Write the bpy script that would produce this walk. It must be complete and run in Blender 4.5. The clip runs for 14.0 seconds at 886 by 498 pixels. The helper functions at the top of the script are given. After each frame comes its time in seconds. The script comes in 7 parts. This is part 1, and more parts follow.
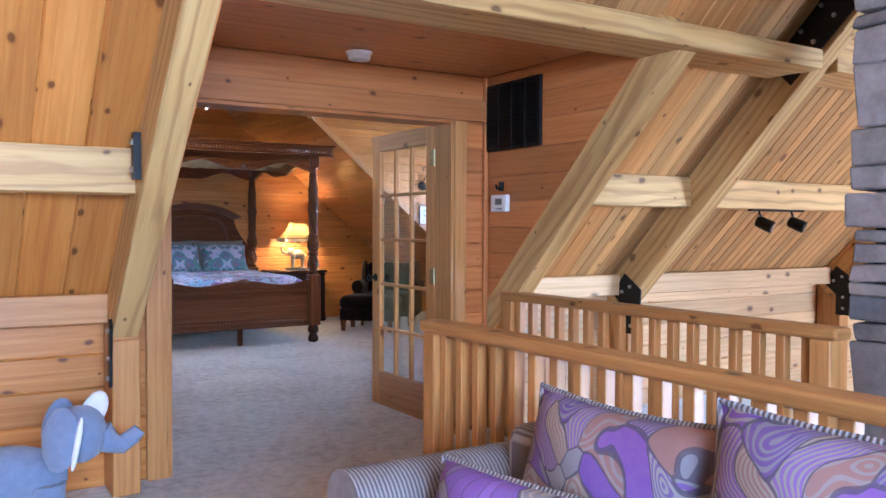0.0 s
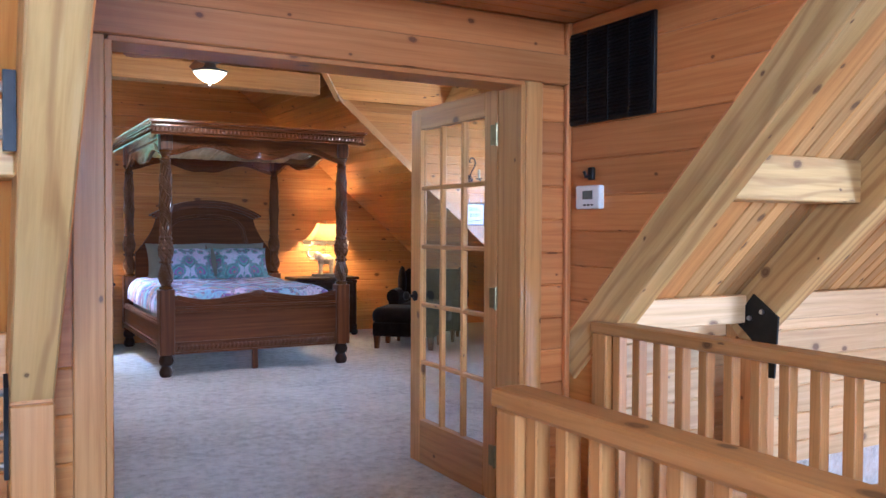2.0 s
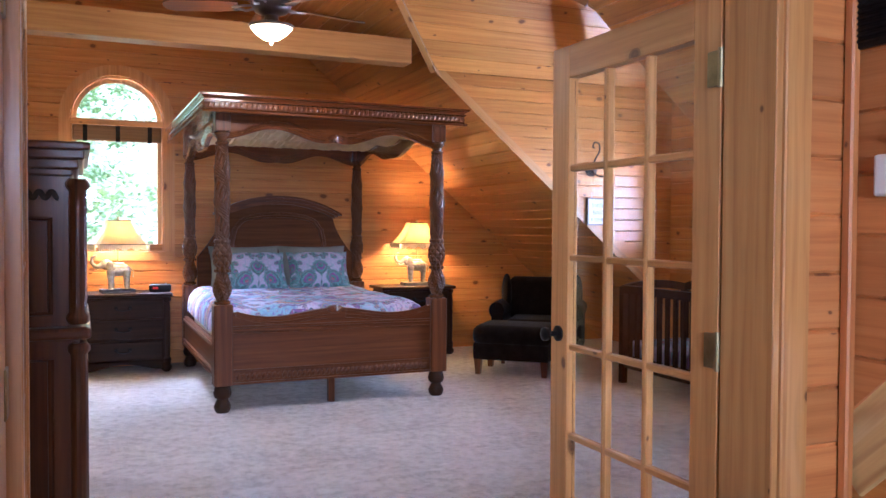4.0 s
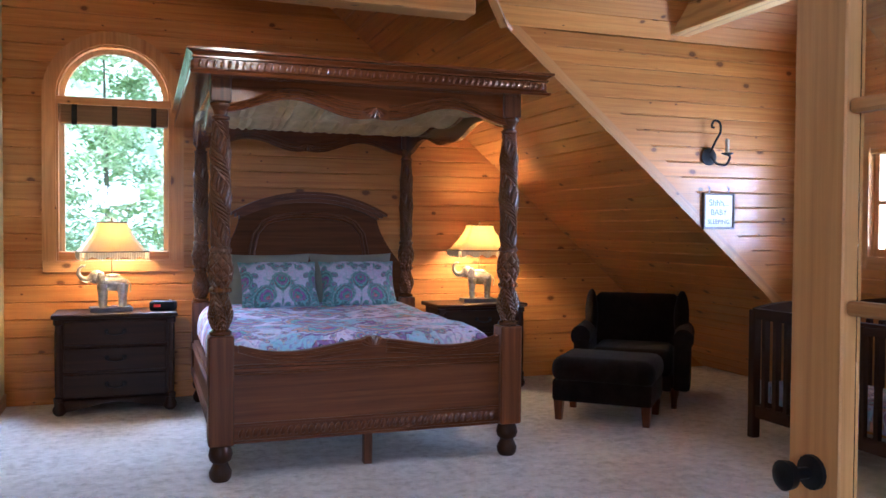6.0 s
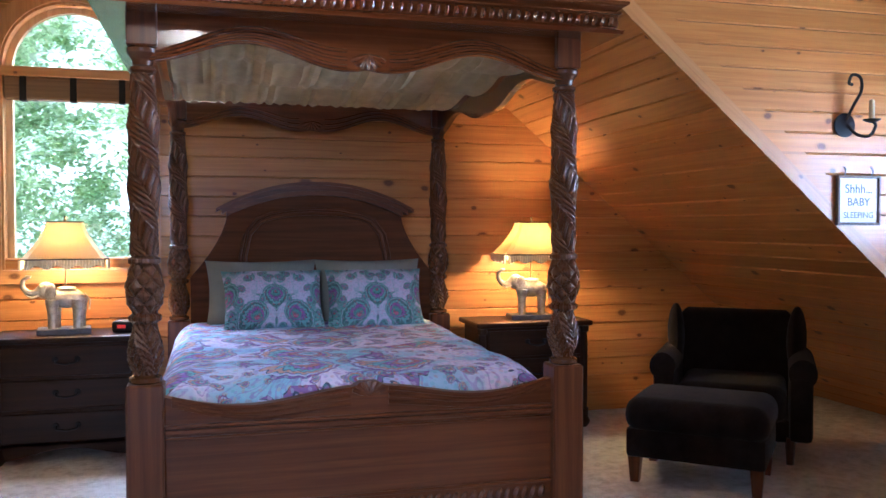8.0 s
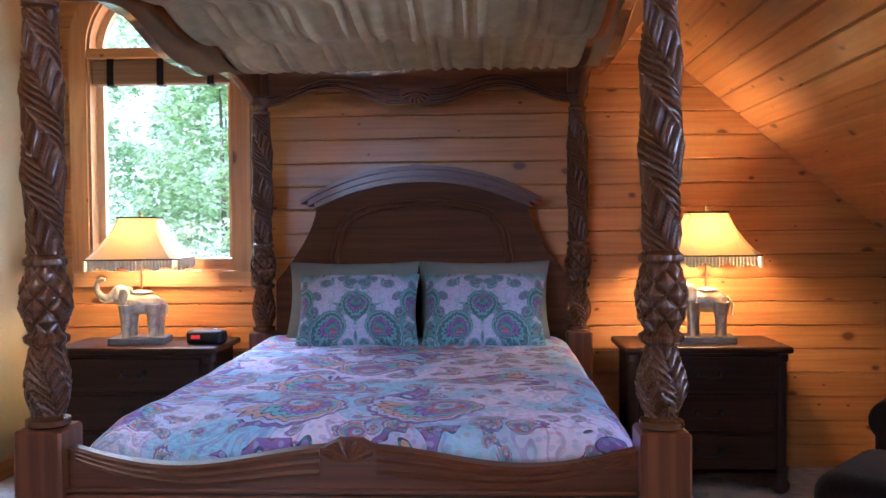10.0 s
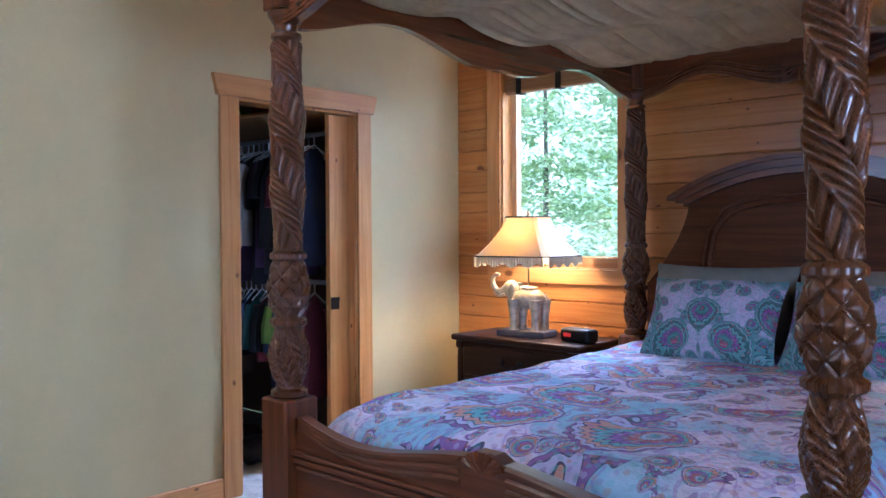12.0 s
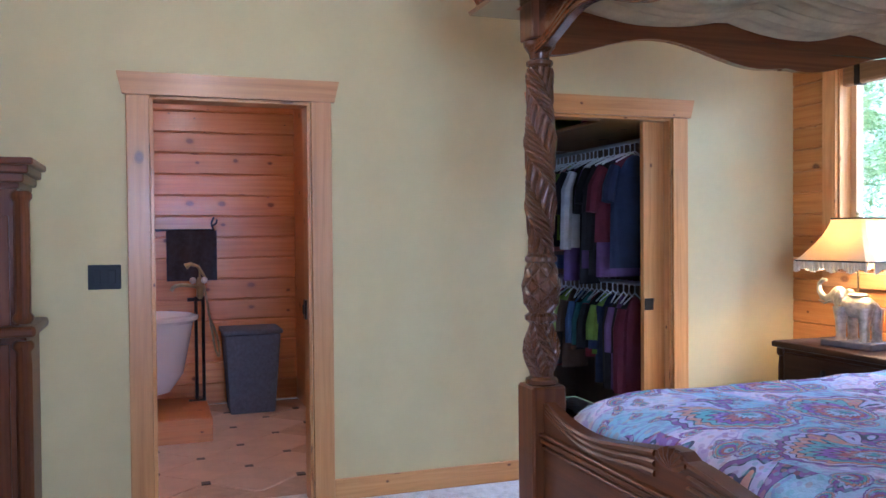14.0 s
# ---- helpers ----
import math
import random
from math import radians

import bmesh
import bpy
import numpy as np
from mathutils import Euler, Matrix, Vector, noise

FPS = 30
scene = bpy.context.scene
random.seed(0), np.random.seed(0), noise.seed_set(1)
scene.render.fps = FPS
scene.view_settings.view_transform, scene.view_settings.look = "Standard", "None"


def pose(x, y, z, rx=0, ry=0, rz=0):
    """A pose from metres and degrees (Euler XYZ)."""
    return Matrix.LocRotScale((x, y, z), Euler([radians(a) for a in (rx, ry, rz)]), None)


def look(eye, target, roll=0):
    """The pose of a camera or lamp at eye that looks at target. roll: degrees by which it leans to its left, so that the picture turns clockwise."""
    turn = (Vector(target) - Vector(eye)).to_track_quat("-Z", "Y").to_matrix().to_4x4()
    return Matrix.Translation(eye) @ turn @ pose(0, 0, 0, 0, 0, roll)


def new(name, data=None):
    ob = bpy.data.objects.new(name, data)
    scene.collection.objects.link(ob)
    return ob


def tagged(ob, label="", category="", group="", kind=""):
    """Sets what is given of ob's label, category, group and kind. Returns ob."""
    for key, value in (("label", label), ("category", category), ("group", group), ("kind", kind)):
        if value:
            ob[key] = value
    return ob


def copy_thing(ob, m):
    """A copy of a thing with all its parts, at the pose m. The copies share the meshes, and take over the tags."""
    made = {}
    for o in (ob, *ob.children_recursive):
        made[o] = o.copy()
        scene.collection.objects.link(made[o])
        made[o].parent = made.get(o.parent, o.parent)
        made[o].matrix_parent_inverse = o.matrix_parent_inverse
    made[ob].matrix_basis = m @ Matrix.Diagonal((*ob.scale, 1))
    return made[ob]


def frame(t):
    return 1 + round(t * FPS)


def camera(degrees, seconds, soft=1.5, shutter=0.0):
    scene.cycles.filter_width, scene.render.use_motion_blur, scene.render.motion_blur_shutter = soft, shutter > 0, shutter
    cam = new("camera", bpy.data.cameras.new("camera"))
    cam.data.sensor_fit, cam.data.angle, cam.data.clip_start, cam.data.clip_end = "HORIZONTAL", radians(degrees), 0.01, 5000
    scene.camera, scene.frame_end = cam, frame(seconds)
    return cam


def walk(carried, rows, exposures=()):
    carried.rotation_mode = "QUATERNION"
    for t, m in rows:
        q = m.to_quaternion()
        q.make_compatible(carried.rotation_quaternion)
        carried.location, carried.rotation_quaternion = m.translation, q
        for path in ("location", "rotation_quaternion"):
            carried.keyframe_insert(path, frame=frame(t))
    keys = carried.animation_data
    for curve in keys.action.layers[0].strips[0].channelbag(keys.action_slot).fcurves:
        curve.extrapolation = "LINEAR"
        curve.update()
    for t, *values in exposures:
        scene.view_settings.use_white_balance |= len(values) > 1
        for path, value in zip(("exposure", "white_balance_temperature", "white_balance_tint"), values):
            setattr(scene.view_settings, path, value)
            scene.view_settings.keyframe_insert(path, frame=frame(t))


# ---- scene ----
cam = camera(56.0, 14.0)
PATH = [
    (0, (0.581, 0.596, 1.356), (1.646, 2.288, 1.306), 0.2),
    (0.5, (0.802, 0.884, 1.358), (1.862, 2.578, 1.308), 0.2),
    (1, (0.986, 1.206, 1.362), (2.033, 2.91, 1.312), 0.1),
    (1.5, (1.138, 1.592, 1.374), (2.167, 3.306, 1.322), 0.3),
    (2, (1.285, 1.968, 1.374), (2.273, 3.707, 1.323), 0.3),
    (2.5, (1.415, 2.367, 1.377), (2.353, 4.133, 1.323), 0.5),
    (3, (1.529, 2.772, 1.382), (2.43, 4.557, 1.326), 0.5),
    (3.5, (1.702, 3.151, 1.383), (2.548, 4.962, 1.328), 0.3),
    (4, (1.868, 3.538, 1.379), (2.669, 5.369, 1.326), 0.3),
    (6.5, (2.595, 5.465, 1.407), (3.242, 7.357, 1.351), 0.3),
    (7, (2.746, 5.792, 1.429), (3.367, 7.692, 1.364), 0.2),
    (7.5, (2.911, 6.131, 1.412), (3.494, 8.043, 1.352), 0.1),
    (10, (4.072, 7.512, 1.346), (3.972, 9.509, 1.299), -0.5),
    (10.5, (4.347, 7.714, 1.329), (3.96, 9.675, 1.289), -0.5),
    (11, (4.632, 7.836, 1.336), (3.91, 9.701, 1.294), -0.4),
    (11.5, (4.87, 7.981, 1.341), (3.811, 9.677, 1.298), -0.2),
    (12, (5.08, 8.129, 1.343), (3.721, 9.596, 1.301), -0.3),
    (12.5, (5.265, 8.268, 1.368), (3.666, 9.469, 1.319), -0.6),
    (13, (5.367, 8.403, 1.369), (3.611, 9.361, 1.323), -0.5),
    (13.5, (5.527, 8.441, 1.373), (3.683, 9.214, 1.329), -0.6),
    (14, (5.63, 8.446, 1.36), (3.741, 9.102, 1.324), -0.5),
]
EXPOSURES = [(0.0, 1.16, 4500, 9), (2.0, 1.24, 4520, 11), (3.0, 1.38, 4850, 17), (4.0, 1.3, 4850, 20), (6.5, 0.80, 4700, 13), (7.5, 0.84, 4700, 13), (10.0, 0.85, 4700, 19), (11.0, 0.70, 4600, 15), (12.0, 0.70, 4480, 16), (13.0, 0.64, 4600, 17), (14.0, 0.90, 4600, 16)]
walk(cam, [(t, look(eye, target, roll)) for t, eye, target, roll in PATH], EXPOSURES)

# ---- world and large lights ----
world = bpy.data.worlds.new("sky_world")
scene.world = world
world.use_nodes = True
_wn = world.node_tree.nodes
_sky = _wn.new("ShaderNodeTexSky")
_sky.sky_type, _sky.sun_disc, _sky.sun_elevation, _sky.sun_rotation = "NISHITA", False, radians(48), radians(200)
world.node_tree.links.new(_sky.outputs[0], _wn["Background"].inputs[0])
_wn["Background"].inputs[1].default_value = 0.12

sun_data = bpy.data.lights.new("sun", "SUN")
sun_data.energy, sun_data.angle, sun_data.color = 5.0, radians(1), (1, 0.95, 0.86)
sun = new("sun", sun_data)
sun.matrix_world = look((0, 0, 0), (0.3, 0.75, -0.9))


def area_lamp(name, place, aim, w, h, watts, colour):
    d = bpy.data.lights.new(name, "AREA")
    d.shape, d.size, d.size_y, d.energy, d.color = "RECTANGLE", w, h, watts, colour
    ob = new(name, d)
    ob.matrix_world = look(place, aim)
    return ob


def bulb(name, place, watts, colour, radius=0.03):
    d = bpy.data.lights.new(name, "POINT")
    d.energy, d.color, d.shadow_soft_size = watts, colour, radius
    ob = new(name, d)
    ob.location = place
    return ob


DAY = (0.82, 0.9, 1.0)
area_lamp("dormer_window_light", (7.60, 8.875, 1.35), (4.3, 9.2, 2.35), 1.8, 1.3, 130, DAY)
area_lamp("window_sky_light", (2.3, 13.5, 4.0), (3.5, 10.6, 0.7), 2.2, 1.3, 600, DAY)
area_lamp("loft_window_light", (0.6, -3.1, 1.9), (1.2, 3.5, -1.0), 3.4, 1.9, 560, (0.88, 0.94, 1.0))
area_lamp("great_room_window_light", (8.3, -3.1, 0.2), (7.0, 5, 0.4), 4.5, 4.2, 720, (0.9, 0.95, 1.0))

# ---- materials ----


def mat(name):
    m = bpy.data.materials.new(name)
    m.use_nodes = True
    return m, m.node_tree.nodes, m.node_tree.links, m.node_tree.nodes["Principled BSDF"]


def node(ns, kind, **kw):
    n = ns.new(kind)
    for k, v in kw.items():
        n.inputs[k].default_value = v
    return n


def ramp(ns, stops):
    n = ns.new("ShaderNodeValToRGB")
    e = n.color_ramp.elements
    while len(e) < len(stops):
        e.new(0.5)
    for q, (p, c) in zip(e, stops):
        q.position, q.color = p, (*c, 1)
    return n


def mixc(ns, ls, a, b, fac, mode="MIX"):
    n = ns.new("ShaderNodeMix")
    n.data_type, n.blend_type = "RGBA", mode
    for sock, v in ((n.inputs[6], a), (n.inputs[7], b), (n.inputs[0], fac)):
        if isinstance(v, (int, float)):
            sock.default_value = v
        elif isinstance(v, tuple):
            sock.default_value = (*v, 1)
        else:
            ls.new(v, sock)
    return n.outputs[2]


def maths(ns, ls, op, a, b=None):
    n = ns.new("ShaderNodeMath")
    n.operation = op
    for sock, v in zip(n.inputs, (a, b)):
        if v is None:
            continue
        if isinstance(v, (int, float)):
            sock.default_value = v
        else:
            ls.new(v, sock)
    return n.outputs[0]


def wood(name, dark, mid, light, knots=0.5, rough=0.42, grain=1.0, coat=0.0, vary=0.35, figure=0.22, spec=0.5):
    """Wood whose grain follows the first UV axis, in metres."""
    m, ns, ls, b = mat(name)
    uv = ns.new("ShaderNodeUVMap")
    info = ns.new("ShaderNodeObjectInfo")
    mp = ns.new("ShaderNodeMapping")
    ls.new(uv.outputs[0], mp.inputs[0])
    mp.inputs["Scale"].default_value = (0.4, 14.0 * grain, 1)
    n1 = node(ns, "ShaderNodeTexNoise", Scale=2.2, Detail=5.0, Roughness=0.62, Distortion=0.6)
    ls.new(mp.outputs[0], n1.inputs[0])
    mp2 = ns.new("ShaderNodeMapping")
    ls.new(uv.outputs[0], mp2.inputs[0])
    mp2.inputs["Scale"].default_value = (2.0, 90.0 * grain, 1)
    n2 = node(ns, "ShaderNodeTexNoise", Scale=2.0, Detail=3.0, Roughness=0.6)
    ls.new(mp2.outputs[0], n2.inputs[0])
    r1 = ramp(ns, [(0.28, dark), (0.5, mid), (0.72, light)])
    ls.new(n1.outputs[0], r1.inputs[0])
    col = mixc(ns, ls, r1.outputs[0], mid, maths(ns, ls, "MULTIPLY", n2.outputs[0], 0.45))
    # broad blotches of heartwood
    n3 = node(ns, "ShaderNodeTexNoise", Scale=0.9, Detail=2.0)
    ls.new(uv.outputs[0], n3.inputs[0])
    r3 = ramp(ns, [(0.35, (0.84, 0.84, 0.84)), (0.7, (1.08, 1.08, 1.08))])
    ls.new(n3.outputs[0], r3.inputs[0])
    col = mixc(ns, ls, col, r3.outputs[0], 0.7, "MULTIPLY")
    # flat-sawn growth lines
    mw = ns.new("ShaderNodeMapping")
    ls.new(uv.outputs[0], mw.inputs[0])
    mw.inputs["Scale"].default_value = (0.16, 1.0, 1)
    wv = node(ns, "ShaderNodeTexWave", Scale=7.0 * grain, Distortion=11.0, Detail=3.0)
    wv.bands_direction = "Y"
    wv.inputs["Detail Scale"].default_value = 1.2
    ls.new(mw.outputs[0], wv.inputs[0])
    rw = ramp(ns, [(0.0, (0.74, 0.66, 0.60)), (0.35, (0.97, 0.96, 0.95)), (1.0, (1.05, 1.05, 1.05))])
    ls.new(wv.outputs[0], rw.inputs[0])
    col = mixc(ns, ls, col, rw.outputs[0], figure, "MULTIPLY")
    rf = ramp(ns, [(0.32, (0.80, 0.76, 0.72)), (0.55, (1.0, 1.0, 1.0)), (0.75, (1.06, 1.06, 1.06))])
    ls.new(n2.outputs[0], rf.inputs[0])
    col = mixc(ns, ls, col, rf.outputs[0], 0.28, "MULTIPLY")
    if knots:
        bend = node(ns, "ShaderNodeTexNoise", Scale=9.0, Detail=3.0)
        ls.new(uv.outputs[0], bend.inputs[0])
        shift = ns.new("ShaderNodeVectorMath")
        shift.operation = "MULTIPLY_ADD"
        ls.new(bend.outputs["Color"], shift.inputs[0])
        shift.inputs[1].default_value = (0.025, 0.025, 0)
        ls.new(uv.outputs[0], shift.inputs[2])
        mk = ns.new("ShaderNodeMapping")
        ls.new(shift.outputs[0], mk.inputs[0])
        mk.inputs["Scale"].default_value = (3.4, 5.2, 1)
        vo = node(ns, "ShaderNodeTexVoronoi", Scale=1.0, Randomness=1.0)
        vo.voronoi_dimensions = "2D"
        ls.new(mk.outputs[0], vo.inputs[0])
        sep = ns.new("ShaderNodeSeparateColor")
        ls.new(vo.outputs["Color"], sep.inputs[0])
        size = maths(ns, ls, "ADD", maths(ns, ls, "MULTIPLY", maths(ns, ls, "POWER", sep.outputs[1], 2.5), 1.25), 0.32)
        away = maths(ns, ls, "DIVIDE", vo.outputs["Distance"], size)
        rk = ramp(ns, [(0.0, (0.85, 0.85, 0.85)), (0.05, (1, 1, 1)), (0.062, (0.70, 0.70, 0.70)), (0.078, (0.75, 0.75, 0.75)), (0.09, (0.22, 0.22, 0.22)), (0.15, (0, 0, 0))])
        ls.new(away, rk.inputs[0])
        pick = maths(ns, ls, "LESS_THAN", sep.outputs[0], knots)
        kf = maths(ns, ls, "MULTIPLY", maths(ns, ls, "MULTIPLY", rk.outputs[0], pick), 0.9)
        col = mixc(ns, ls, col, (dark[0] * 0.22, dark[1] * 0.16, dark[2] * 0.20), kf)
    # each board its own tone
    tone = ns.new("ShaderNodeMapRange")
    tone.inputs[3].default_value, tone.inputs[4].default_value = 1 - vary, 1 + vary * 0.55
    ls.new(info.outputs["Random"], tone.inputs[0])
    hsv = ns.new("ShaderNodeHueSaturation")
    ls.new(tone.outputs[0], hsv.inputs["Value"])
    ls.new(col, hsv.inputs["Color"])
    ls.new(hsv.outputs[0], b.inputs["Base Color"])
    rr = ns.new("ShaderNodeMapRange")
    rr.inputs[3].default_value, rr.inputs[4].default_value = rough - 0.08, rough + 0.14
    ls.new(n1.outputs[0], rr.inputs[0])
    ls.new(rr.outputs[0], b.inputs["Roughness"])
    bp = node(ns, "ShaderNodeBump", Strength=0.12, Distance=0.004)
    ls.new(n2.outputs[0], bp.inputs["Height"])
    ls.new(bp.outputs[0], b.inputs["Normal"])
    b.inputs["Specular IOR Level"].default_value = spec
    b.inputs["Coat Weight"].default_value = coat
    b.inputs["Coat Roughness"].default_value = 0.18
    return m


def plain(name, colour, rough=0.5, metal=0.0, spots=0.15, scale=12.0, bump=0.0, coat=0.0, sheen=0.0):
    """A plain surface with mottling at two scales."""
    m, ns, ls, b = mat(name)
    tc = ns.new("ShaderNodeTexCoord")
    n1 = node(ns, "ShaderNodeTexNoise", Scale=scale, Detail=6.0, Roughness=0.65)
    ls.new(tc.outputs["Object"], n1.inputs[0])
    r = ramp(ns, [(0.3, tuple(c * (1 - spots) for c in colour)), (0.7, tuple(min(1, c * (1 + spots)) for c in colour))])
    ls.new(n1.outputs[0], r.inputs[0])
    ls.new(r.outputs[0], b.inputs["Base Color"])
    b.inputs["Roughness"].default_value, b.inputs["Metallic"].default_value = rough, metal
    b.inputs["Coat Weight"].default_value = coat
    b.inputs["Sheen Weight"].default_value = sheen
    if bump:
        n2 = node(ns, "ShaderNodeTexNoise", Scale=scale * 9, Detail=4.0)
        ls.new(tc.outputs["Object"], n2.inputs[0])
        bp = node(ns, "ShaderNodeBump", Strength=bump, Distance=0.006)
        ls.new(n2.outputs[0], bp.inputs["Height"])
        ls.new(bp.outputs[0], b.inputs["Normal"])
    return m


PINE = wood("pine_amber", (0.44, 0.15, 0.024), (0.60, 0.255, 0.047), (0.70, 0.345, 0.085), 0.66, 0.36, coat=0.28, vary=0.18)
PINE_RED = wood("pine_red_stained", (0.43, 0.14, 0.034), (0.56, 0.215, 0.054), (0.64, 0.28, 0.085), 0.55, 0.40, coat=0.25, vary=0.22)
PINE_PALE = wood("pine_pale", (0.50, 0.31, 0.14), (0.66, 0.45, 0.22), (0.76, 0.56, 0.31), 0.5, 0.5, vary=0.2)
PINE_BEAM = wood("pine_beam", (0.50, 0.29, 0.09), (0.66, 0.44, 0.16), (0.76, 0.55, 0.25), 0.5, 0.5, grain=0.6, vary=0.15, figure=0.9)
PINE_TRIM = wood("pine_trim", (0.41, 0.175, 0.045), (0.56, 0.275, 0.078), (0.65, 0.36, 0.125), 0.45, 0.38, vary=0.15, coat=0.15, figure=0.3)
ROOF_BOARD = wood("roof_board_pine", (0.36, 0.175, 0.050), (0.51, 0.285, 0.095), (0.64, 0.40, 0.155), 0.35, 0.45, vary=0.32)
MAHOGANY = wood("dark_mahogany", (0.05, 0.014, 0.004), (0.115, 0.035, 0.009), (0.19, 0.062, 0.015), 0, 0.32, coat=0.18, vary=0.1, figure=0.25, spec=0.35)
CARVED = wood("carved_dark_mahogany", (0.040, 0.013, 0.004), (0.095, 0.034, 0.009), (0.165, 0.065, 0.018), 0, 0.25, grain=1.5, coat=0.22, vary=0.05, figure=0.1, spec=0.45)
HEADBOARD = wood("matt_dark_walnut", (0.05, 0.016, 0.005), (0.11, 0.036, 0.010), (0.155, 0.056, 0.018), 0, 0.5, vary=0.1, spec=0.12)
WALNUT = wood("nearly_black_walnut", (0.012, 0.0045, 0.0015), (0.030, 0.011, 0.004), (0.055, 0.022, 0.009), 0, 0.42, coat=0.08, vary=0.15, spec=0.2)
VARNISH = wood("varnished_mahogany", (0.07, 0.020, 0.006), (0.14, 0.043, 0.012), (0.22, 0.075, 0.021), 0, 0.14, coat=1.0, vary=0.1, figure=0.18, spec=0.6)
GREEN_PAINT = plain("sage_wall_paint", (0.56, 0.475, 0.235), 0.7, spots=0.05, scale=3.0, bump=0.08)
BLACK_METAL = plain("black_iron", (0.012, 0.012, 0.013), 0.45, 0.6, 0.3, 20)
STEEL = plain("galvanised_steel", (0.5, 0.5, 0.5), 0.3, 1.0, 0.1, 30)
BRASS = plain("aged_brass", (0.30, 0.25, 0.13), 0.38, 0.9, 0.2, 30)
WHITE_PLASTIC = plain("white_plastic", (0.78, 0.77, 0.74), 0.4, spots=0.03)


def carpet():
    m, ns, ls, b = mat("beige_carpet")
    tc = ns.new("ShaderNodeTexCoord")
    big = node(ns, "ShaderNodeTexNoise", Scale=1.6, Detail=5.0, Roughness=0.6)
    mid = node(ns, "ShaderNodeTexNoise", Scale=13.0, Detail=8.0, Roughness=0.78)
    fine = node(ns, "ShaderNodeTexNoise", Scale=260.0, Detail=3.0)
    for n in (big, mid, fine):
        ls.new(tc.outputs["Object"], n.inputs[0])
    r = ramp(ns, [(0.42, (0.50, 0.475, 0.45)), (0.5, (0.75, 0.73, 0.70)), (0.58, (0.90, 0.88, 0.86))])
    mixed = maths(ns, ls, "ADD", maths(ns, ls, "MULTIPLY", big.outputs[0], 0.2), maths(ns, ls, "ADD", maths(ns, ls, "MULTIPLY", mid.outputs[0], 0.55), maths(ns, ls, "MULTIPLY", fine.outputs[0], 0.25)))
    ls.new(mixed, r.inputs[0])
    ls.new(r.outputs[0], b.inputs["Base Color"])
    b.inputs["Roughness"].default_value = 0.95
    b.inputs["Sheen Weight"].default_value = 0.3
    bp = node(ns, "ShaderNodeBump", Strength=1.0, Distance=0.035)
    ls.new(mixed, bp.inputs["Height"])
    ls.new(bp.outputs[0], b.inputs["Normal"])
    return m


CARPET = carpet()


def glass():
    m, ns, ls, b = mat("clear_glass")
    b.inputs["Base Color"].default_value = (0.97, 0.98, 0.98, 1)
    b.inputs["Roughness"].default_value = 0.0
    b.inputs["IOR"].default_value = 1.45
    b.inputs["Transmission Weight"].default_value = 1.0
    return m


GLASS = glass()

# ---- mesh helpers ----
rnd = random.Random(7)


def grain_uv(bm, axis):
    """UV in metres: first axis along the grain."""
    a = Vector(axis).normalized()
    lay = bm.loops.layers.uv.verify()
    ou, ov = rnd.uniform(0, 40), rnd.uniform(0, 40)
    bm.normal_update()
    for f in bm.faces:
        side = f.normal.cross(a)
        if side.length < 0.3:
            side = Vector((0, 0, 1)) if abs(f.normal.z) < 0.7 else Vector((1, 0, 0))
        side.normalize()
        for lp in f.loops:
            lp[lay].uv = (lp.vert.co.dot(a) + ou, lp.vert.co.dot(side) + ov)


def link_mesh(name, bm, material, grain=None, smooth=False):
    if grain is not None:
        grain_uv(bm, grain)
    else:
        bm.normal_update()
    if smooth:
        for f in bm.faces:
            f.smooth = True
    me = bpy.data.meshes.new(name)
    bm.to_mesh(me)
    bm.free()
    me.materials.append(material)
    if smooth:
        me.set_sharp_from_angle(angle=radians(42))
    return new(name, me)


def part(name, bm, material, parent=None, label="", grain=None, smooth=False):
    ob = link_mesh(name, bm, material, grain, smooth)
    if parent is not None:
        ob.parent = parent
    if label:
        ob["label"] = label
    return ob


def thing(name, label, category, place=(0, 0, 0), turn=0.0, group="", kind=""):
    ob = new(name)
    ob.matrix_basis = pose(*place, 0, 0, turn)
    ob.empty_display_size = 0.1
    return tagged(ob, label, category, group, kind)


def box(bm, x0, x1, y0, y1, z0, z1, bevel=0.0, seg=1):
    r = bmesh.ops.create_cube(bm, size=1.0)
    vs = r["verts"]
    for v in vs:
        v.co = Vector(((x0 + x1) / 2 + v.co.x * (x1 - x0), (y0 + y1) / 2 + v.co.y * (y1 - y0), (z0 + z1) / 2 + v.co.z * (z1 - z0)))
    if bevel:
        es = list({e for v in vs for e in v.link_edges})
        bmesh.ops.bevel(bm, geom=es, offset=bevel, segments=seg, profile=0.5, affect="EDGES")
    return bm


def boxed(x0, x1, y0, y1, z0, z1, bevel=0.004, seg=1):
    return box(bmesh.new(), x0, x1, y0, y1, z0, z1, bevel, seg)


def prism(bm, pts, off):
    """A slab: a polygon of 3D points pushed along off."""
    a = [bm.verts.new(p) for p in pts]
    b = [bm.verts.new(Vector(p) + Vector(off)) for p in pts]
    n = len(pts)
    bm.faces.new(a[::-1])
    bm.faces.new(b)
    for i in range(n):
        bm.faces.new((a[i], a[(i + 1) % n], b[(i + 1) % n], b[i]))
    bmesh.ops.recalc_face_normals(bm, faces=bm.faces)
    return bm


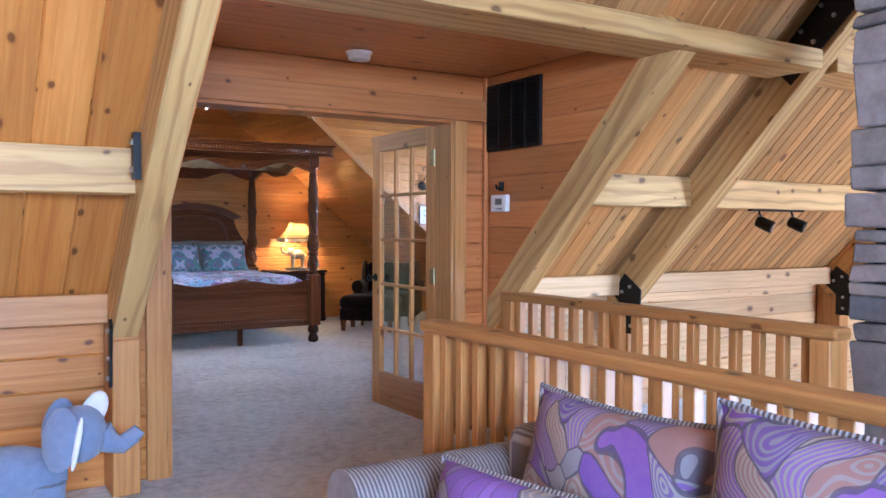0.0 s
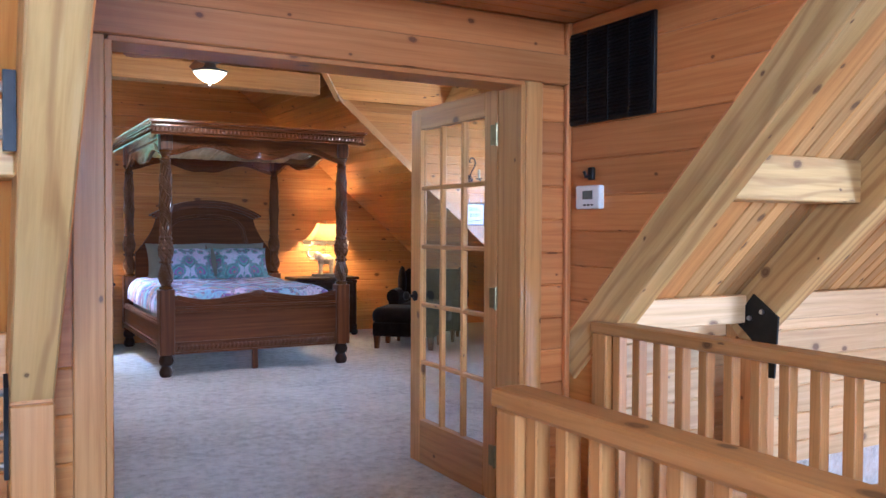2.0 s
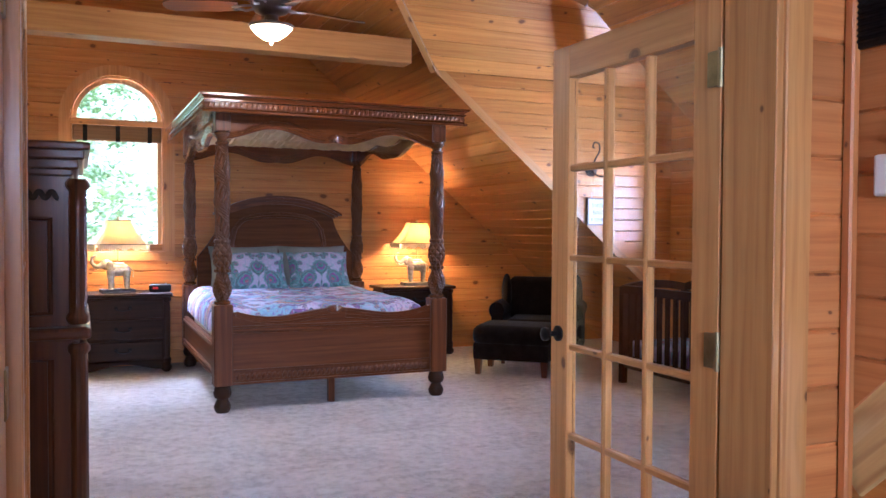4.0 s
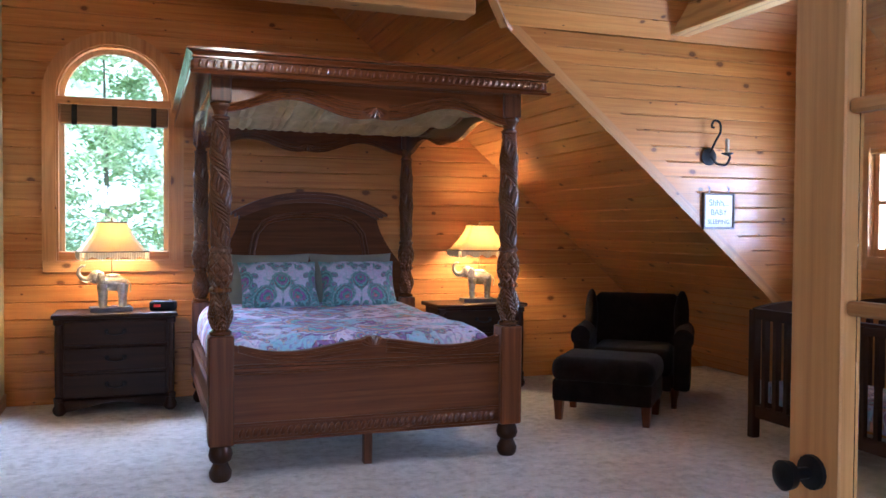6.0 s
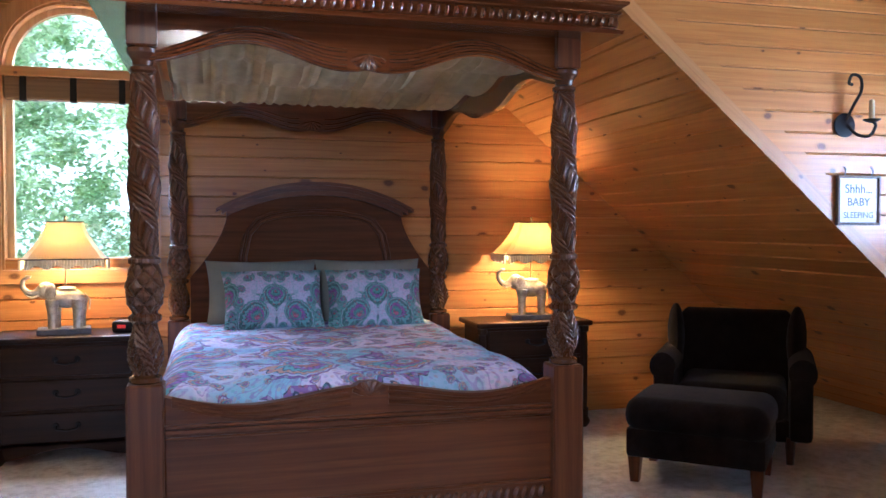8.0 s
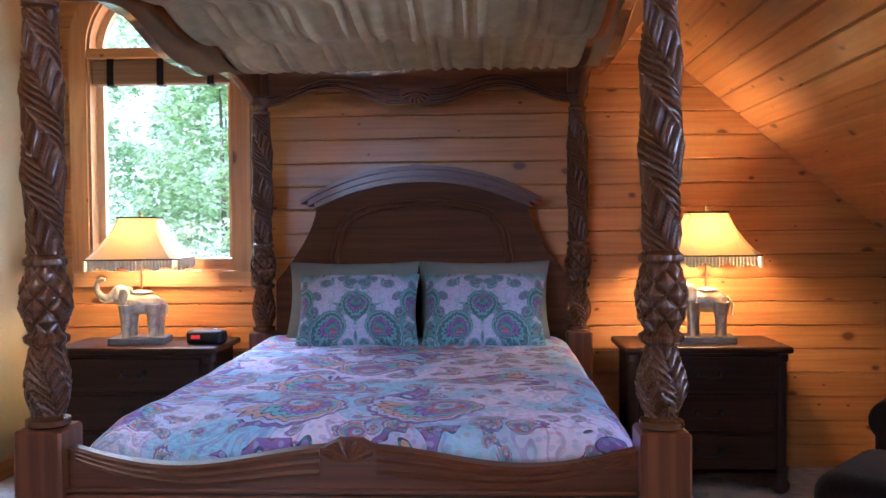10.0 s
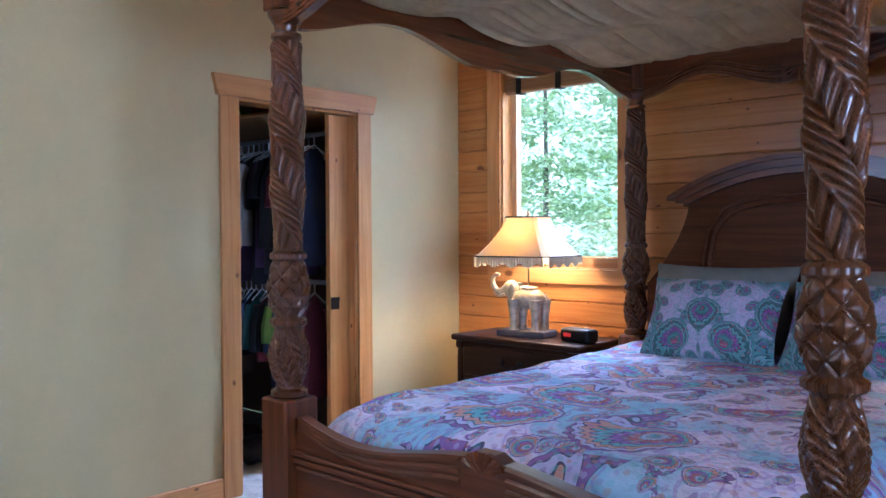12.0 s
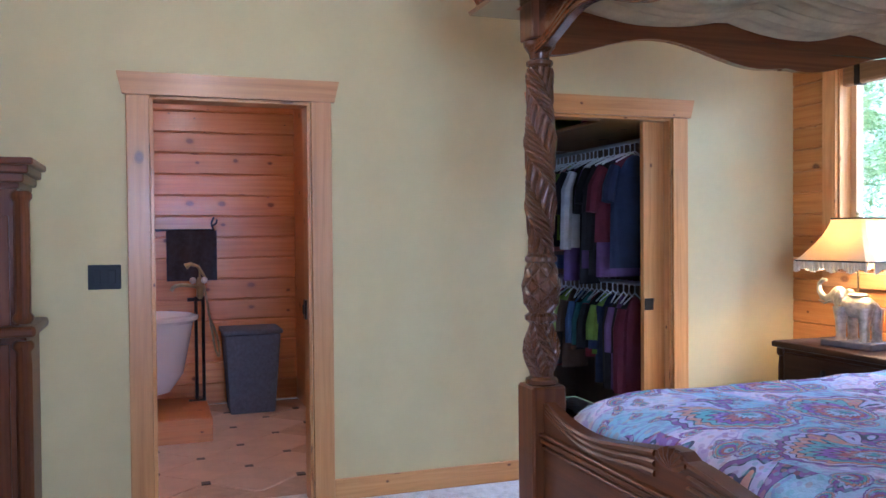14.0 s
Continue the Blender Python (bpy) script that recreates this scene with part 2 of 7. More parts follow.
def lathe(bm, profile, seg=24, centre=(0, 0, 0), wobble=None):
    """Turn a profile of (radius, height) about an upright axis."""
    c = Vector(centre)
    rings = []
    for r, z in profile:
        ring = []
        for i in range(seg):
            a = 2 * math.pi * i / seg
            q = r if wobble is None else r * wobble(a, z)
            ring.append(bm.verts.new(c + Vector((q * math.cos(a), q * math.sin(a), z))))
        rings.append(ring)
    for lo, hi in zip(rings, rings[1:]):
        for i in range(seg):
            bm.faces.new((lo[i], lo[(i + 1) % seg], hi[(i + 1) % seg], hi[i]))
    bm.faces.new(rings[0][::-1])
    bm.faces.new(rings[-1])
    return bm


def tube(bm, pts, radius, seg=8):
    """A round rod along points; radius a number or one for each point."""
    pts = [Vector(p) for p in pts]
    radii = [radius] * len(pts) if isinstance(radius, (int, float)) else radius
    rings, side = [], None
    for i, p in enumerate(pts):
        d = (pts[min(i + 1, len(pts) - 1)] - pts[max(i - 1, 0)]).normalized()
        if side is None:
            side = d.orthogonal().normalized()
        side = (side - d * side.dot(d)).normalized()
        up = d.cross(side)
        rings.append([bm.verts.new(p + radii[i] * (math.cos(2 * math.pi * k / seg) * side + math.sin(2 * math.pi * k / seg) * up)) for k in range(seg)])
    for lo, hi in zip(rings, rings[1:]):
        for k in range(seg):
            bm.faces.new((lo[k], lo[(k + 1) % seg], hi[(k + 1) % seg], hi[k]))
    bm.faces.new(rings[0][::-1])
    bm.faces.new(rings[-1])
    return bm


def rounded(pts, k=7):
    """A smooth curve through the points."""
    p = [Vector(q) for q in pts]
    p = [p[0] * 2 - p[1]] + p + [p[-1] * 2 - p[-2]]
    out = []
    for a, b, c, d in zip(p, p[1:], p[2:], p[3:]):
        for i in range(k):
            t = i / k
            out.append(0.5 * (2 * b + (c - a) * t + (2 * a - 5 * b + 4 * c - d) * t * t + (3 * b - a - 3 * c + d) * t ** 3))
    return out + [p[-2]]


def blob(bm, place, size, turn=(0, 0, 0), seg=14, rings=9):
    m = pose(*place, *turn) @ Matrix.Diagonal((*size, 1))
    bmesh.ops.create_uvsphere(bm, u_segments=seg, v_segments=rings, radius=1.0, matrix=m)
    return bm


def board(parent, corners, n, depth, material, grain, groove=0.008, name="plank"):
    """One plank: four corners in order (low start, low end, high end, high start) on the back plane, proud by depth."""
    p = [Vector(c) for c in corners]
    n = Vector(n)
    up = ((p[3] - p[0]) + (p[2] - p[1])).normalized()
    bm = bmesh.new()
    back = [bm.verts.new(q) for q in p]
    mid = [bm.verts.new(q + n * (depth - groove)) for q in p]
    sh = [up * groove, up * groove, -up * groove, -up * groove]
    front = [bm.verts.new(q + n * depth + s) for q, s in zip(p, sh)]
    for lo, hi in ((back, mid), (mid, front)):
        for i in range(4):
            j = (i + 1) % 4
            bm.faces.new((lo[i], lo[j], hi[j], hi[i]))
    bm.faces.new(front)
    bmesh.ops.recalc_face_normals(bm, faces=bm.faces)
    f = max(bm.faces, key=lambda q: q.calc_area())
    f.normal_update()
    if f.normal.dot(n) < 0:
        bmesh.ops.reverse_faces(bm, faces=bm.faces)
    return part(name, bm, material, parent, grain=grain)


def courses(parent, o, u, v, n, v0, v1, pitch, spans, depth, material, groove=0.008, name="plank"):
    """Planks on a wall through o with axes u, v: spans(v) lists the stretches (start, end) of u open at height v."""
    o, u, v = Vector(o), Vector(u), Vector(v)
    k = max(1, round((v1 - v0) / pitch))
    for i in range(k):
        a, b = v0 + (v1 - v0) * i / k, v0 + (v1 - v0) * (i + 1) / k
        lo, hi = spans(a + 1e-4), spans(b - 1e-4)
        if len(lo) != len(hi):
            lo = hi = spans((a + b) / 2)
        for (s0, e0), (s1, e1) in zip(lo, hi):
            if e0 - s0 < 0.02 and e1 - s1 < 0.02:
                continue
            board(parent, [o + u * s0 + v * a, o + u * max(e0, s0) + v * a, o + u * max(e1, s1) + v * b, o + u * s1 + v * b], n, depth, material, u, groove, name)


def slab(name, pts, off, material, label, category, grain=None):
    return tagged(link_mesh(name, prism(bmesh.new(), pts, off), material, grain), label, category, kind="structure")


# ---- plan ----
DOOR_Y, BACK_Y = 5.20, 5.36          # the two faces of the wall with the french door
DOOR_X0, DOOR_X1, DOOR_H = 1.72, 3.545, 2.045
VENT_X = 3.82                        # cheek wall with the vent
RAFTER = [-1.2, 1.39, 3.83, 4.92, 7.5]
ROOF_TOP, ROOF_LOW = 6.12, 5.80      # y + z on the boards and under the rafters
GREEN_X, WIN_Y = 1.43, 12.22
CHEEK_Y, NEAR_Y, DORMER_X = 10.05, 7.72, 7.12
EAVE, RIDGE_Z, PITCH = 2.70, 3.68, 0.845


def slope_z(x):
    return 2.2 - PITCH * (x - 5.212)


def slope_x(z):
    return 5.212 + (2.2 - z) / PITCH


# ---- floors ----
floor = tagged(new("floor"), "wall-to-wall beige carpet, thick and combed", "floor", kind="structure")
part("carpet_sheet", boxed(-3.2, 3.92, -3.2, 5.2, -0.25, 0, 0), CARPET, floor)
part("carpet_sheet", boxed(GREEN_X - 0.16, 7.9, 5.2, 12.3, -0.25, 0.0, 0), CARPET, floor)
slab("floor_below", [(3.9, -3.3, -2.75), (11, -3.3, -2.75), (11, 5.3, -2.75), (3.9, 5.3, -2.75)], (0, 0, -0.1), PINE, "amber pine plank floor of the great room", "floor", (1, 0, 0))

# ---- loft: knee walls, roof, rafters ----
wall_knee = tagged(link_mesh("wall_knee", boxed(-3.3, 1.56, 5.235, 5.36, 0, 2.3, 0), PINE, (1, 0, 0)), "horizontal amber pine log wall under the rafters", "wall", kind="structure")
courses(wall_knee, (0, 5.235, 0), (1, 0, 0), (0, 0, 1), (0, -1, 0), 0.0, 0.87, 0.172, lambda v: [(-3.2, 1.39), (1.53, 1.60)], 0.035, PINE, 0.008)
_bm = bmesh.new()
for _a, _b, _c, _d in ((3.95, 5.55, -2.75, 1.3), (6.35, 11, -2.75, 1.3), (5.55, 6.35, -2.75, -1.6), (5.55, 6.35, -0.33, 1.3)):
    box(_bm, _a, _b, 5.235, 5.45, _c, _d)
wall_great = tagged(link_mesh("wall_great_room", _bm, PINE_PALE, (1, 0, 0)), "pale pine log wall of the great room", "wall", kind="structure")


def great_spans(v):
    hole = [(5.55, 6.35)] if -1.6 < v < -0.33 else []
    out, at = [], 3.96
    for a, b in hole:
        out.append((at, a))
        at = b
    return out + [(at, 11)]


courses(wall_great, (0, 5.235, 0), (1, 0, 0), (0, 0, 1), (0, -1, 0), -2.7, 0.95, 0.165, great_spans, 0.035, PINE_PALE, 0.009)
_bm = bmesh.new()
for _a, _b, _lo in ((-3.3, 1.50, 5.32), (1.50, 3.86, 3.62), (3.86, 11, 5.32)):
    prism(_bm, [(_a, _lo, 6.18 - _lo), (_b, _lo, 6.18 - _lo), (_b, 1.0, 5.18), (_a, 1.0, 5.18)], (0, 0.12, 0.12))
roof = tagged(link_mesh("roof_slope", _bm, ROOF_BOARD, (0, -1, 1)), "sloped tongue-and-groove pine roof lining", "ceiling", kind="structure")


def roof_boards(x0, x1, y_low, y_high, pitch, skin):
    """Tongue-and-groove boards that run up the slope."""
    k = max(1, round((x1 - x0) / pitch))
    for i in range(k):
        a, b = x0 + (x1 - x0) * i / k, x0 + (x1 - x0) * (i + 1) / k
        p = [(a, y_low, ROOF_TOP + 0.03 - y_low), (a, y_high, ROOF_TOP + 0.03 - y_high), (b, y_high, ROOF_TOP + 0.03 - y_high), (b, y_low, ROOF_TOP + 0.03 - y_low)]
        board(roof, p, Vector((0, -1, -1)).normalized(), 0.02, skin, (0, -1, 1), 0.008, "roof_board")
roof_boards(-2.4, 1.40, 5.14, 3.4, 0.21, PINE)
roof_boards(3.84, 4.44, 5.14, 2.2, 0.15, PINE_TRIM)
roof_boards(4.44, 9.0, 5.14, 2.2, 0.088, ROOF_BOARD)
roof_boards(1.40, 3.84, 3.74, 2.2, 0.15, ROOF_BOARD)
slab("roof_far_slope", [(-3.3, 1.3, 5.24), (11, 1.3, 5.24), (11, -3.4, 2.1), (-3.3, -3.4, 2.1)], (0, 0, 0.12), ROOF_BOARD, "pine-lined roof slope behind", "ceiling", (1, 0, 0))
slab("wall_south", [(-3.3, -3.2, -2.75), (11, -3.2, -2.75), (11, -3.2, 2.3), (-3.3, -3.2, 2.3)], (0, -0.12, 0), PINE, "pine wall behind", "wall", (1, 0, 0))
slab("wall_loft_end", [(-3.2, -3.2, -0.2), (-3.2, 5.3, -0.2), (-3.2, 5.3, 5.2), (-3.2, -3.2, 5.2)], (-0.12, 0, 0), PINE, "pine gable wall", "wall", (0, 1, 0))
slab("wall_great_end", [(9.6, -3.2, -2.75), (9.6, 5.3, -2.75), (9.6, 5.3, 5.2), (9.6, -3.2, 5.2)], (0.12, 0, 0), PINE_PALE, "pale pine gable wall of the great room", "wall", (0, 1, 0))
slab("wall_under_loft", [(3.86, -3.2, -2.75), (3.86, 5.2, -2.75), (3.86, 5.2, -0.25), (3.86, -3.2, -0.25)], (-0.1, 0, 0), PINE, "pine wall under the loft", "wall", (0, 1, 0))


def upright_box(name, x0, x1, y0, y1, z0, z1, material, grain, label, category, kind="structure", bevel=0.006):
    return tagged(link_mesh(name, boxed(x0, x1, y0, y1, z0, z1, bevel), material, grain), label, category, kind=kind)


def rafter(x0, x1, low, high, post):
    """A square-sawn rafter that follows the roof, on a short post."""
    ob = thing("rafter", "heavy knotty pine rafter on a short post", "rafter", group="roof rafters")
    d = (ROOF_TOP + 0.05 - ROOF_LOW) / 2
    bm = prism(bmesh.new(), [(x0, low, ROOF_LOW - low), (x1, low, ROOF_LOW - low), (x1, high, ROOF_LOW - high), (x0, high, ROOF_LOW - high)], (0, d, d))
    bmesh.ops.bevel(bm, geom=list(bm.edges), offset=0.006, segments=1, affect="EDGES")
    part("rafter_beam", bm, PINE_BEAM, ob, grain=(0, -1, 1))
    if post:
        part("post", boxed(x0, x1, 4.97, 5.195, 0 if x0 < 3.8 else -2.75, ROOF_LOW - 4.95 - 0.06, 0.006), PINE_TRIM, ob, grain=(0, 0, 1))
        part("foot_block", boxed(x0 + 0.004, x1 - 0.004, 5.0, 5.195, ROOF_LOW - 4.95 - 0.06, ROOF_LOW - 5.06 + 0.2, 0), PINE_TRIM, ob, grain=(0, 0, 1))
    return ob


for _x in RAFTER:
    rafter(_x, _x + 0.135, 5.16 if _x == 3.83 else 5.06, 3.50 if _x == 3.83 else 2.4, _x != 3.83)

for _a, _b in ((-1.065, 1.39), (3.965, 4.92), (5.055, 7.5), (7.635, 9.6)):
    upright_box("purlin", _a, _b, 4.40, 4.66, 1.50, 1.70, PINE_BEAM, (1, 0, 0), "square pine purlin between rafters", "beam")
    upright_box("wall_plate", _a, _b, 5.05, 5.23, 0.87, 1.02, PINE_TRIM if _b < 2 else PINE_PALE, (1, 0, 0), "pine plate beam on top of the log wall", "beam")
    if _b > 6:
        upright_box("purlin", _a, _b, 3.46, 3.82, 2.26, 2.46, PINE_BEAM, (1, 0, 0), "square pine purlin between rafters", "beam")
upright_box("dormer_header", 1.525, 4.92, 3.46, 3.82, 2.26, 2.375, PINE_BEAM, (1, 0, 0), "long pale pine header beam of the dormer", "beam")

# ---- recess before the french door ----
ceiling_recess = tagged(link_mesh("ceiling_recess", boxed(1.50, 3.86, 3.80, 5.22, 2.39, 2.5, 0), PINE_RED, (1, 0, 0)), "flat reddish pine board ceiling of the recess", "ceiling", kind="structure")
_bm = bmesh.new()
for _i in range(14):
    _a = 3.80 + 1.4 * _i / 14
    box(_bm, 1.52, 3.82, _a + 0.003, _a + 0.097, 2.365, 2.392, 0.003)
ceiling_boards = tagged(link_mesh("ceiling_boards", _bm, PINE_RED, (1, 0, 0)), "reddish pine ceiling boards", "ceiling", kind="structure")

wall_door = tagged(new("wall_french_door"), "reddish horizontal pine log wall around the french door", "wall", kind="structure")
part("wall_core", boxed(1.53, DOOR_X0 - 0.02, DOOR_Y + 0.02, BACK_Y, 0, 2.4, 0), PINE_RED, wall_door, grain=(1, 0, 0))
part("wall_core", boxed(DOOR_X1 + 0.02, 4.05, DOOR_Y + 0.02, BACK_Y, 0, 3.4, 0), PINE_RED, wall_door, grain=(1, 0, 0))
part("wall_core", boxed(1.40, 4.05, DOOR_Y + 0.02, BACK_Y, DOOR_H + 0.02, 3.8, 0), PINE_RED, wall_door, grain=(1, 0, 0))
part("wall_core", boxed(4.05, 7.9, DOOR_Y + 0.22, BACK_Y + 0.12, 0, 3.4, 0), PINE_RED, wall_door, grain=(1, 0, 0))
part("wall_core", boxed(1.2, 1.54, 5.36, 5.45, 0, 3.8, 0), PINE_RED, wall_door, grain=(1, 0, 0))
courses(wall_door, (0, DOOR_Y + 0.02, 0), (1, 0, 0), (0, 0, 1), (0, -1, 0), 0.0, DOOR_H, 0.158, lambda v: [(3.64, 3.80)], 0.02, PINE_RED)
courses(wall_door, (0, DOOR_Y + 0.02, 0), (1, 0, 0), (0, 0, 1), (0, -1, 0), 2.20, 2.365, 0.165, lambda v: [(1.53, 3.80)], 0.02, PINE_RED)
upright_box("corner_trim", 3.785, 3.815, 5.165, 5.198, 0, 2.36, PINE_RED, (0, 0, 1), "thin pine corner strip", "trim")

wall_vent = tagged(link_mesh("wall_vent", prism(bmesh.new(), [(3.86, 5.24, 0.8), (3.86, 5.24, 2.4), (3.86, 3.66, 2.4)], (0.06, 0, 0)), PINE_RED, (0, 1, 0)), "reddish pine board cheek wall of the dormer", "wall", kind="structure")
courses(wall_vent, (3.86, 0, 0), (0, 1, 0), (0, 0, 1), (-1, 0, 0), 0.86, 2.365, 0.165, lambda v: [(ROOF_TOP - 0.06 - v, 5.2)], 0.04, PINE_RED)
upright_box("wall_vent_low", 3.84, 3.9, 5.0, 5.22, 0, 0.9, PINE, (0, 1, 0), "short pine log wall end below the rafter", "wall")

wall_recess_left = tagged(link_mesh("wall_recess_left", prism(bmesh.new(), [(1.53, 5.24, 0.6), (1.53, 5.24, 2.5), (1.53, 3.3, 2.5)], (-0.06, 0, 0)), PINE_RED, (0, 1, 0)), "reddish pine cheek wall on the other side of the recess", "wall", kind="structure")
# door frame
door_frame = tagged(new("door_frame"), "amber pine casing and jambs of the french door", "door frame", kind="structure")
part("casing", boxed(1.60, DOOR_X0 - 0.012, 5.165, 5.198, 0, 2.06, 0.004), PINE_TRIM, door_frame, grain=(0, 0, 1))
part("casing", boxed(DOOR_X1 + 0.002, 3.64, 5.165, 5.198, 0, 2.06, 0.004), PINE_TRIM, door_frame, grain=(0, 0, 1))
part("head_casing", boxed(1.53, 3.784, 5.15, 5.198, 2.06, 2.20, 0.005), PINE_RED, door_frame, grain=(1, 0, 0))
part("jamb", boxed(DOOR_X0 - 0.012, DOOR_X0 + 0.015, 5.175, 5.37, 0, DOOR_H, 0.003), PINE_TRIM, door_frame, grain=(0, 0, 1))
part("jamb", boxed(DOOR_X1 - 0.022, DOOR_X1 + 0.002, 5.175, 5.37, 0, DOOR_H, 0.003), PINE_TRIM, door_frame, grain=(0, 0, 1))
part("head_jamb", boxed(DOOR_X0, DOOR_X1, 5.175, 5.37, DOOR_H - 0.006, DOOR_H + 0.016, 0.003), PINE_RED, door_frame, grain=(1, 0, 0))
for _z in (0.28, 1.05, 1.83):
    part("hinge", boxed(DOOR_X0 + 0.014, DOOR_X0 + 0.02, 5.33, 5.40, _z - 0.05, _z + 0.05, 0.002), BRASS, door_frame, "aged brass hinge leaf")

# ---- bedroom shell ----
wall_window = tagged(new("wall_window"), "amber knotty pine plank wall with an arched window", "wall", kind="structure")
WX0, WX1, WZ0, WZS = 1.80, 2.645, 1.13, 2.40      # opening and spring line
WC, WR = (WX0 + WX1) / 2, (WX1 - WX0) / 2


def arch_half(z):
    """Half width of the window opening at a height."""
    if z < WZ0 or z >= WZS + WR:
        return None
    return WR if z <= WZS else math.sqrt(max(0.0, WR * WR - (z - WZS) ** 2))


def window_spans(v, x1=None):
    end = slope_x(v) + 0.02
    h = arch_half(v)
    if h is None:
        return [(GREEN_X, end)]
    return [(GREEN_X, WC - h - 0.01), (WC + h + 0.01, end)]


courses(wall_window, (0, WIN_Y + 0.03, 0), (1, 0, 0), (0, 0, 1), (0, -1, 0), 0.0, 3.72, 0.133, window_spans, 0.03, PINE)
_bm = bmesh.new()
box(_bm, 1.2, WX0 - 0.03, WIN_Y + 0.03, WIN_Y + 0.16, -0.2, 3.9)
box(_bm, WX1 + 0.03, 7.9, WIN_Y + 0.03, WIN_Y + 0.16, -0.2, 3.9)
box(_bm, WX0 - 0.03, WX1 + 0.03, WIN_Y + 0.03, WIN_Y + 0.16, -0.2, WZ0 - 0.02)
box(_bm, WX0 - 0.03, WX1 + 0.03, WIN_Y + 0.03, WIN_Y + 0.16, WZS + WR + 0.02, 3.9)
part("wall_core", _bm, PINE, wall_window, grain=(1, 0, 0))

slope = tagged(new("bedroom_slope"), "sloped knotty pine plank ceiling of the bedroom", "ceiling", kind="structure")
SN = Vector((-PITCH, 0, -1)).normalized()
SU = Vector((-1, 0, PITCH)).normalized()


def slope_planks(y0, y1, x_low, x_top):
    """Planks that run along the room on the slope, up to x_top."""
    length = (x_low - x_top) * math.hypot(1, PITCH)
    k = max(1, round(length / 0.133))
    base = Vector((x_low, 0, slope_z(x_low))) - SN * 0.02
    for i in range(k):
        a, b = base + SU * (length * i / k), base + SU * (length * (i + 1) / k)
        ya0, ya1, yb0, yb1 = y0(a.z), y1(a.z), y0(b.z), y1(b.z)
        if ya1 - ya0 < 0.03:
            continue
        board(slope, [(a.x, ya0, a.z), (a.x, ya1, a.z), (b.x, yb1, b.z), (b.x, yb0, b.z)], SN, 0.02, PINE, (0, 1, 0))


def valley(z):
    return max(0.0, z - EAVE) / PITCH


slope_planks(lambda z: CHEEK_Y - valley(z), lambda z: WIN_Y, 7.80, 3.46)
slope_planks(lambda z: BACK_Y, lambda z: NEAR_Y + valley(z), 7.80, 3.46)
_bm = bmesh.new()
for _a, _b in ((5.30, NEAR_Y), (CHEEK_Y, 12.36)):
    prism(_bm, [(7.9, _a, slope_z(7.9)), (7.9, _b, slope_z(7.9)), (slope_x(EAVE), _b, EAVE), (slope_x(EAVE), _a, EAVE)], tuple(-SN * 0.12 + SN * -0.021))
prism(_bm, [(slope_x(EAVE), 5.30, EAVE), (slope_x(EAVE), NEAR_Y, EAVE), (3.40, 8.88, RIDGE_Z + 0.05), (3.40, 5.30, RIDGE_Z + 0.05)], tuple(SN * -0.141))
prism(_bm, [(slope_x(EAVE), 12.36, EAVE), (slope_x(EAVE), CHEEK_Y, EAVE), (3.40, 8.88, RIDGE_Z + 0.05), (3.40, 12.36, RIDGE_Z + 0.05)], tuple(SN * -0.141))
for _v in _bm.verts:
    _v.co -= SN * 0.021
part("slope_core", _bm, PINE, slope, grain=(0, 1, 0))
ceiling = tagged(link_mesh("ceiling", boxed(1.3, 3.6, 5.2, 12.36, RIDGE_Z, RIDGE_Z + 0.1, 0), PINE, (0, 1, 0)), "flat pine ceiling at the top of the bedroom", "ceiling", kind="structure")

# dormer
wall_cheek = tagged(new("wall_dormer_cheek"), "knotty pine plank cheek wall of the dormer", "wall", kind="structure")
courses(wall_cheek, (0, CHEEK_Y + 0.02, 0), (1, 0, 0), (0, 0, 1), (0, -1, 0), 0.1, EAVE, 0.105, lambda v: [(slope_x(v) + 0.0, DORMER_X)], 0.02, PINE)
part("wall_core", prism(bmesh.new(), [(DORMER_X + 0.1, CHEEK_Y + 0.02, slope_z(DORMER_X + 0.1) + 0.04), (DORMER_X + 0.1, CHEEK_Y + 0.02, EAVE + 0.1), (slope_x(EAVE + 0.1) + 0.04, CHEEK_Y + 0.02, EAVE + 0.1)], (0, 0.05, 0)), PINE, wall_cheek, grain=(1, 0, 0))
wall_near = tagged(link_mesh("wall_dormer_near_cheek", prism(bmesh.new(), [(DORMER_X + 0.1, NEAR_Y, slope_z(DORMER_X + 0.1) + 0.04), (DORMER_X + 0.1, NEAR_Y, EAVE + 0.1), (slope_x(EAVE + 0.1) + 0.04, NEAR_Y, EAVE + 0.1)], (0, -0.05, 0)), PINE, (1, 0, 0)), "pine cheek wall on the near side of the dormer", "wall", kind="structure")
dormer_ceiling = tagged(new("dormer_ceiling"), "gabled pine plank ceiling of the dormer", "ceiling", kind="structure")
_k = 10
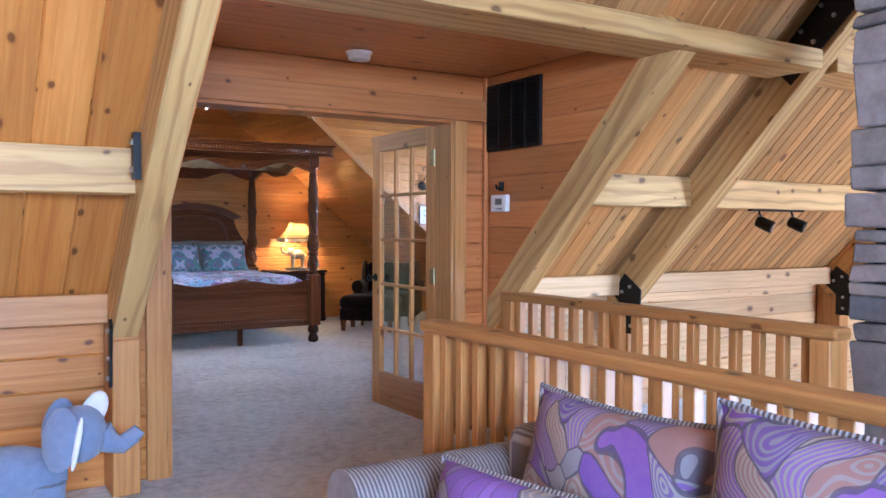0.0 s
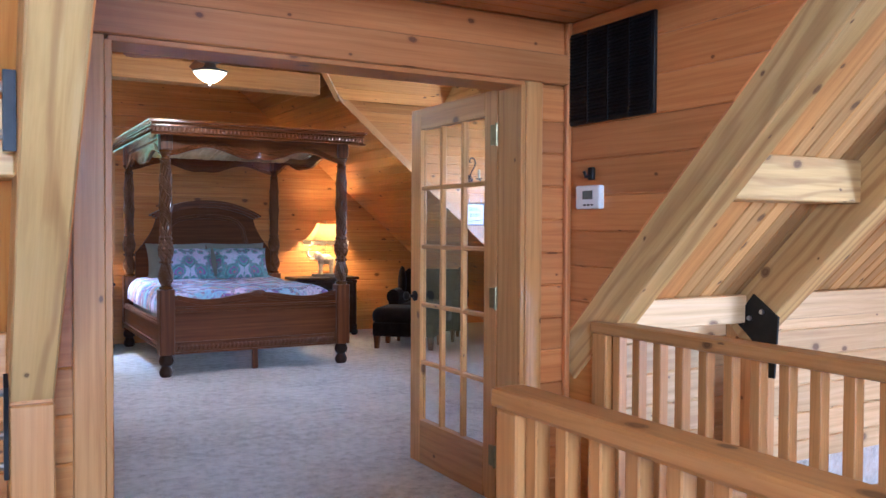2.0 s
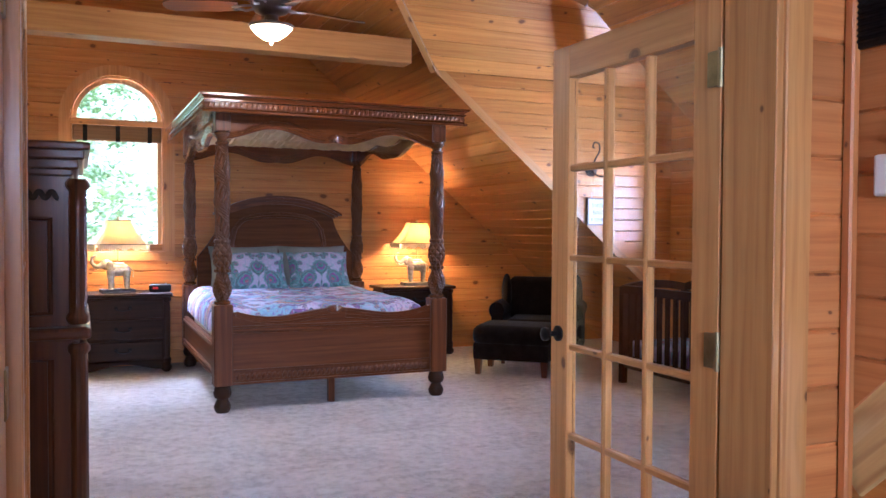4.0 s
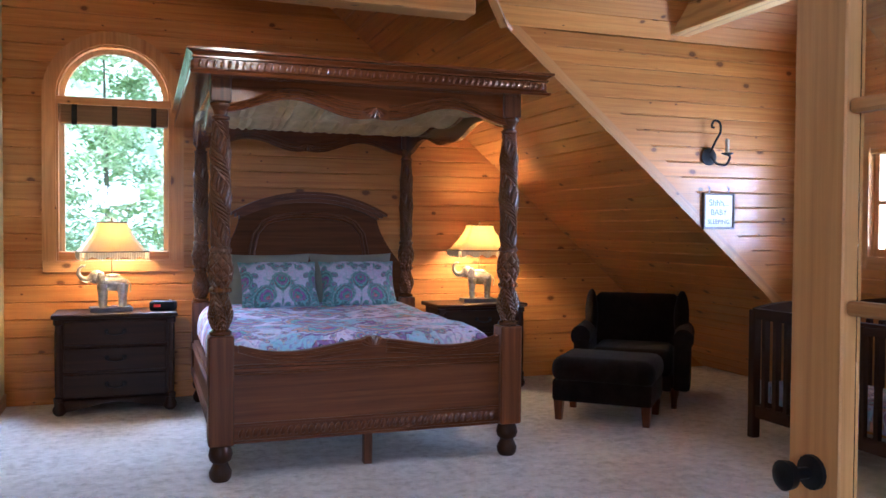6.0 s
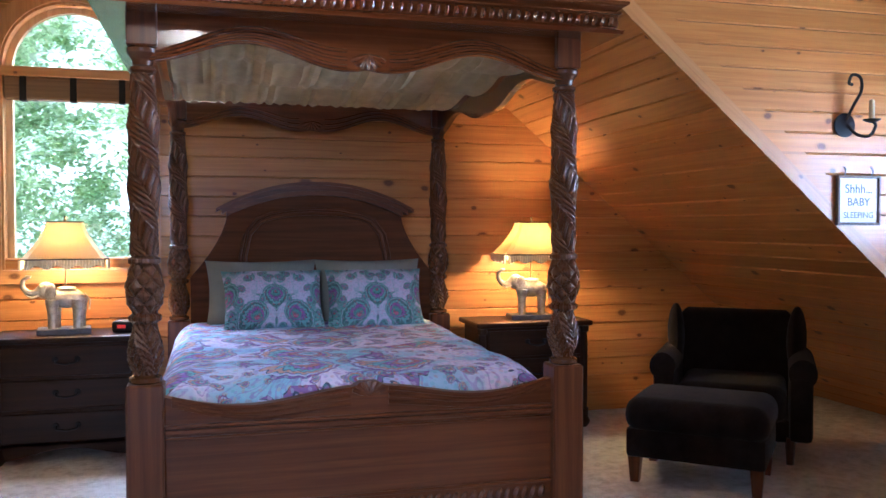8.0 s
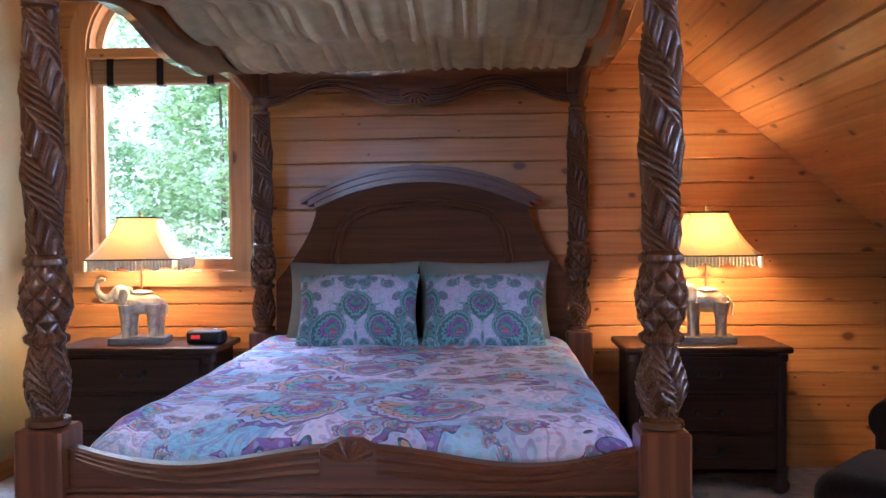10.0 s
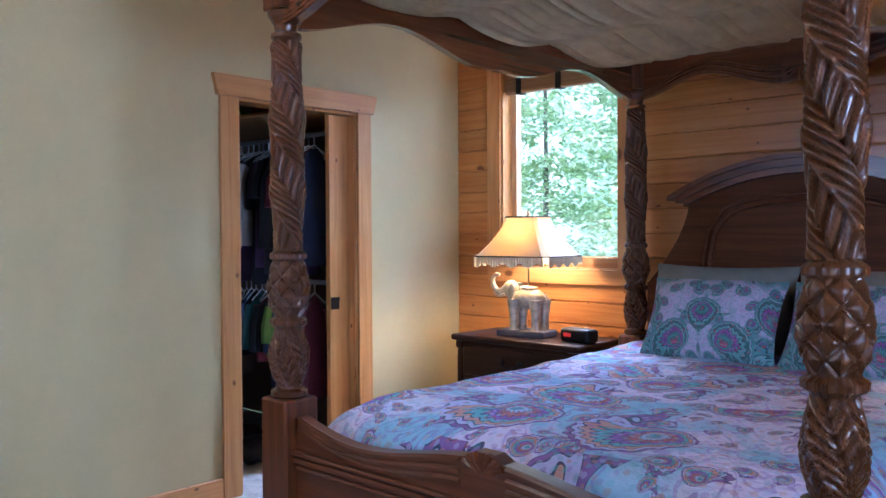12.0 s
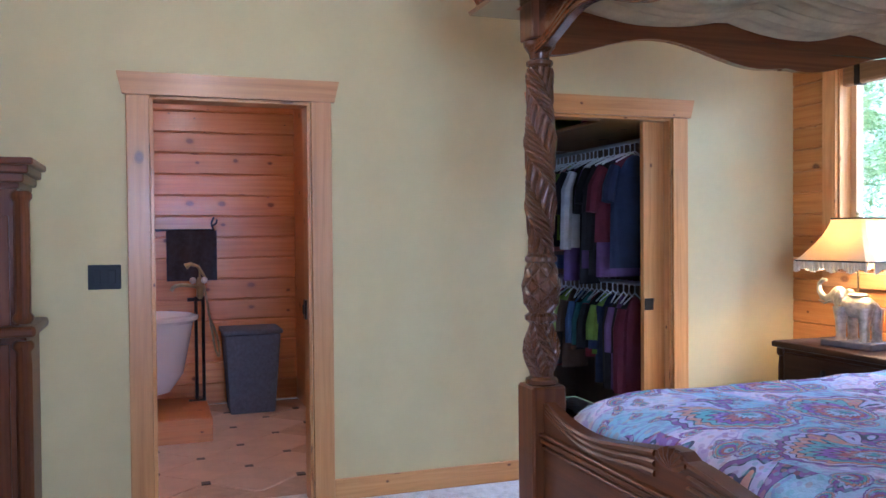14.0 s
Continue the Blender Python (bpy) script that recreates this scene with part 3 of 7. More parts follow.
for _s, _y in ((1, NEAR_Y), (-1, CHEEK_Y)):
    _half = (CHEEK_Y - NEAR_Y) / 2
    for _i in range(_k):
        _a, _b = _half * _i / _k, _half * (_i + 1) / _k
        _za, _zb = EAVE + _a * PITCH, EAVE + _b * PITCH
        _n = Vector((0, _s * PITCH, -1)).normalized()
        _o = _n * -0.02
        board(dormer_ceiling, [Vector((slope_x(_za), _y + _s * _a, _za)) + _o, Vector((DORMER_X, _y + _s * _a, _za)) + _o, Vector((DORMER_X, _y + _s * _b, _zb)) + _o, Vector((slope_x(_zb), _y + _s * _b, _zb)) + _o], _n, 0.02, PINE, (1, 0, 0), 0.006)
    prism_pts = [(3.3, _y + _s * -0.02, EAVE), (DORMER_X + 0.1, _y + _s * -0.02, EAVE), (DORMER_X + 0.1, _y + _s * _half, EAVE + _half * PITCH), (3.3, _y + _s * _half, EAVE + _half * PITCH)]
    part("ceiling_core", prism(bmesh.new(), [Vector(q) + Vector((0, 0, 0.035)) for q in prism_pts[1:3]] + [Vector((slope_x(RIDGE_Z), _y + _s * _half, RIDGE_Z + 0.035)), Vector((slope_x(EAVE), _y + _s * -0.02, EAVE + 0.035))], (0, 0, 0.1)), PINE, dormer_ceiling, grain=(1, 0, 0))


def edge_board(y, s):
    """Trim that covers the cut edge of the slope at a cheek of the dormer."""
    bm = prism(bmesh.new(), [(slope_x(EAVE), y, EAVE), (DORMER_X, y, slope_z(DORMER_X)), (DORMER_X, y, slope_z(DORMER_X) + 0.095), (slope_x(EAVE) + 0.02, y, EAVE + 0.075)], (0, s * 0.014, 0))
    return tagged(link_mesh("slope_edge_trim", bm, PINE_TRIM, (1, 0, -PITCH)), "pine trim board on the edge of the slope", "trim", kind="structure")


edge_board(CHEEK_Y + 0.0122, -1)
edge_board(NEAR_Y - 0.0122, 1)
for _s, _y in ((1, NEAR_Y), (-1, CHEEK_Y)):
    _p0, _p1 = Vector((slope_x(EAVE), _y, EAVE)), Vector((3.50, _y + _s * valley(slope_z(3.50)), slope_z(3.50)))
    bm = tube(bmesh.new(), [_p0, _p1], 0.035, 4)
    tagged(link_mesh("valley_trim", bm, PINE_TRIM, _p1 - _p0), "pine trim strip in the roof valley", "trim", kind="structure")
upright_box("tie_beam", 5.85, 6.0, NEAR_Y, CHEEK_Y, EAVE + 0.03, EAVE + 0.2, PINE_BEAM, (0, 1, 0), "square pine tie beam across the dormer", "beam")
upright_box("ceiling_beam", GREEN_X, slope_x(2.93), 9.86, 10.04, 2.70, 2.90, PINE_TRIM, (1, 0, 0), "long pine beam across the bedroom", "beam")

wall_front = tagged(new("wall_dormer_front"), "pine end wall of the dormer with a window", "wall", kind="structure")
VY0, VY1, VZ0, VZ1 = 8.25, 9.50, 1.22, 1.95
_bm = bmesh.new()
box(_bm, DORMER_X + 0.02, DORMER_X + 0.14, NEAR_Y - 0.05, VY0, 0, 3.8)
box(_bm, DORMER_X + 0.02, DORMER_X + 0.14, VY1, CHEEK_Y + 0.05, 0, 3.8)
box(_bm, DORMER_X + 0.02, DORMER_X + 0.14, VY0, VY1, 0, VZ0)
box(_bm, DORMER_X + 0.02, DORMER_X + 0.14, VY0, VY1, VZ1, 3.8)
part("wall_core", _bm, PINE, wall_front, grain=(0, 1, 0))


def front_spans(v):
    y0 = NEAR_Y + max(0.0, v - EAVE) / PITCH
    y1 = CHEEK_Y - max(0.0, v - EAVE) / PITCH
    return [(y0, VY0), (VY1, y1)] if VZ0 < v < VZ1 else [(y0, max(y0, y1))]


courses(wall_front, (DORMER_X + 0.02, 0, 0), (0, 1, 0), (0, 0, 1), (-1, 0, 0), 0.0, RIDGE_Z - 0.06, 0.105, front_spans, 0.02, PINE)
window_3 = tagged(thing("window_3", "pine-cased double window low in the dormer wall", "window"), kind="structure")
for _a, _b, _c, _d in ((VY0 - 0.09, VY0, VZ0 - 0.09, VZ1 + 0.09), (VY1, VY1 + 0.09, VZ0 - 0.09, VZ1 + 0.09), (VY0, VY1, VZ1, VZ1 + 0.09), (VY0, VY1, VZ0 - 0.09, VZ0)):
    part("casing", boxed(DORMER_X - 0.022, DORMER_X - 0.002, _a, _b, _c, _d, 0.004), PINE_TRIM, window_3, grain=(0, 0, 1) if _d - _c > 0.5 else (0, 1, 0))
_ym, _zm = (VY0 + VY1) / 2, (VZ0 + VZ1) / 2
for _a, _b, _c, _d in ((VY0, VY0 + 0.04, VZ0, VZ1), (VY1 - 0.04, VY1, VZ0, VZ1), (_ym - 0.03, _ym + 0.03, VZ0, VZ1), (VY0 + 0.04, _ym - 0.03, VZ1 - 0.04, VZ1), (_ym + 0.03, VY1 - 0.04, VZ1 - 0.04, VZ1), (VY0 + 0.04, _ym - 0.03, VZ0, VZ0 + 0.05), (_ym + 0.03, VY1 - 0.04, VZ0, VZ0 + 0.05), (VY0 + 0.04, _ym - 0.03, _zm - 0.012, _zm + 0.012), (_ym + 0.03, VY1 - 0.04, _zm - 0.012, _zm + 0.012)):
    part("sash_bar", boxed(DORMER_X + 0.03, DORMER_X + 0.07, _a, _b, _c, _d, 0.003), PINE_TRIM, window_3, grain=(0, 0, 1))
for _a, _b in ((VY0 + 0.03, _ym - 0.02), (_ym + 0.02, VY1 - 0.03)):
    q = part("pane", boxed(DORMER_X + 0.048, DORMER_X + 0.052, _a, _b, VZ0 + 0.03, VZ1 - 0.03, 0), GLASS, window_3)
    q.visible_shadow = False

# green wall with two openings
D1 = (8.435, 9.20)
D2 = (10.53, 11.33)
OPEN_H = 2.03
wall_green = tagged(new("wall_green"), "smooth sage green painted wall with two doorways", "wall", kind="structure")
_bm = bmesh.new()
for _a, _b, _z in ((5.36, D1[0], 0), (D1[1], D2[0], 0), (D2[1], 12.25, 0), (D1[0], D1[1], OPEN_H), (D2[0], D2[1], OPEN_H)):
    box(_bm, GREEN_X - 0.12, GREEN_X, _a, _b, _z, 3.72)
part("plaster", _bm, GREEN_PAINT, wall_green)


def doorway(y0, y1, name):
    ob = tagged(new(name), "knotty pine door casing with a flared head board", "door frame", kind="structure")
    x = GREEN_X
    for a, b in ((y0 - 0.105, y0 + 0.0), (y1, y1 + 0.105)):
        part("casing", boxed(x + 0.001, x + 0.022, a, b, 0, OPEN_H + 0.0, 0.004), PINE_TRIM, ob, grain=(0, 0, 1))
    z = OPEN_H
    bm = prism(bmesh.new(), [(x + 0.001, y0 - 0.12, z), (x + 0.001, y1 + 0.12, z), (x + 0.001, y1 + 0.145, z + 0.105), (x + 0.001, y0 - 0.145, z + 0.105)], (0.028, 0, 0))
    part("head_casing", bm, PINE_TRIM, ob, grain=(0, 1, 0))
    for a, b in ((y0 - 0.0, y0 + 0.018), (y1 - 0.018, y1)):
        part("jamb", boxed(x - 0.125, x + 0.004, a, b, 0, z, 0.003), PINE_TRIM, ob, grain=(0, 0, 1))
    part("head_jamb", boxed(x - 0.125, x + 0.004, y0, y1, z - 0.018, z, 0.003), PINE_TRIM, ob, grain=(0, 1, 0))
    return ob


doorway(*D1, "door_frame_bath")
doorway(*D2, "door_frame_closet")
for _a, _b in ((5.4, D1[0] - 0.105), (D1[1] + 0.105, D2[0] - 0.105), (D2[1] + 0.105, 12.19)):
    upright_box("baseboard", GREEN_X + 0.001, GREEN_X + 0.018, _a, _b, 0, 0.11, PINE_TRIM, (0, 1, 0), "pine baseboard along the green wall", "baseboard", bevel=0.004)

# ---- fabrics and furniture materials ----


def ornate(name, ground, wash, bands, line, scale, mirror=False, bump=0.2):
    """Printed cloth of curled teardrops in scalloped bands on a veined ground."""
    m, ns, ls, b = mat(name)
    tc = ns.new("ShaderNodeTexCoord")
    place = tc.outputs["Object"]
    if mirror:
        sx = ns.new("ShaderNodeSeparateXYZ")
        ls.new(place, sx.inputs[0])
        cx = ns.new("ShaderNodeCombineXYZ")
        ls.new(maths(ns, ls, "ABSOLUTE", sx.outputs[0]), cx.inputs[0])
        ls.new(sx.outputs[2], cx.inputs[1])
        place = cx.outputs[0]
    n = node(ns, "ShaderNodeTexNoise", Scale=scale * 1.3, Detail=2.0)
    ls.new(place, n.inputs[0])
    vm = ns.new("ShaderNodeVectorMath")
    vm.operation = "MULTIPLY_ADD"
    ls.new(n.outputs["Color"], vm.inputs[0])
    vm.inputs[1].default_value = (0.32 / scale, 0.32 / scale, 0)
    ls.new(place, vm.inputs[2])

    def cells(k, rand):
        v = node(ns, "ShaderNodeTexVoronoi", Scale=scale * k, Randomness=rand)
        v.voronoi_dimensions = "2D"
        ls.new(vm.outputs[0], v.inputs[0])
        c = ns.new("ShaderNodeSeparateColor")
        ls.new(v.outputs["Color"], c.inputs[0])
        return v, c

    tiny, tinyc = cells(17.0, 0.9)
    petal = maths(ns, ls, "LESS_THAN", tiny.outputs["Distance"], 0.36)
    r2 = ramp(ns, [(i / len(bands), c) for i, c in enumerate(bands[::-1])])
    r2.color_ramp.interpolation = "CONSTANT"
    ls.new(tinyc.outputs[1], r2.inputs[0])

    def drops(k, chance, wide):
        """Curled teardrops: colour by band, and where they lie."""
        v, c = cells(k, 0.75)
        rel = ns.new("ShaderNodeVectorMath")
        rel.operation = "SUBTRACT"
        ls.new(vm.outputs[0], rel.inputs[0])
        ls.new(v.outputs["Position"], rel.inputs[1])
        rs = ns.new("ShaderNodeSeparateXYZ")
        ls.new(rel.outputs[0], rs.inputs[0])
        ang = maths(ns, ls, "ARCTAN2", rs.outputs[1], rs.outputs[0])
        far = v.outputs["Distance"]
        turn = maths(ns, ls, "ADD", maths(ns, ls, "ADD", ang, maths(ns, ls, "MULTIPLY", c.outputs[0], 6.283)), maths(ns, ls, "MULTIPLY", far, 6.5))
        reach = maths(ns, ls, "ADD", maths(ns, ls, "MULTIPLY", maths(ns, ls, "SINE", turn), 0.17 * wide), 0.34 * wide)
        d = maths(ns, ls, "DIVIDE", far, reach)
        d = maths(ns, ls, "ADD", d, maths(ns, ls, "MULTIPLY", maths(ns, ls, "SINE", maths(ns, ls, "MULTIPLY", ang, 22.0)), 0.035))
        stops, q = [], len(bands)
        for i, col in enumerate(bands):
            stops += [(i / q, col), ((i + 0.76) / q, line)]
        r = ramp(ns, stops)
        r.color_ramp.interpolation = "CONSTANT"
        ls.new(maths(ns, ls, "MULTIPLY", d, 0.995), r.inputs[0])
        inside = maths(ns, ls, "MULTIPLY", maths(ns, ls, "LESS_THAN", d, 1.0), maths(ns, ls, "GREATER_THAN", c.outputs[1], chance))
        return r.outputs[0], inside

    # ground: soft washes and thin veins
    w = node(ns, "ShaderNodeTexNoise", Scale=scale * 1.1, Detail=3.0, Distortion=0.8)
    ls.new(vm.outputs[0], w.inputs[0])
    wr = ramp(ns, [(0.46, (0, 0, 0)), (0.56, (0.9, 0.9, 0.9))])
    ls.new(w.outputs[0], wr.inputs[0])
    base = mixc(ns, ls, ground, wash, wr.outputs[0])
    vein = maths(ns, ls, "LESS_THAN", maths(ns, ls, "FRACT", maths(ns, ls, "MULTIPLY", w.outputs[0], 16.0)), 0.20)
    base = mixc(ns, ls, base, bands[3], maths(ns, ls, "MULTIPLY", vein, 0.38))
    base = mixc(ns, ls, base, r2.outputs[0], maths(ns, ls, "MULTIPLY", petal, 0.30))
    for k, chance, wide in ((2.6, 0.10, 1.0), (1.0, -1.0, 1.4)) if mirror else ((5.6, 0.62, 0.9), (2.7, 0.42, 0.9), (1.0, 0.24, 1.25)):
        colour, inside = drops(k, chance, wide)
        colour = mixc(ns, ls, colour, r2.outputs[0], maths(ns, ls, "MULTIPLY", petal, 0.42))
        base = mixc(ns, ls, base, colour, maths(ns, ls, "MULTIPLY", inside, 0.92))
    ls.new(base, b.inputs["Base Color"])
    b.inputs["Roughness"].default_value = 0.9
    b.inputs["Sheen Weight"].default_value = 0.05
    bp = node(ns, "ShaderNodeBump", Strength=0.7, Distance=0.022 if bump > 0.5 else 0.005)
    h = node(ns, "ShaderNodeTexNoise", Scale=26.0 if bump > 0.5 else 90.0, Detail=3.0)
    ls.new(tc.outputs["Object"], h.inputs[0])
    ls.new(h.outputs[0], bp.inputs["Height"])
    ls.new(bp.outputs[0], b.inputs["Normal"])
    return m


def patchwork(name, colours, line, scale, seed):
    """Printed cloth of large drawn patches with outlines, stripes and eyes."""
    m, ns, ls, b = mat(name)
    tc = ns.new("ShaderNodeTexCoord")
    sx = ns.new("ShaderNodeSeparateXYZ")
    ls.new(tc.outputs["Object"], sx.inputs[0])
    cx = ns.new("ShaderNodeCombineXYZ")
    ls.new(maths(ns, ls, "ADD", sx.outputs[0], seed), cx.inputs[0])
    ls.new(sx.outputs[2], cx.inputs[1])
    n = node(ns, "ShaderNodeTexNoise", Scale=4.0, Detail=0.5)
    ls.new(cx.outputs[0], n.inputs[0])
    vm = ns.new("ShaderNodeVectorMath")
    vm.operation = "MULTIPLY_ADD"
    ls.new(n.outputs["Color"], vm.inputs[0])
    vm.inputs[1].default_value = (0.55, 0.55, 0)
    ls.new(cx.outputs[0], vm.inputs[2])
    v = node(ns, "ShaderNodeTexVoronoi", Scale=scale, Randomness=1.0)
    e = node(ns, "ShaderNodeTexVoronoi", Scale=scale, Randomness=1.0)
    e.feature = "DISTANCE_TO_EDGE"
    for q in (v, e):
        q.voronoi_dimensions = "2D"
        ls.new(vm.outputs[0], q.inputs[0])
    c = ns.new("ShaderNodeSeparateColor")
    ls.new(v.outputs["Color"], c.inputs[0])
    r = ramp(ns, [(i / len(colours), q) for i, q in enumerate(colours)])
    r.color_ramp.interpolation = "CONSTANT"
    ls.new(c.outputs[0], r.inputs[0])
    alt = ramp(ns, [(i / len(colours), q) for i, q in enumerate(colours[3:] + colours[:3])])
    alt.color_ramp.interpolation = "CONSTANT"
    ls.new(c.outputs[0], alt.inputs[0])
    rings = maths(ns, ls, "LESS_THAN", maths(ns, ls, "FRACT", maths(ns, ls, "MULTIPLY", v.outputs["Distance"], 5.5)), 0.42)
    eye = maths(ns, ls, "MULTIPLY", rings, maths(ns, ls, "GREATER_THAN", c.outputs[1], 0.62))
    st = node(ns, "ShaderNodeTexWave", Scale=scale * 2.4, Distortion=1.0)
    ls.new(vm.outputs[0], st.inputs[0])
    bars = maths(ns, ls, "MULTIPLY", maths(ns, ls, "GREATER_THAN", st.outputs[1], 0.5), maths(ns, ls, "LESS_THAN", c.outputs[1], 0.28))
    col = mixc(ns, ls, r.outputs[0], alt.outputs[0], maths(ns, ls, "MULTIPLY", maths(ns, ls, "MAXIMUM", eye, bars), 0.85))
    edge = maths(ns, ls, "LESS_THAN", e.outputs["Distance"], 0.035)
    col = mixc(ns, ls, col, line, maths(ns, ls, "MULTIPLY", edge, 0.8))
    fade = node(ns, "ShaderNodeTexNoise", Scale=38.0, Detail=5.0)
    ls.new(tc.outputs["Object"], fade.inputs[0])
    col = mixc(ns, ls, col, (0.34, 0.31, 0.32), maths(ns, ls, "MULTIPLY", fade.outputs[0], 0.25))
    ls.new(col, b.inputs["Base Color"])
    b.inputs["Roughness"].default_value = 0.9
    bp = node(ns, "ShaderNodeBump", Strength=0.3, Distance=0.004)
    ls.new(fade.outputs[0], bp.inputs["Height"])
    ls.new(bp.outputs[0], b.inputs["Normal"])
    return m


QUILT = ornate("paisley_quilt", (0.80, 0.76, 0.98), (0.30, 0.62, 0.82), [(0.10, 0.40, 0.52), (0.48, 0.66, 0.88), (0.46, 0.14, 0.18), (0.28, 0.13, 0.60), (0.18, 0.52, 0.62), (0.62, 0.34, 0.28), (0.56, 0.60, 0.90), (0.24, 0.12, 0.46)], (0.035, 0.05, 0.14), 2.3, bump=0.7)
SHAM = ornate("paisley_sham", (0.44, 0.41, 0.58), (0.10, 0.24, 0.25), [(0.42, 0.04, 0.10), (0.08, 0.24, 0.23), (0.22, 0.07, 0.28), (0.14, 0.32, 0.33), (0.05, 0.14, 0.13), (0.22, 0.36, 0.38), (0.10, 0.27, 0.26)], (0.02, 0.035, 0.045), 4.4, mirror=True)
SOFA_PRINT = patchwork("purple_sofa_print", [(0.16, 0.06, 0.36), (0.28, 0.25, 0.25), (0.14, 0.07, 0.30), (0.34, 0.30, 0.26), (0.20, 0.08, 0.40), (0.24, 0.23, 0.27), (0.29, 0.15, 0.13), (0.30, 0.28, 0.29)], (0.05, 0.04, 0.08), 8.0, 2.35)
PURPLE_PRINT = patchwork("violet_sofa_print", [(0.22, 0.10, 0.46), (0.30, 0.16, 0.48), (0.14, 0.06, 0.34), (0.26, 0.24, 0.30), (0.34, 0.14, 0.34), (0.20, 0.08, 0.42), (0.46, 0.40, 0.34), (0.24, 0.11, 0.5)], (0.06, 0.04, 0.10), 11.0, 4.1)
SAGE = plain("sage_pillow_cloth", (0.20, 0.215, 0.185), 0.9, spots=0.12, scale=5, bump=0.3)
CREAM_CLOTH = plain("cream_pleated_cloth", (0.44, 0.34, 0.17), 0.9, spots=0.2, scale=7, bump=0.3)
DARK_CLOTH = plain("dark_brown_upholstery", (0.014, 0.009, 0.007), 1.0, spots=0.35, scale=10, bump=0.5, sheen=0.06)
DARK_CLOTH.node_tree.nodes["Principled BSDF"].inputs["Specular IOR Level"].default_value = 0.08
PLUSH = plain("blue_grey_plush", (0.22, 0.27, 0.42), 0.95, spots=0.12, scale=30, bump=0.8, sheen=0.4)
WHITE_CLOTH = plain("white_cloth", (0.75, 0.75, 0.78), 0.9, spots=0.08, scale=30, bump=0.3)
FRINGE = plain("cream_beads", (0.76, 0.66, 0.44), 0.7, spots=0.15, scale=40)
BRONZE = plain("antique_silver_gilt", (0.50, 0.46, 0.37), 0.34, 0.6, 0.4, 25, bump=0.4)
GREY_STONE = plain("grey_plinth", (0.13, 0.13, 0.14), 0.5, 0, 0.2, 20)


def rib_cloth():
    m, ns, ls, b = mat("ribbed_grey_corduroy")
    tc = ns.new("ShaderNodeTexCoord")
    w = node(ns, "ShaderNodeTexWave", Scale=22.0, Distortion=0.6)
    w.bands_direction = "X"
    ls.new(tc.outputs["Object"], w.inputs[0])
    r = ramp(ns, [(0.2, (0.14, 0.125, 0.14)), (0.8, (0.34, 0.31, 0.32))])
    ls.new(w.outputs[0], r.inputs[0])
    ls.new(r.outputs[0], b.inputs["Base Color"])
    b.inputs["Roughness"].default_value = 0.95
    bp = node(ns, "ShaderNodeBump", Strength=0.6, Distance=0.006)
    ls.new(w.outputs[0], bp.inputs["Height"])
    ls.new(bp.outputs[0], b.inputs["Normal"])
    return m


CORDUROY = rib_cloth()


def shade_cloth():
    m, ns, ls, b = mat("lit_parchment_shade")
    out = ns["Material Output"]
    d = node(ns, "ShaderNodeBsdfDiffuse", Color=(0.44, 0.36, 0.24, 1))
    t = node(ns, "ShaderNodeBsdfTranslucent", Color=(0.86, 0.54, 0.16, 1))
    mx = ns.new("ShaderNodeMixShader")
    mx.inputs[0].default_value = 0.11
    ls.new(d.outputs[0], mx.inputs[1])
    ls.new(t.outputs[0], mx.inputs[2])
    ls.new(mx.outputs[0], out.inputs[0])
    return m


SHADE = shade_cloth()


def glowing(name, colour, strength):
    m, ns, ls, b = mat(name)
    b.inputs["Base Color"].default_value = (*colour, 1)
    b.inputs["Emission Color"].default_value = (*colour, 1)
    b.inputs["Emission Strength"].default_value = strength
    return m


def cushion(w, h, d, seg=14, puff=2.6, pinch=0.10):
    """A stuffed pillow standing on its lower edge: w along x, h along z, d thick."""
    bm = bmesh.new()
    grid = {}
    for s in (-1, 1):
        for i in range(seg + 1):
            for j in range(seg + 1):
                u, v = 2 * i / seg - 1, 2 * j / seg - 1
                edge = (1 - abs(u) ** puff) * (1 - abs(v) ** puff)
                if edge <= 1e-6 and s == 1:
                    grid[s, i, j] = grid[-1, i, j]
                    continue
                k = 1 - pinch * (1 - abs(u) ** 2) * (abs(v) ** 6)
                q = 1 - pinch * (1 - abs(v) ** 2) * (abs(u) ** 6)
                wob = 0.012 * math.sin(5 * u + 3 * v + s)
                grid[s, i, j] = bm.verts.new((u * w / 2 * q, s * (d / 2) * math.sqrt(max(edge, 0)) + wob * edge, h / 2 + v * h / 2 * k))
    for s in (-1, 1):
        for i in range(seg):
            for j in range(seg):
                q = [grid[s, i, j], grid[s, i + 1, j], grid[s, i + 1, j + 1], grid[s, i, j + 1]]
                bm.faces.new(q if s == -1 else q[::-1])
    return bm


# ---- loft: rails ----


def railing(name, x, y0, y1, top, label, posts):
    ob = thing(name, label, "railing")
    bm = boxed(x - 0.06, x + 0.06, y0, y1, top - 0.055, top, 0.014, 2)
    part("handrail", bm, PINE_TRIM, ob, grain=(0, 1, 0))
    k = int((y1 - y0 - 0.1) / 0.128)
    me = None
    for i in range(k):
        y = y1 - 0.15 - i * 0.128
        if me is None:
            b0 = part("baluster", boxed(-0.024, 0.024, -0.024, 0.024, 0, top - 0.055, 0.004), PINE_TRIM, ob, grain=(0, 0, 1))
            me = b0.data
        else:
            b0 = new("baluster", me)
            b0.parent = ob
        b0.location = (x, y, 0)
    for y in posts:
        part("newel_post", boxed(x - 0.05, x + 0.05, y - 0.05, y + 0.05, 0, top - 0.055, 0.006), PINE_TRIM, ob, grain=(0, 0, 1))
    return ob


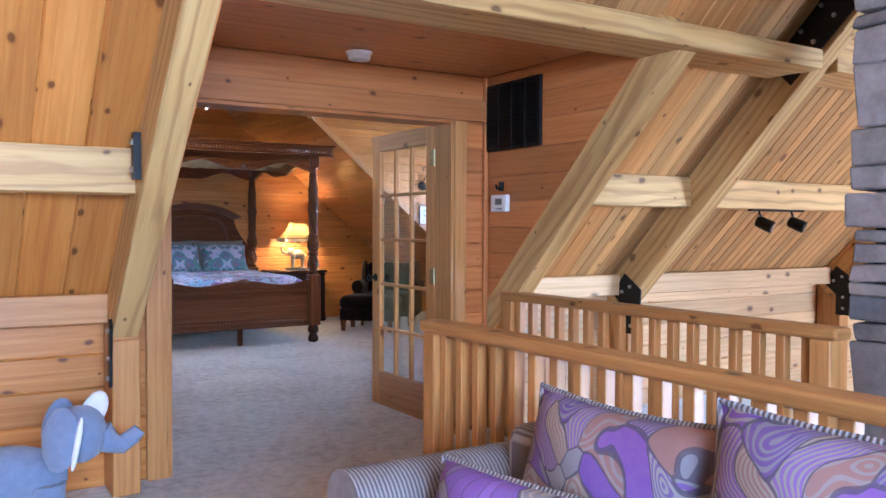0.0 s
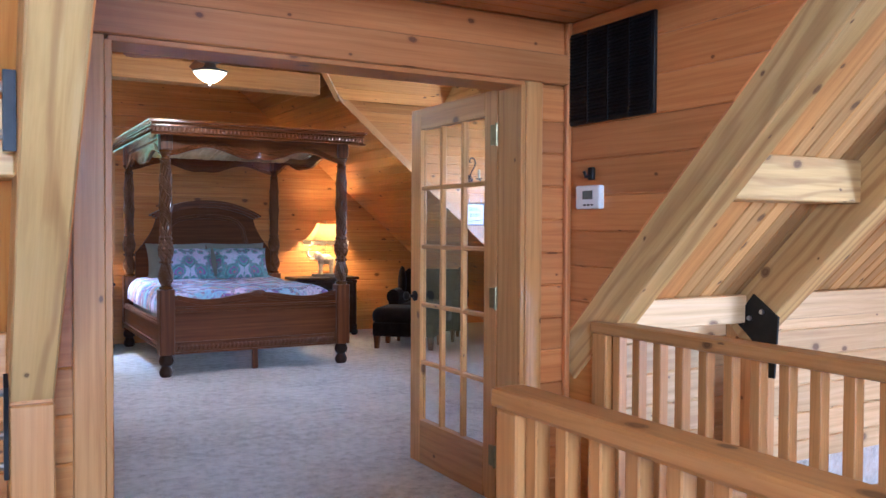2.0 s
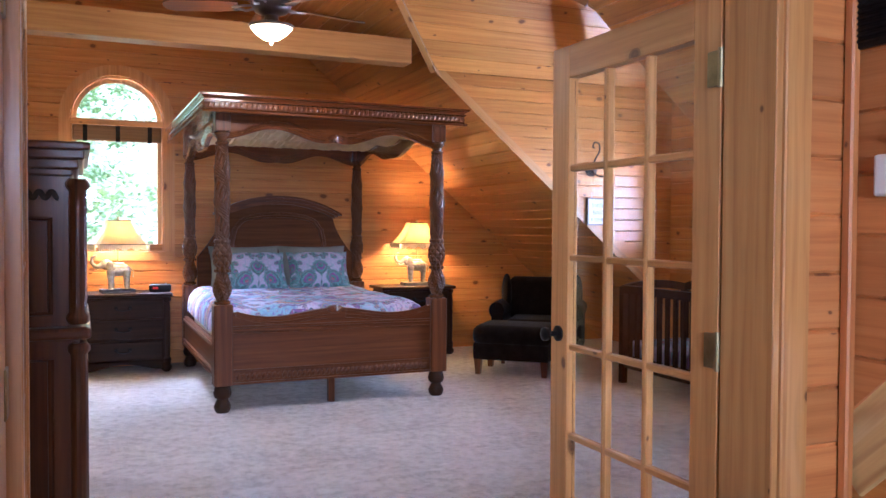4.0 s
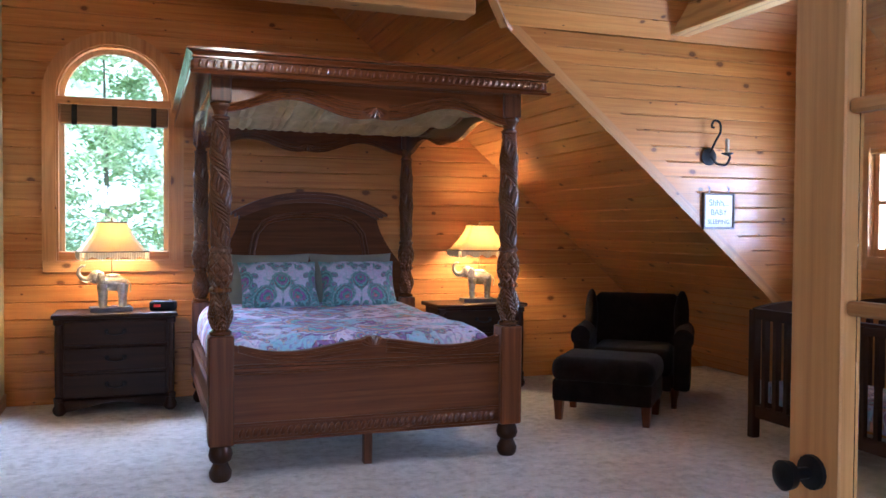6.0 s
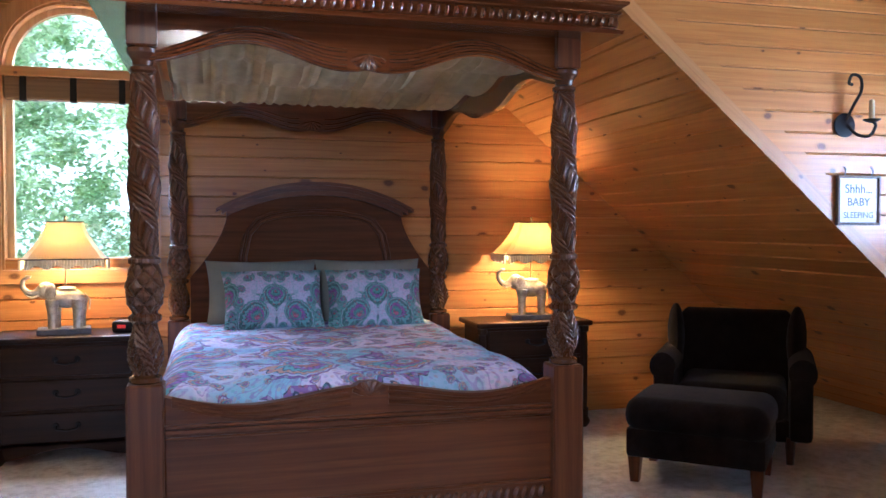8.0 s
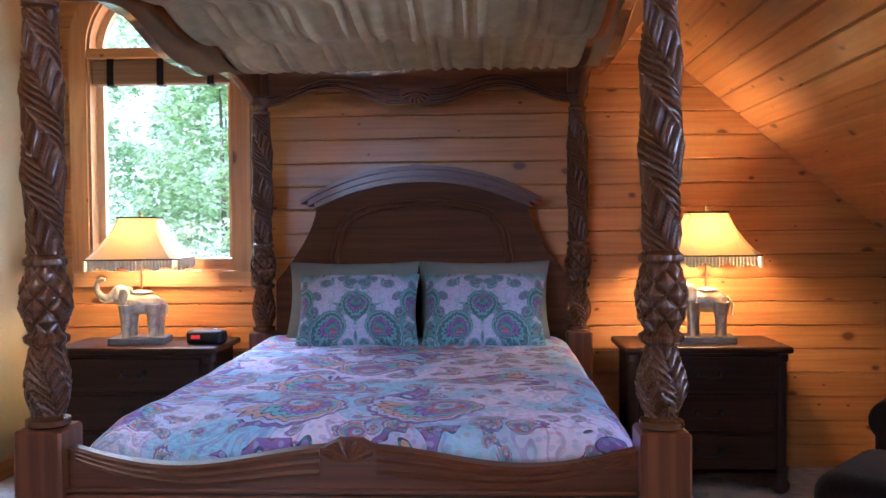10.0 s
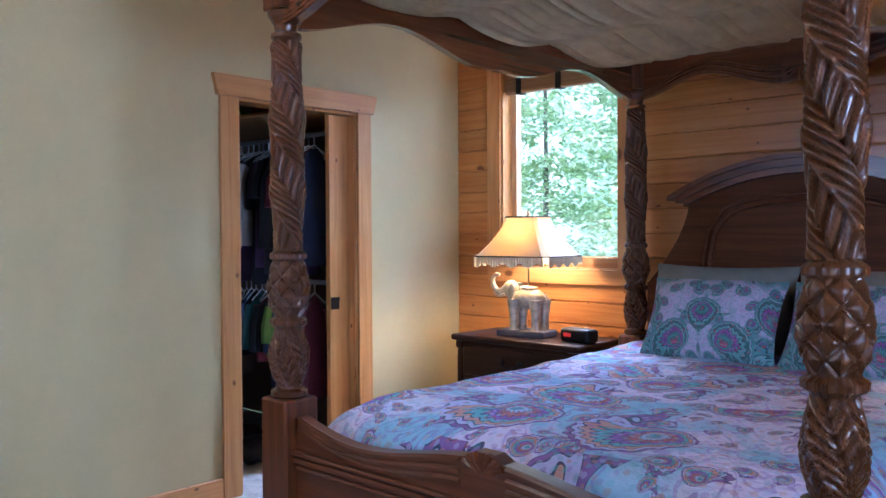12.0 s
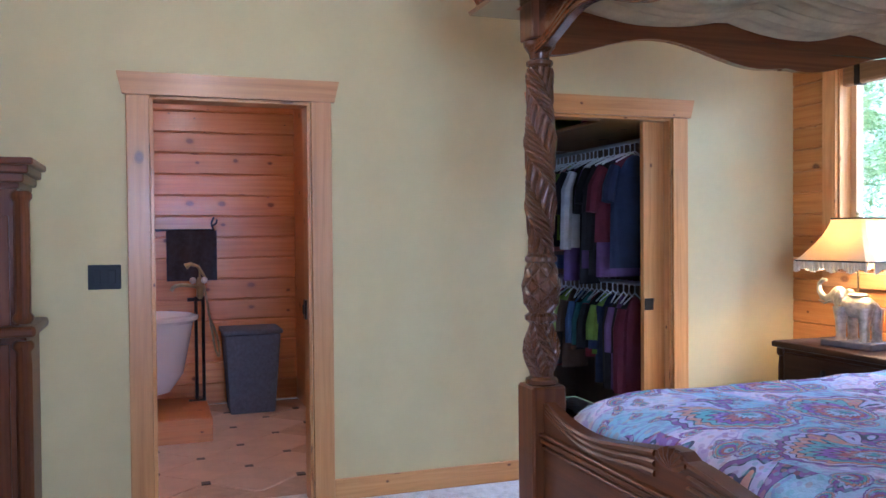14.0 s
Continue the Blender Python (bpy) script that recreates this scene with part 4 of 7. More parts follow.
railing("near_railing", 2.59, -1.2, 3.90, 0.935, "amber pine guard rail with square balusters behind the sofa", (3.83,))
railing("far_railing", 3.85, 2.64, 5.0, 0.945, "amber pine guard rail overlooking the great room", (4.94, 2.72))
upright_box("floor_edge_trim", 3.80, 3.93, -3.1, 5.0, -0.22, 0.035, PINE_TRIM, (0, 1, 0), "pine edge board of the loft floor", "trim")

# stone chimney beyond the rail
STONE = [plain("chimney_stone", c, 0.85, 0, 0.3, 9, bump=0.9) for c in ((0.19, 0.165, 0.155), (0.26, 0.23, 0.21), (0.15, 0.145, 0.15), (0.29, 0.25, 0.245))]
MORTAR = plain("dark_mortar", (0.07, 0.065, 0.06), 0.95, spots=0.3, scale=30, bump=0.6)
chimney = thing("stone_chimney", "stacked ledgestone chimney of grey and mauve stones", "chimney")
part("core", boxed(4.0, 5.2, 1.55, 2.60, -2.75, 4.6, 0), MORTAR, chimney)
_r = random.Random(11)


def stone(x0, x1, y0, y1, z0, z1):
    bm = box(bmesh.new(), x0, x1, y0, y1, z0, z1)
    for v in bm.verts:
        v.co += Vector((_r.uniform(-0.012, 0.012), _r.uniform(-0.012, 0.012), _r.uniform(-0.007, 0.007)))
    bmesh.ops.bevel(bm, geom=list(bm.edges), offset=0.009, segments=1, affect="EDGES")
    part("stone", bm, STONE[_r.randrange(4)], chimney, smooth=False)


_z = -0.6
while _z < 3.4:
    _h = _r.choice((0.06, 0.08, 0.11, 0.16, 0.26))
    _y = 2.68 + _r.uniform(-0.02, 0.03)
    while _y > 1.6:
        _w = _r.uniform(0.12, 0.4) * (1.3 if _h > 0.1 else 1)
        stone(3.94 + _r.uniform(-0.02, 0.01), 4.12, max(_y - _w, 1.55), _y - 0.008, _z, _z + _h - 0.008)
        _y -= _w
    _x = 4.13
    while _x < 5.1:
        _w = _r.uniform(0.15, 0.4)
        stone(_x, min(_x + _w, 5.2) - 0.008, 2.56, 2.66 + _r.uniform(-0.01, 0.03), _z, _z + _h - 0.008)
        _x += _w
    _z += _h

# sofa
sofa = thing("sofa", "ribbed grey corduroy sofa with rolled arm before the rail", "sofa")
part("base", boxed(1.68, 2.48, 0.5, 2.78, 0.0, 0.40, 0.03, 2), CORDUROY, sofa, smooth=True)
part("seat_cushion", boxed(1.66, 2.25, 0.55, 2.74, 0.40, 0.43, 0.01, 3), CORDUROY, sofa, smooth=True)
part("backrest", boxed(2.20, 2.50, 0.5, 2.80, 0.38, 0.72, 0.06, 3), CORDUROY, sofa, smooth=True)
_bm = boxed(1.66, 2.48, 2.76, 2.96, 0.05, 0.50, 0.02, 2)
bmesh.ops.create_cone(_bm, cap_ends=True, segments=24, radius1=0.125, radius2=0.125, depth=0.80, matrix=pose(2.06, 2.87, 0.50, 0, 90, 0))
part("arm", _bm, CORDUROY, sofa, smooth=True)


def sofa_pillow(place, turn, w, h, cloth, label):
    ob = thing("sofa_pillow", label, "pillow", place, 0, group="sofa pillows")
    ob.matrix_basis = pose(*place) @ pose(0, 0, 0, 0, 0, turn) @ pose(0, 0, 0, -16, 0, 0)
    part("cover", cushion(w, h, 0.2), cloth, ob, smooth=True)
    pts = []
    for k in range(49):
        a = k / 48 * 4
        e, f = int(a) % 4, a - int(a)
        c = [(-1, -1), (1, -1), (1, 1), (-1, 1), (-1, -1)]
        u = c[e][0] + (c[e + 1][0] - c[e][0]) * f
        v = c[e][1] + (c[e + 1][1] - c[e][1]) * f
        q = 0.10
        pts.append((u * w / 2 * (1 - q * (1 - v * v) * abs(u) ** 6), 0, h / 2 + v * h / 2 * (1 - q * (1 - u * u) * abs(v) ** 6)))
    part("cord_piping", tube(bmesh.new(), pts, 0.011, 6), CORDUROY, ob, "twisted grey cord piping")
    return ob


sofa_pillow((2.13, 2.28, 0.42), -88, 0.72, 0.46, SOFA_PRINT, "large purple and grey swirl print sofa pillow")
sofa_pillow((2.12, 1.58, 0.44), -84, 0.70, 0.52, SOFA_PRINT, "large purple and grey swirl print sofa pillow")
sofa_pillow((1.88, 2.36, 0.42), -80, 0.62, 0.27, PURPLE_PRINT, "violet swirl print throw pillow lying low")

# stuffed elephant on the floor
_bm = bmesh.new()
blob(_bm, (0, 0, 0.30), (0.24, 0.14, 0.135))
for _x, _y in ((-0.15, -0.07), (-0.15, 0.07), (0.15, -0.07), (0.15, 0.07)):
    tube(_bm, [(_x, _y, 0.0), (_x, _y, 0.05), (_x, _y, 0.28)], [0.062, 0.06, 0.075], 12)
blob(_bm, (0.28, 0, 0.46), (0.115, 0.11, 0.125))
tube(_bm, [(0.36, 0, 0.46), (0.40, 0, 0.41), (0.45, 0, 0.395), (0.50, 0, 0.43), (0.525, 0, 0.455)], [0.06, 0.05, 0.042, 0.036, 0.03], 12)
for _s in (-1, 1):
    blob(_bm, (0.20, _s * 0.125, 0.47), (0.080, 0.026, 0.135), (_s * 10, 0, _s * 30))
tube(_bm, [(-0.23, 0, 0.34), (-0.29, 0.01, 0.36), (-0.32, 0.02, 0.33)], 0.018, 8)
_nf = len(_bm.faces)
blob(_bm, (0.262, -0.165, 0.455), (0.016, 0.014, 0.112), (-10, 6, -30))
blob(_bm, (0.345, 0.085, 0.545), (0.055, 0.022, 0.085), (0, 24, 10))
_bm.faces.ensure_lookup_table()
for _f in _bm.faces[_nf:]:
    _f.material_index = 1
toy = part("stuffed_elephant", _bm, PLUSH, smooth=True)
toy.data.materials.append(WHITE_CLOTH)
toy.matrix_basis = pose(0.885, 4.50, 0, 0, 0, -6)
tagged(toy, "blue grey corduroy stuffed elephant standing on the floor", "stuffed toy")

# iron straps and bolts


def strap(name, pts, off, bolts, n, label):
    ob = thing(name, label, "bracket")
    part("plate", prism(bmesh.new(), pts, off), BLACK_METAL, ob)
    me = None
    for b in bolts:
        if me is None:
            bm = bmesh.new()
            bmesh.ops.create_cone(bm, cap_ends=True, segments=8, radius1=0.017, radius2=0.012, depth=0.02)
            q = part("bolt", bm, STEEL, ob, "bright bolt head")
            me = q.data
        else:
            q = new("bolt", me)
            q.parent = ob
        q.matrix_basis = Matrix.Translation(b) @ Vector(n).to_track_quat("Z", "Y").to_matrix().to_4x4()
    return ob


strap("iron_strap", [(1.388, 4.30, 1.56), (1.388, 4.345, 1.56), (1.388, 4.345, 1.76), (1.388, 4.30, 1.76)], (-0.03, 0, 0), [(1.356, 4.322, 1.60), (1.356, 4.322, 1.72)], (-1, 0, 0), "black iron strap on the side of the rafter")
strap("iron_strap", [(1.388, 4.95, 0.56), (1.388, 4.99, 0.56), (1.388, 5.0, 0.72), (1.388, 4.97, 0.90), (1.388, 4.93, 0.86), (1.388, 4.95, 0.72)], (-0.014, 0, 0), [(1.372, 4.975, 0.6), (1.372, 4.975, 0.7), (1.372, 4.965, 0.84)], (-1, 0, 0), "black iron strap over the foot of the rafter")
for _x in (4.92, 7.5):
    strap("iron_strap", [(_x - 0.002, 4.86, 0.60), (_x - 0.002, 5.0, 0.60), (_x - 0.002, 5.0, 0.78), (_x - 0.002, 5.12, 0.88), (_x - 0.002, 5.0, 1.03), (_x - 0.002, 4.84, 0.92)], (-0.012, 0, 0), [(_x - 0.016, 4.93, 0.66), (_x - 0.016, 4.93, 0.76), (_x - 0.016, 5.02, 0.90), (_x - 0.016, 4.94, 0.94)], (-1, 0, 0), "black iron gusset over the foot of the rafter")
_c = 4.92
strap("gusset_plate", [(_c - 0.004, 3.66, 2.20), (_c - 0.004, 3.80, 2.34), (_c - 0.004, 3.22, 2.94), (_c - 0.004, 3.02, 2.80)], (-0.014, 0, 0), [(_c - 0.02, 3.67 - 0.125 * i + d, 2.33 + 0.125 * i + d * 0.9) for i in range(5) for d in (-0.035, 0.045)], (-1, 0, 0), "large black gusset plate with bright bolts on a rafter")

# track spots on the purlin
spots = thing("track_light", "small black track with two spot heads under a purlin", "track light")
part("track", boxed(5.58, 6.20, 4.44, 4.47, 1.485, 1.50, 0.003), BLACK_METAL, spots)
for _x in (5.72, 6.09):
    h = part("spot_head", lathe(bmesh.new(), [(0.03, -0.07), (0.042, -0.06), (0.045, 0.0), (0.045, 0.05), (0.038, 0.055)], 16), BLACK_METAL, spots, smooth=True)
    h.matrix_basis = pose(_x, 4.42, 1.39, 115, 0, 20)
    part("spot_arm", tube(bmesh.new(), [(_x - 0.03, 4.455, 1.487), (_x - 0.01, 4.45, 1.44), (_x, 4.43, 1.40)], 0.008, 6), BLACK_METAL, spots)
    lens = part("lens", lathe(bmesh.new(), [(0.03, -0.002), (0.03, 0.002)], 14), STEEL, h)
    lens.location = (0, 0, 0.056)

# vent, thermostat, smoke detector
vent = thing("return_air_vent", "large black slatted return air grille on the cheek wall", "vent")
part("frame", boxed(3.800, 3.819, 4.60, 5.185, 1.865, 2.30, 0.003), BLACK_METAL, vent)
_v = None
for _i in range(26):
    if _v is None:
        _q = part("slat", boxed(-0.003, 0.003, -0.27, 0.27, -0.006, 0.006, 0), BLACK_METAL, vent)
        _v = _q.data
    else:
        _q = new("slat", _v)
        _q.parent = vent
    _q.matrix_basis = pose(3.797, 4.893, 1.885 + _i * 0.0158, 0, 35, 0)
for _y in (4.75, 4.89, 5.03):
    part("rib", boxed(3.790, 3.800, _y - 0.006, _y + 0.006, 1.87, 2.295, 0), BLACK_METAL, vent)
thermo = thing("thermostat", "white wall thermostat with a small display", "thermostat")
part("body", boxed(3.785, 3.820, 4.93, 5.10, 1.465, 1.575, 0.008, 2), WHITE_PLASTIC, thermo)
part("display", boxed(3.782, 3.786, 4.975, 5.045, 1.51, 1.55, 0.001), plain("lcd_grey", (0.12, 0.13, 0.11), 0.3), thermo, "grey display")
for _i in range(3):
    part("button", boxed(3.782, 3.786, 4.97 + _i * 0.026, 4.985 + _i * 0.026, 1.480, 1.487, 0.001), BLACK_METAL, thermo)
clip = thing("wall_hook", "small black hook above the thermostat", "hook")
part("plate", boxed(3.798, 3.820, 4.995, 5.03, 1.60, 1.66, 0.006, 2), BLACK_METAL, clip)
part("peg", tube(bmesh.new(), [(3.80, 5.012, 1.62), (3.775, 5.012, 1.615), (3.765, 5.012, 1.64)], 0.008), BLACK_METAL, clip)
smoke = thing("smoke_detector", "round white smoke detector on the ceiling", "smoke detector")
part("base", lathe(bmesh.new(), [(0.075, -0.012), (0.078, 0.0)], 28, (2.73, 4.92, 2.364)), WHITE_PLASTIC, smoke, smooth=True)
part("cover", lathe(bmesh.new(), [(0.045, -0.05), (0.062, -0.045), (0.068, -0.012)], 28, (2.73, 4.92, 2.364)), WHITE_PLASTIC, smoke, smooth=True)

# ---- french door leaf, open into the bedroom ----
door_leaf = tagged(thing("door_1", "open pine french door leaf with fifteen panes", "door"), kind="structure")
LX0, LX1, LY0, LY1, LZ0, LZ1 = 3.528, 3.572, 5.385, 6.295, 0.02, 2.05
SW, TR, BR = 0.115, 0.12, 0.25
part("stile", boxed(LX0, LX1, LY0, LY0 + SW, LZ0, LZ1, 0.003), PINE_TRIM, door_leaf, grain=(0, 0, 1))
part("stile", boxed(LX0, LX1, LY1 - SW, LY1, LZ0, LZ1, 0.003), PINE_TRIM, door_leaf, grain=(0, 0, 1))
part("top_rail", boxed(LX0, LX1, LY0 + SW, LY1 - SW, LZ1 - TR, LZ1, 0.003), PINE_TRIM, door_leaf, grain=(0, 1, 0))
part("bottom_rail", boxed(LX0, LX1, LY0 + SW, LY1 - SW, LZ0, LZ0 + BR, 0.003), PINE_TRIM, door_leaf, grain=(0, 1, 0))
_gy0, _gy1, _gz0, _gz1 = LY0 + SW, LY1 - SW, LZ0 + BR, LZ1 - TR
for _i in (1, 2):
    _y = _gy0 + (_gy1 - _gy0) * _i / 3
    part("muntin", boxed(LX0 + 0.004, LX1 - 0.004, _y - 0.012, _y + 0.012, _gz0, _gz1, 0.005), PINE_TRIM, door_leaf, grain=(0, 0, 1))
for _i in range(1, 5):
    _z = _gz0 + (_gz1 - _gz0) * _i / 5
    part("muntin", boxed(LX0 + 0.006, LX1 - 0.006, _gy0, _gy1, _z - 0.012, _z + 0.012, 0.005), PINE_TRIM, door_leaf, grain=(0, 1, 0))
for _i in range(3):
    for _j in range(5):
        _a, _b = _gy0 + (_gy1 - _gy0) * _i / 3, _gy0 + (_gy1 - _gy0) * (_i + 1) / 3
        _c, _d = _gz0 + (_gz1 - _gz0) * _j / 5, _gz0 + (_gz1 - _gz0) * (_j + 1) / 5
        q = part("pane", boxed(3.548, 3.552, _a + 0.01, _b - 0.01, _c + 0.01, _d - 0.01, 0), GLASS, door_leaf)
        q.visible_shadow = False
for _z in (0.25, 1.03, 1.83):
    bm = boxed(LX0 - 0.012, LX0 - 0.001, 5.372, 5.43, _z - 0.05, _z + 0.05, 0.002)
    part("hinge", tube(bm, [(LX0 - 0.012, 5.374, _z - 0.055), (LX0 - 0.012, 5.374, _z + 0.055)], 0.008), BRASS, door_leaf, "aged brass hinge")
_h = part("door_handle", lathe(bmesh.new(), [(0.03, 0), (0.03, 0.008), (0.01, 0.012), (0.01, 0.04), (0.024, 0.05), (0.026, 0.065), (0.012, 0.075)], 16), BLACK_METAL, door_leaf, "black door knob", smooth=True)
_h.matrix_basis = pose(LX0 - 0.001, LY1 - 0.06, 0.98, 0, -90, 0)

door_twin = copy_thing(door_leaf, Matrix.Translation((1.765, 5.385, 0)) @ pose(0, 0, 0, 0, 0, 2.1) @ Matrix.Translation((-3.572, -5.385, 0)))
door_twin.name = "door_4"

# ---- bedroom window ----
window_1 = tagged(thing("window_1", "arched pine-cased window with a fixed half-round top", "window"), kind="structure")


def arch_band(r_in, r_out, z_bottom, y0, y1, seg=22):
    """An upside-down U: two uprights and a half-round."""
    path = [(1, z_bottom)] + [(math.cos(math.pi * i / seg), None, math.sin(math.pi * i / seg)) for i in range(seg + 1)] + [(-1, z_bottom)]
    bm = bmesh.new()
    rows = []
    for p in path:
        row = []
        for r in (r_in, r_out):
            x, z = (WC + p[0] * r, p[1]) if len(p) == 2 else (WC + p[0] * r, WZS + p[2] * r)
            row.append((x, z))
        rows.append([bm.verts.new((row[k][0], y, row[k][1])) for k, y in ((0, y0), (1, y0), (1, y1), (0, y1))])
    for a, b in zip(rows, rows[1:]):
        for k in range(4):
            bm.faces.new((a[k], a[(k + 1) % 4], b[(k + 1) % 4], b[k]))
    bm.faces.new(rows[0])
    bm.faces.new(rows[-1][::-1])
    bmesh.ops.recalc_face_normals(bm, faces=bm.faces)
    return bm


part("casing", arch_band(WR + 0.0, WR + 0.10, WZ0 - 0.01, WIN_Y - 0.028, WIN_Y + 0.004), PINE_TRIM, window_1, grain=(0, 0, 1))
part("jamb", arch_band(WR - 0.015, WR + 0.012, WZ0 - 0.01, WIN_Y - 0.01, WIN_Y + 0.15), PINE_TRIM, window_1, grain=(0, 0, 1))
part("window_frame", arch_band(WR - 0.055, WR - 0.014, WZ0, WIN_Y + 0.075, WIN_Y + 0.125), PINE_PALE, window_1, grain=(0, 0, 1))
part("sill", boxed(WX0 - 0.10, WX1 + 0.10, WIN_Y - 0.03, WIN_Y + 0.004, WZ0 - 0.10, WZ0 - 0.008, 0.004), PINE_TRIM, window_1, grain=(1, 0, 0))
part("stool", boxed(WX0, WX1, WIN_Y - 0.01, WIN_Y + 0.15, WZ0 - 0.02, WZ0, 0.002), PINE_TRIM, window_1, grain=(1, 0, 0))
part("bottom_rail", boxed(WX0 + 0.015, WX1 - 0.015, WIN_Y + 0.075, WIN_Y + 0.125, WZ0, WZ0 + 0.045, 0.003), PINE_PALE, window_1, grain=(1, 0, 0))
part("transom", boxed(WX0, WX1, WIN_Y - 0.02, WIN_Y + 0.13, WZS - 0.06, WZS, 0.004), PINE_TRIM, window_1, grain=(1, 0, 0))
for _a, _b in ((WZ0 + 0.04, WZS - 0.06), (WZS, WZS + WR - 0.03)):
    q = part("pane", boxed(WX0 + 0.04, WX1 - 0.04, WIN_Y + 0.098, WIN_Y + 0.102, _a, _b, 0), GLASS, window_1)
    q.visible_shadow = False
blind = thing("bamboo_blind", "rolled woven bamboo blind with dark ties", "blind")
part("roll", boxed(WX0 + 0.02, WX1 - 0.02, WIN_Y + 0.0, WIN_Y + 0.05, WZS - 0.21, WZS - 0.06, 0.015, 2), wood("bamboo_weave", (0.16, 0.09, 0.04), (0.30, 0.18, 0.08), (0.42, 0.27, 0.13), 0, 0.6, grain=3), blind, grain=(1, 0, 0))
for _x in (WX0 + 0.13, WC, WX1 - 0.13):
    part("tie", boxed(_x - 0.02, _x + 0.02, WIN_Y - 0.006, WIN_Y + 0.054, WZS - 0.215, WZS - 0.058, 0.004), BLACK_METAL, blind)

window_2 = tagged(thing("window_2", "small pine-cased window low in the great room", "window"), kind="structure")
for _a, _b, _c, _d in ((5.47, 5.57, -1.70, -0.25), (6.33, 6.43, -1.70, -0.25), (5.57, 6.33, -0.35, -0.25), (5.57, 6.33, -1.70, -1.58), (5.93, 5.97, -1.58, -0.35)):
    part("casing", boxed(_a, _b, 5.175, 5.30, _c, _d, 0.004), PINE_TRIM, window_2, grain=(0, 0, 1))
q = part("pane", boxed(5.55, 6.35, 5.33, 5.334, -1.6, -0.33, 0), GLASS, window_2)
q.visible_shadow = False
curtain = thing("curtain", "dark red curtain panel beside the low window", "curtain")
_bm = bmesh.new()
tube(_bm, [(5.36 + 0.02 * _i, 5.13 + 0.018 * (_i % 2), -0.22) for _i in range(8)], 0.008, 6)
for _i in range(7):
    box(_bm, 5.37 + 0.02 * _i, 5.387 + 0.02 * _i, 5.12 + 0.018 * (_i % 2), 5.15 + 0.018 * (_i % 2), -1.8, -0.22, 0.006)
part("panel", _bm, plain("dark_red_cloth", (0.10, 0.02, 0.02), 0.9), curtain)

# trees outside


def leaf_skin(c):
    """A thin leaf: half of the light passes through."""
    m, ns, ls, b = mat("leaf_glare_green")
    d = node(ns, "ShaderNodeBsdfDiffuse", Color=(*c, 1))
    t = node(ns, "ShaderNodeBsdfTranslucent", Color=(c[0] * 1.1, c[1] * 1.1, c[2] * 0.8, 1))
    mx = ns.new("ShaderNodeMixShader")
    mx.inputs[0].default_value = 0.5
    ls.new(d.outputs[0], mx.inputs[1])
    ls.new(t.outputs[0], mx.inputs[2])
    ls.new(mx.outputs[0], ns["Material Output"].inputs[0])
    return m


# sun glare is put into the leaf colours, up to almost white clumps
GLARE_LEAVES = [leaf_skin(c) for c in ((0.42, 0.54, 0.35), (0.56, 0.68, 0.48), (0.70, 0.80, 0.62), (0.82, 0.88, 0.77))]
BARK = plain("bark", (0.26, 0.23, 0.19), 0.9, 0, 0.3, 15, bump=0.8)


def tree(x, y, height, spread, seed):
    r = random.Random(seed)
    ob = thing("tree", "leafy broadleaf tree, sun glare painted into its pale green leaves", "tree", (x, y, -3.5), group="trees outside the window")
    part("trunk", tube(bmesh.new(), [(0, 0, 0), (0.1, 0.05, height * 0.4), (0, 0.1, height * 0.85)], [0.13, 0.09, 0.03], 8), BARK, ob)
    clumps = []
    for _ in range(150):
        a, q = r.uniform(0, 6.283), r.random() ** 0.5
        h = r.uniform(0.10, 1.0)
        rad = spread * q * (0.55 + 0.45 * math.sin(h * 3.0)) * (0.75 + 0.35 * math.sin(3 * a + h * 9 + seed))
        clumps.append((Vector((rad * math.cos(a), rad * math.sin(a), h * height)), r.uniform(0.5, 1.1), r.randrange(4)))
    for k in range(4):
        verts, faces = [], []
        for centre, size, tone in clumps:
            for _ in range(58 if tone == k else 14):
                d = Vector((r.gauss(0, 0.5), r.gauss(0, 0.5), r.gauss(0, 0.3)))
                c = centre + d * size
                s = r.uniform(0.09, 0.19)
                e = Euler((r.uniform(-0.7, 0.7), r.uniform(-0.7, 0.7), r.uniform(0, 6))).to_matrix()
                i = len(verts)
                verts += [c + e @ Vector(p) for p in ((-s, 0, 0), (0, -s * 0.5, 0.02), (s, 0, -0.02), (0, s * 0.5, 0.02))]
                faces.append((i, i + 1, i + 2, i + 3))
        me = bpy.data.meshes.new("crown")
        me.from_pydata(verts, [], faces)
        me.materials.append(GLARE_LEAVES[k])
        q = new("crown", me)
        q.parent = ob
    return ob


